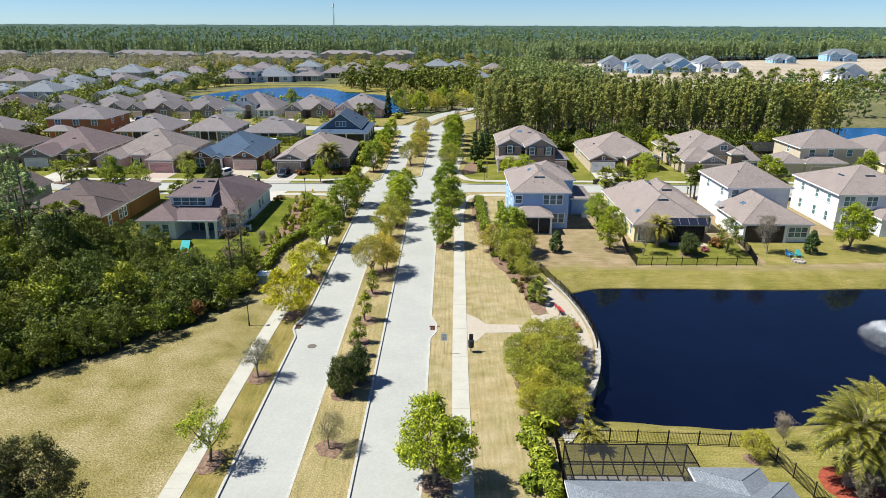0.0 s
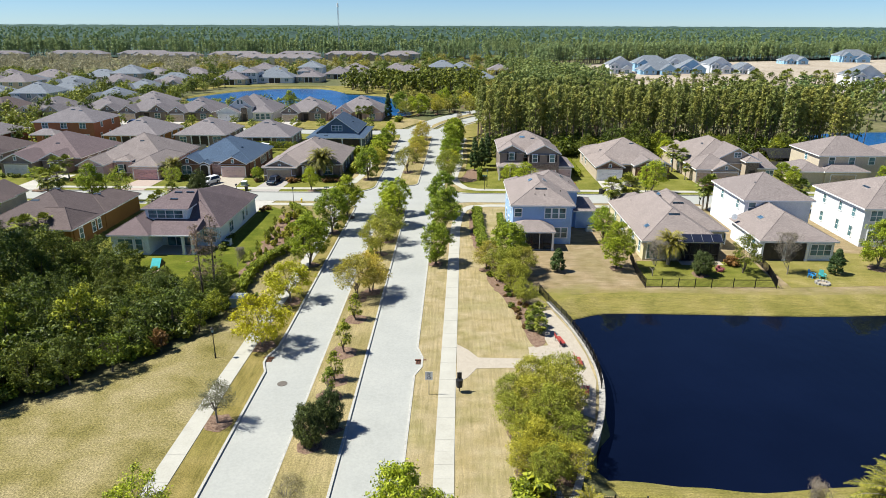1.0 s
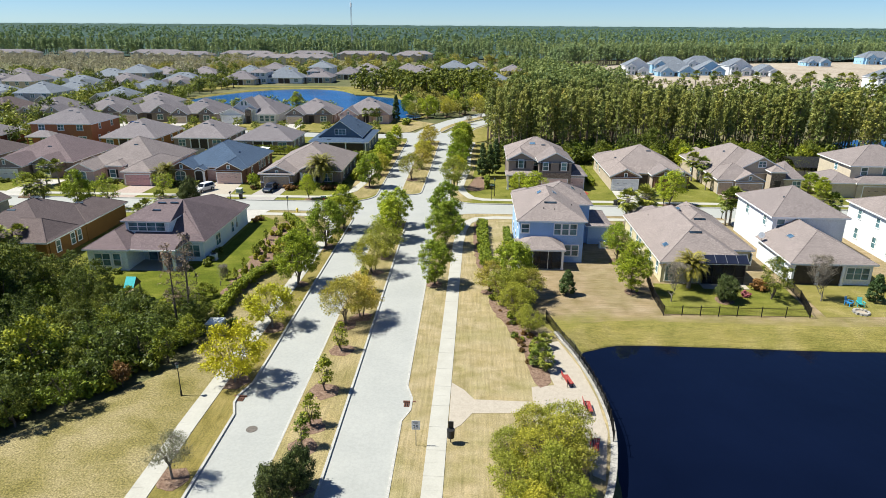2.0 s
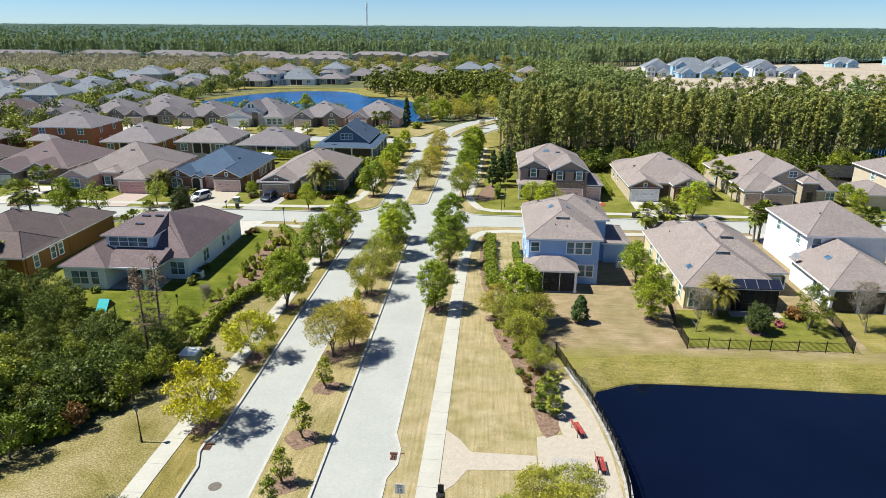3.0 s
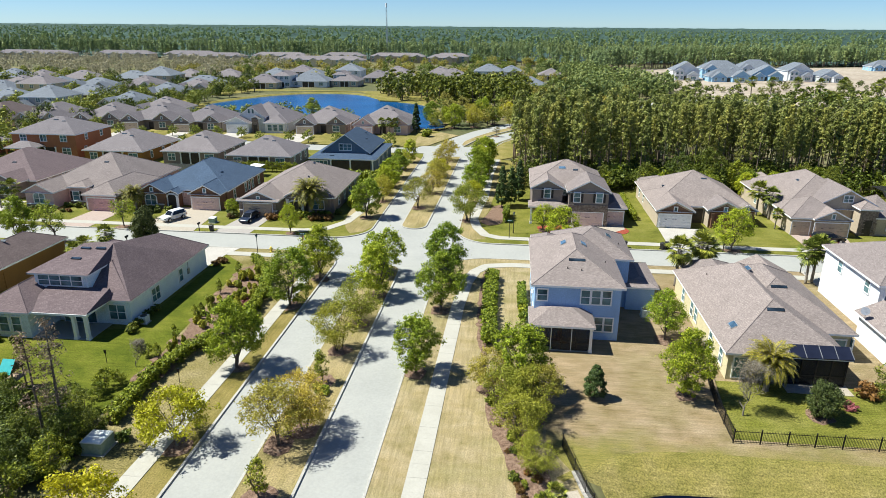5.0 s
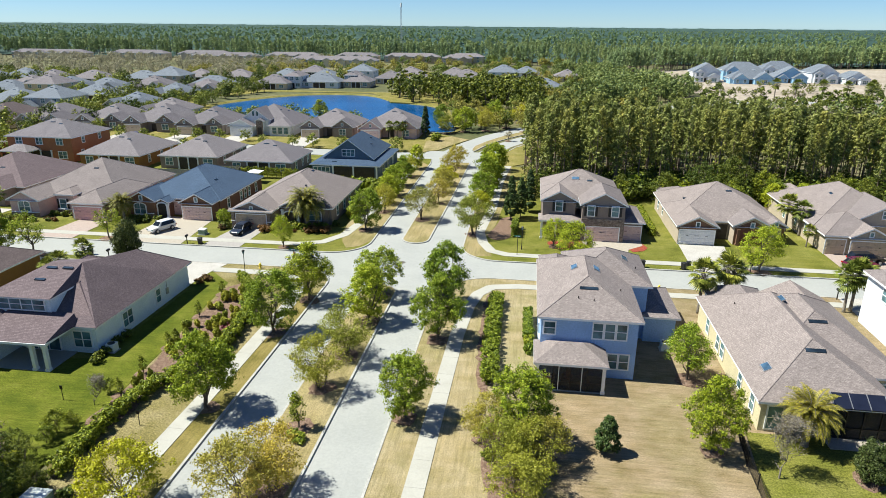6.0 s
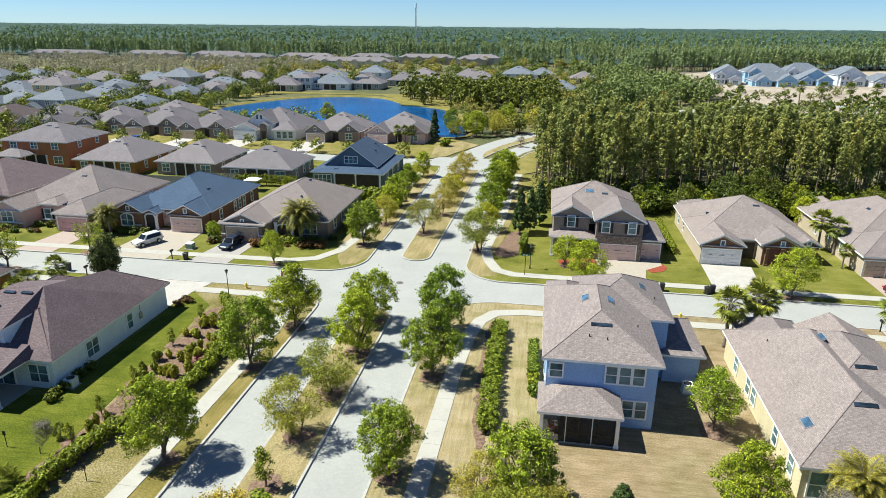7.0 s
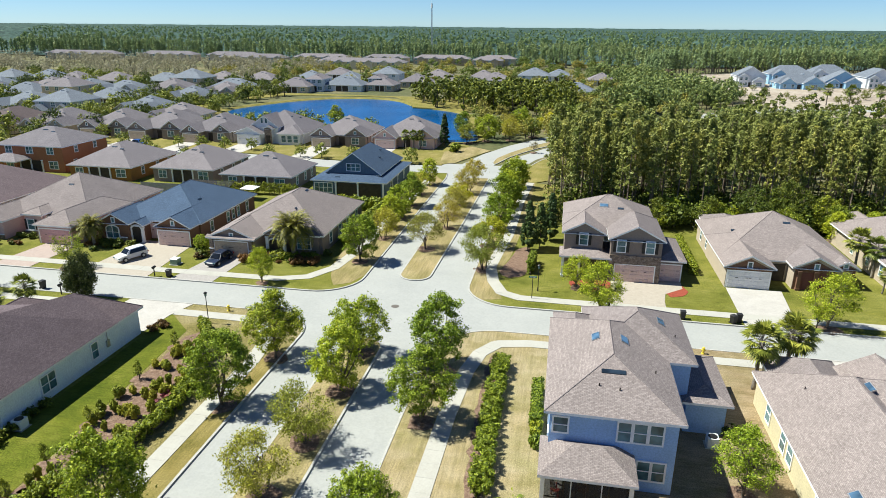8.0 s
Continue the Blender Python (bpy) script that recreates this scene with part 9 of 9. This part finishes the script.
# bins, mailboxes, hydrants, cabinets
def wheelie_bin(x, y, turn=0):
    t = thing("wheelie_bin", (x, y, -0.1), "black plastic wheelie bin at the kerb", "bin", "bins")
    s = Shape()
    s.v = [(x + a * 0.21, y + b * 0.24, -0.02) for a, b in ((-1, -1), (1, -1), (1, 1), (-1, 1))] + [(x + a * 0.27, y + b * 0.31, 0.9) for a, b in ((-1, -1), (1, -1), (1, 1), (-1, 1))]
    s.f = [(3, 2, 1, 0), (4, 5, 6, 7), (0, 1, 5, 4), (1, 2, 6, 5), (2, 3, 7, 6), (3, 0, 4, 7)]
    child("body", s, PLASTIC_BLACK, t)
    child("lid", Shape().post(x, y, [(0.9, 0.31), (0.95, 0.31), (1.0, 0.25)]), PLASTIC_BLACK, t)
    for dx in (-0.24, 0.24):
        child("wheel", Shape().tube([(x + dx - 0.03, y + 0.3, 0.02), (x + dx + 0.03, y + 0.3, 0.02)], [0.12, 0.12], 10), PLASTIC_BLACK, t)
    t.rotation_euler = (0, 0, radians(turn))


for x, y, a in ((-50.6, 123.2, 80), (-37.8, 129.6, 0), (24.9, 129.6, 0), (30.2, 129.5, 30), (30.9, 130.0, 0)):
    wheelie_bin(x, y, a)


def mailbox(x, y):
    t = thing("mailbox", (x, y, 0), "black mailbox on a post at the kerb", "mailbox", "mailboxes")
    child("post", Shape().post(x, y, [(-0.2, 0.05), (1.1, 0.05)]), BLACK_METAL, t)
    child("box", Shape().tube([(x, y - 0.25, 1.22), (x, y + 0.3, 1.22)], [0.15, 0.15], 10), BLACK_METAL, t)
    child("arm", Shape().box(x - 0.03, y - 0.25, 1.02, x + 0.03, y + 0.25, 1.08), BLACK_METAL, t)


for x, y in ((-47.0, 121.9), (-39.7, 129.4), (16.8, 129.4), (38.6, 129.4), (60.6, 129.4), (-65.0, 129.4), (46.2, 121.9)):
    mailbox(x, y)


def hydrant(x, y):
    t = thing("fire_hydrant", (x, y, 0), "yellow fire hydrant in the grass verge", "hydrant", "hydrants")
    child("barrel", Shape().tube([(x, y, -0.1), (x, y, 0.05), (x, y, 0.06), (x, y, 0.6), (x, y, 0.66), (x, y, 0.76)], [0.18, 0.18, 0.13, 0.13, 0.16, 0.04], 10), HYDRANT, t)
    for d in (-1, 1):
        child("outlet", Shape().tube([(x + d * 0.1, y, 0.42), (x + d * 0.24, y, 0.42)], [0.07, 0.07], 8), HYDRANT, t)


hydrant(25.6, 121.5)
hydrant(-25.3, 121.5)


def cabinet(x, y, w, d, h, mat, label):
    t = thing("utility_cabinet", (x, y, 0), label, "utility box", "utility boxes")
    child("body", Shape().box(x - w / 2, y - d / 2, 0.05, x + w / 2, y + d / 2, h), PAD_GREEN, t)
    child("lid", Shape().post(x, y, [(h, max(w, d) / 2 + 0.03), (h + 0.06, max(w, d) / 2 + 0.03), (h + 0.12, max(w, d) / 2 - 0.06)]), mat, t)
    child("pad", Shape().box(x - w / 2 - 0.15, y - d / 2 - 0.15, -0.05, x + w / 2 + 0.15, y + d / 2 + 0.15, 0.05), PAVEMENT, t)


cabinet(-22.3, 76.6, 1.6, 1.6, 1.0, PAD_PALE, "pale green utility cabinet by the hedge")
cabinet(-39.6, 134.0, 1.0, 1.0, 0.75, PAD_PALE, "pale green transformer box on the lawn")
for x, y in ((-23.6, 75.4), (-21.0, 77.8), (-23.4, 78.4), (-24.4, 77.2)):
    bush(x, y, 0.9)

# plank fence and screened pool behind the front row
def plank_fence(x0, x1, y, h):
    t = thing("plank_fence", (x0, y, 0), "weathered pale grey plank fence behind the gardens", "fence", "fences")
    n = int((x1 - x0) / 0.16)
    for k in range(n):
        x = x0 + (x1 - x0) * k / n
        child("plank", Shape().box(x, y, 0.05, x + (x1 - x0) / n - 0.012, y + 0.025, h - 0.03 * (k % 2)), FENCE_GREY, t)
    for z in (0.4, h - 0.4):
        child("rail", Shape().box(x0, y + 0.027, z, x1, y + 0.08, z + 0.09), FENCE_GREY, t)


FENCE_GREY = surface("grey_planks", [(0.3, (0.28, 0.28, 0.28)), (0.7, (0.42, 0.42, 0.42))], 2.0, 0.85, 6, 0.3, 0.2)
plank_fence(-68.5, -60.0, 169.0, 1.8)
yc = thing("pool_enclosure", (-52.0, 166.5, 0), "dark screened pool enclosure behind the blue-roofed house", "pool cage")
for x in np.linspace(-56.4, -47.6, 6):
    for y in (163.4, 169.4):
        child("post", Shape().box(x - 0.04, y - 0.04, 0, x + 0.04, y + 0.04, 2.7), BRONZE, yc)
    child("beam", Shape().tube([(x, 163.4, 2.7), (x, 166.4, 3.5), (x, 169.4, 2.7)], [0.05, 0.05, 0.05], 4), BRONZE, yc)
for y, z in ((163.4, 2.7), (166.4, 3.5), (169.4, 2.7), (169.4, 1.0), (163.4, 1.0)):
    child("rail", Shape().box(-56.4, y - 0.03, z, -47.6, y + 0.03, z + 0.06), BRONZE, yc)
child("screen_panel", Shape().poly((-56.4, 163.4, 2.72), (-47.6, 163.4, 2.72), (-47.6, 166.4, 3.52), (-56.4, 166.4, 3.52)), CAGE_SCREEN, yc)
child("screen_panel", Shape().poly((-56.4, 166.4, 3.52), (-47.6, 166.4, 3.52), (-47.6, 169.4, 2.72), (-56.4, 169.4, 2.72)), CAGE_SCREEN, yc)
child("screen_panel", Shape().poly((-56.4, 163.4, 0.05), (-47.6, 163.4, 0.05), (-47.6, 163.4, 2.7), (-56.4, 163.4, 2.7)), CAGE_SCREEN, yc)
child("pool_deck", Shape().box(-56.4, 163.4, -0.1, -47.6, 169.4, 0.05), PAVER_GREY, yc)
um = thing("garden_parasol", (-45.4, 167.8, 0), "white square garden parasol on a thin pole", "parasol")
child("pole", Shape().tube([(-45.4, 167.8, 0), (-45.4, 167.8, 2.5)], [0.03, 0.03], 6), GALV, um)
child("canopy", Shape().post(-45.4, 167.8, [(2.1, 1.4), (2.16, 1.4), (2.6, 0.05)]), TRIM, um, "white fabric canopy")

dc = thing("pool_enclosure", (77.5, 157.5, 0), "dark domed screen enclosure behind the cream house", "pool cage")
for x in np.linspace(72.5, 82.5, 6):
    child("rib", Shape().tube([(x, 153.5, 0), (x, 153.5, 2.4), (x, 155.5, 3.6), (x, 159.5, 3.6), (x, 161.5, 2.4), (x, 161.5, 0)], [0.05] * 6, 4), BRONZE, dc)
for (y0, z0), (y1, z1) in (((153.5, 0.1), (153.5, 2.4)), ((153.5, 2.4), (155.5, 3.6)), ((155.5, 3.6), (159.5, 3.6)), ((159.5, 3.6), (161.5, 2.4))):
    child("screen_panel", Shape().poly((72.5, y0, z0), (82.5, y0, z0), (82.5, y1, z1), (72.5, y1, z1)), MESH_SCREEN, dc)
child("pool_deck", Shape().box(72.5, 153.5, -0.1, 82.5, 161.5, 0.05), PAVER_GREY, dc)

# waste station
t = thing("waste_station", (2.95, 58.6, 0), "black litter bin on a post beside the sidewalk", "litter bin")
child("post", Shape().post(2.95, 58.6, [(-0.1, 0.04), (1.9, 0.04)]), BLACK_METAL, t)
child("bin", Shape().tube([(2.95, 58.45, 0.55), (2.95, 58.45, 1.25)], [0.27, 0.31], 12), PLASTIC_BLACK, t)
child("dispenser", Shape().box(2.75, 58.5, 1.35, 3.15, 58.58, 1.9), PLASTIC_BLACK, t)


# park benches facing the pond
def bench(x, y, turn):
    t = thing("park_bench", (x, y, 0.02), "red slatted park bench facing the pond", "bench", "benches")
    for k in range(4):
        child("seat_slat", Shape().box(x - 0.22 + 0.13 * k, y - 0.8, 0.43, x - 0.12 + 0.13 * k, y + 0.8, 0.46), BENCH_RED, t)
    for k in range(4):
        child("back_slat", Shape().box(x - 0.34 - 0.02 * k, y - 0.8, 0.5 + 0.11 * k, x - 0.31 - 0.02 * k, y + 0.8, 0.59 + 0.11 * k), BENCH_RED, t)
    for d in (-0.7, 0.7):
        g = Shape().lattice([x - 0.3, x - 0.25, x + 0.2, x + 0.25], [0.02, 0.40, 0.45], lambda i, j: i != 1 or j == 1, y + d, y + d + 0.05)
        child("leg_frame", g, BLACK_METAL, t)
    t.rotation_euler = (0, 0, radians(turn))


bench(14.3, 63.5, 0)
bench(13.2, 67.8, 12)
bench(14.0, 58.3, -14)


# lounge chairs and fire ring on the bank
def lawn_chair(x, y, turn, mat, label):
    t = thing("lawn_chair", (x, y, 0), label, "chair", "lawn chairs")
    s = Shape()
    child("seat", Shape().poly((x - 0.28, y - 0.3, 0.38), (x + 0.28, y - 0.3, 0.38), (x + 0.26, y + 0.25, 0.26), (x - 0.26, y + 0.25, 0.26)).box(x - 0.28, y - 0.32, 0.3, x + 0.28, y - 0.29, 0.4), mat, t)
    for k in range(5):
        a = x - 0.26 + 0.105 * k
        child("back_slat", Shape().poly((a, y + 0.25, 0.26), (a + 0.09, y + 0.25, 0.26), (a + 0.09, y + 0.52, 0.98), (a, y + 0.52, 0.98)), mat, t)
    for d in (-0.36, 0.36):
        child("arm", Shape().box(x + d - 0.07, y - 0.35, 0.55, x + d + 0.07, y + 0.35, 0.58), mat, t)
        child("leg", Shape().box(x + d - 0.03, y - 0.32, 0.0, x + d + 0.03, y - 0.24, 0.55), mat, t)
        child("leg", Shape().box(x + d - 0.03, y + 0.24, 0.0, x + d + 0.03, y + 0.32, 0.55), mat, t)
    t.rotation_euler = (0, 0, radians(turn))


lawn_chair(48.2, 86.9, 35, CHAIR_BLUE, "blue slatted lawn chair by the fire ring")
lawn_chair(11.7, 98.0, 60, BENCH_RED, "red slatted chair on the screened porch")
lawn_chair(13.4, 98.4, -20, BENCH_RED, "red slatted chair on the screened porch")
lawn_chair(49.4, 86.7, -10, TEAL, "pale turquoise lawn chair by the fire ring")
fr = thing("fire_ring", (48.5, 84.8, 0), "pale stone fire ring in the grass", "fire pit")
for k in range(12):
    a = k * math.pi / 6
    cx, cy = 48.5 + 0.75 * math.cos(a), 84.8 + 0.75 * math.sin(a)
    child("stone", Shape().prism([(cx + 0.2 * math.cos(b), cy + 0.2 * math.sin(b)) for b in (0.5 + a, 2.0 + a, 3.6 + a, 5.2 + a)], -0.05, 0.25), BLOCK, fr)
child("sand", Shape().tube([(48.5, 84.8, 0.0), (48.5, 84.8, 0.08)], [0.6, 0.6], 12), SAND, fr)

# play set behind the white house
px, py = -34.6, 83.7
ps = thing("play_set", (px, py, 0), "wooden play set with a teal canopy and slide", "play set")
for dx in (-0.5, 0.5):
    for dy in (-0.65, 0.65):
        child("post", Shape().post(px + dx, py + dy, [(-0.1, 0.05), (2.15, 0.05)]), WOOD, ps)
child("platform", Shape().box(px - 0.6, py - 0.75, 1.05, px + 0.6, py + 0.75, 1.13), WOOD, ps)
top = [(px - 0.58, py - 0.95, 1.95), (px + 0.58, py - 0.95, 1.95), (px + 0.58, py, 2.95), (px - 0.58, py, 2.95), (px + 0.58, py + 0.95, 1.95), (px - 0.58, py + 0.95, 1.95)]
child("canopy", Shape().poly(top[0], top[1], top[2], top[3]).poly(top[3], top[2], top[4], top[5]), TEAL, ps, "teal fabric canopy")
child("gable_panel", Shape().poly(top[1], top[4], top[2]), DARK_PANEL, ps, "dark gable panel")
child("gable_panel", Shape().poly(top[0], top[3], top[5]), DARK_PANEL, ps, "dark gable panel")
child("slide", Shape().poly((px - 0.7, py - 0.55, 1.1), (px - 0.7, py + 0.0, 1.1), (px - 2.6, py - 0.1, 0.15), (px - 2.6, py - 0.65, 0.15)), HYDRANT, ps, "yellow slide")

# drains and manhole covers
COVER_IRON = surface("cover_iron", [(0.3, (0.09, 0.08, 0.07)), (0.7, (0.16, 0.14, 0.125))], 6.0, 0.7, 6, 0.3, 0.3)
for x, y in ((-0.75, 63.7), (-15.5, 63.8)):
    t = thing("storm_drain", (x, y, -0.1), "rusty iron storm drain inlet at the kerb", "storm drain", "drains")
    g = Shape().lattice([x - 0.45 + 0.09 * k for k in range(11)], [y - 0.28, y - 0.23, y + 0.23, y + 0.28], lambda i, j: i % 2 == 0 or j != 1, -0.06, -0.12)
    g.v = [(a, c, b) for a, b, c in g.v]
    # Thin black plate over the road stands in for the drain's shaded hollow.
    child("sump", Shape().box(x - 0.46, y - 0.29, -0.13, x + 0.46, y + 0.29, -0.092), BLACK_METAL, t)
    child("grate", g, RUST_IRON, t)
    child("throat", Shape().box(x - 0.55, y + 0.35, -0.1, x + 0.55, y + 0.5, 0.03), RUST_IRON, t)
for x, y in ((-13.0, 59.6), (-7.3, 126.7)):
    t = thing("manhole_cover", (x, y, -0.1), "round dark iron manhole cover in the road", "manhole", "manholes")
    child("disc", Shape().tube([(x, y, -0.13), (x, y, -0.085)], [0.40, 0.40], 20), COVER_IRON, t)
    child("rim", Shape().tube([(x, y, -0.13), (x, y, -0.092)], [0.46, 0.46], 20), COVER_IRON, t)


# parked cars
def car(x, y, turn, paint, label, long=4.4, wide=1.8, tall=1.45, suv=False):
    t = thing("car", (x, y, 0.03), label, "car", "parked cars")
    h = tall
    prof = [(-0.5, 0.35), (-0.5, 0.62), (-0.47, 0.72), (-0.22, 0.80), (0.48, 0.82), (0.5, 0.62), (0.5, 0.35)] if not suv else [(-0.5, 0.38), (-0.5, 0.72), (-0.46, 0.86), (-0.24, 0.95), (0.48, 0.98), (0.5, 0.7), (0.5, 0.38)]
    roof = [(-0.23, 0.80), (-0.08, h), (0.28, h), (0.45, 0.82)] if not suv else [(-0.24, 0.95), (-0.09, h), (0.42, h), (0.49, 0.97)]

    def loft(pr, insets):
        s = Shape()
        n = len(pr)
        hw = wide / 2
        for sg, ins in ((-1, insets), (1, insets)):
            s.v += [(sg * (hw - i), a * long, z) for (a, z), i in zip(pr, ins)]
        s.f = [tuple(range(n)), tuple(reversed(range(n, 2 * n)))] + [(k, n + k, n + (k + 1) % n, (k + 1) % n) for k in range(n)]
        return s

    def add(name, s, mat, label=""):
        o = new(name, s.mesh(name, mat))
        o.parent = t
        if label:
            tagged(o, label)
        return o
    b = 0.14 if suv else 0.0
    shell = [(-0.485, 0.30, 0.26), (-0.5, 0.45, 0.22), (-0.495, 0.58 + b, 0.20), (-0.47, 0.68 + b, 0.16), (-0.40, 0.75 + b, 0.08), (-0.23, 0.81 + b, 0.03), (0.1, 0.83 + b, 0.02), (0.40, 0.84 + b, 0.05), (0.475, 0.80 + b, 0.14), (0.5, 0.62 + b, 0.18), (0.49, 0.30, 0.22)]
    add("body", loft([(p, q) for p, q, _ in shell], [i for _, _, i in shell]), paint)
    (a0, z0), (a1, z1), (a2, z2), (a3, z3) = roof
    top = [(a0 - 0.01, z0 - 0.03, 0.09), (a0 + (a1 - a0) * 0.8, z0 + (z1 - z0) * 0.84, 0.24), (a1 + 0.02, z1 - 0.01, 0.30), ((a1 + a2) / 2, z1 + 0.02, 0.29), (a2, z2 - 0.01, 0.30), (a2 + (a3 - a2) * 0.3, z2 - (z2 - z3) * 0.22, 0.25), (a3, z3 - 0.02, 0.12)]
    add("cabin", loft([(p, q) for p, q, _ in top], [i for _, _, i in top]), paint)
    hw = wide / 2
    for nm, s in (("windscreen", Shape().poly((-hw + 0.2, a0 * long + 0.02, z0 + 0.06), (hw - 0.2, a0 * long + 0.02, z0 + 0.06), (hw - 0.3, a1 * long - 0.06, z1 - 0.05), (-hw + 0.3, a1 * long - 0.06, z1 - 0.05))),
                  ("rear_window", Shape().poly((hw - 0.2, a3 * long - 0.02, z3 + 0.08), (-hw + 0.2, a3 * long - 0.02, z3 + 0.08), (-hw + 0.3, a2 * long + 0.05, z2 - 0.05), (hw - 0.3, a2 * long + 0.05, z2 - 0.05)))):
        for q in range(len(s.v)):
            v = s.v[q]
            s.v[q] = (v[0], v[1] + (-0.02 if nm == "windscreen" else 0.02), v[2] + 0.012)
        add(nm, s, CAR_GLASS)
    for sg in (-1, 1):
        s = Shape().poly((sg * (hw - 0.055), a0 * long + 0.35, z0 + 0.06), (sg * (hw - 0.055), a3 * long - 0.3, z0 + 0.06), (sg * (hw - 0.225), a2 * long - 0.1, z2 - 0.08), (sg * (hw - 0.225), a1 * long + 0.1, z1 - 0.08))
        add("side_window", s, CAR_GLASS)
        for ya in (-0.31, 0.31):
            wx = sg * (hw - 0.1)
            wh = add("wheel", Shape().tube([(wx - 0.1, ya * long, 0.32), (wx + 0.1, ya * long, 0.32)], [0.33, 0.33], 14), PLASTIC_BLACK)
            o = new("rim", Shape().tube([(wx + sg * 0.1, ya * long, 0.32), (wx + sg * 0.115, ya * long, 0.32)], [0.2, 0.19], 12).mesh("rim", GALV))
            o.parent = wh
        add("headlight", Shape().box(sg * (hw - 0.42), -0.505 * long, 0.58, sg * (hw - 0.08), -0.485 * long, 0.72), PANE, "clear headlight")
        add("tail_light", Shape().box(sg * (hw - 0.35), 0.488 * long, 0.62, sg * (hw - 0.06), 0.506 * long, 0.8), SIGN_RED, "red tail light")
    t.rotation_euler = (0, 0, radians(turn))


def paint(name, c):
    m, n, l, p = material(name)
    p.inputs["Base Color"].default_value = (*c, 1)
    set_in(p, Roughness=0.35, Metallic=0.0)
    p.inputs["Coat Weight"].default_value = 0.25
    return m


car(-46.6, 134.6, -24, paint("white_paint", (0.72, 0.72, 0.72)), "white compact SUV parked on a driveway", 4.2, 1.75, 1.58, True)
car(-34.2, 135.8, -4, paint("navy_paint", (0.012, 0.02, 0.045)), "dark blue sedan parked on a driveway", 4.6, 1.8, 1.42)
car(54.0, 133.6, 100, paint("maroon_paint", (0.10, 0.008, 0.03)), "maroon car parked across a driveway", 4.5, 1.8, 1.5)
car(55.6, 135.8, 98, paint("black_paint", (0.012, 0.012, 0.014)), "black car parked on a driveway", 4.6, 1.8, 1.55, True)
car(-99.0, 213.0, 80, paint("blue_paint", (0.02, 0.08, 0.30)), "blue car parked on a far driveway", 4.5, 1.8, 1.5)

# pond fountain
ft = thing("fountain", (48.4, 64.4, -1.2), "white spray fountain in the pond", "fountain")
child("float", Shape().tube([(48.4, 64.4, -1.35), (48.4, 64.4, -1.05)], [0.4, 0.35], 12), PLASTIC_BLACK, ft)
SPRAY, sn, sl, spb = material("water_spray")
set_in(spb, Roughness=0.3)
spb.inputs["Base Color"].default_value = (0.85, 0.88, 0.9, 1)
rng = np.random.default_rng(120)
drops = []
for k in range(15000):
    a, u = rng.uniform(0, 6.283), rng.random()
    el = rng.normal(0.95, 0.1)
    r = 3.3 * (0.12 + 0.88 * u) * rng.uniform(0.8, 1.05)
    z = 1.35 * (1 - (1.9 * u - 0.8) ** 2) * rng.uniform(0.7, 1.0)
    if z < 0:
        continue
    drops.append((r * math.cos(a), r * math.sin(a), z))
v = leaf_cloud(rng, drops, np.full(len(drops), 0.05), 1, 0.03)
o = new("spray", leaf_mesh("spray", v, SPRAY))
o.parent = ft

# slabs of the sidewalks
for sh, root in SLABS:
    o = new("slab", sh.mesh("slab", PAVEMENT))
    o.parent = root
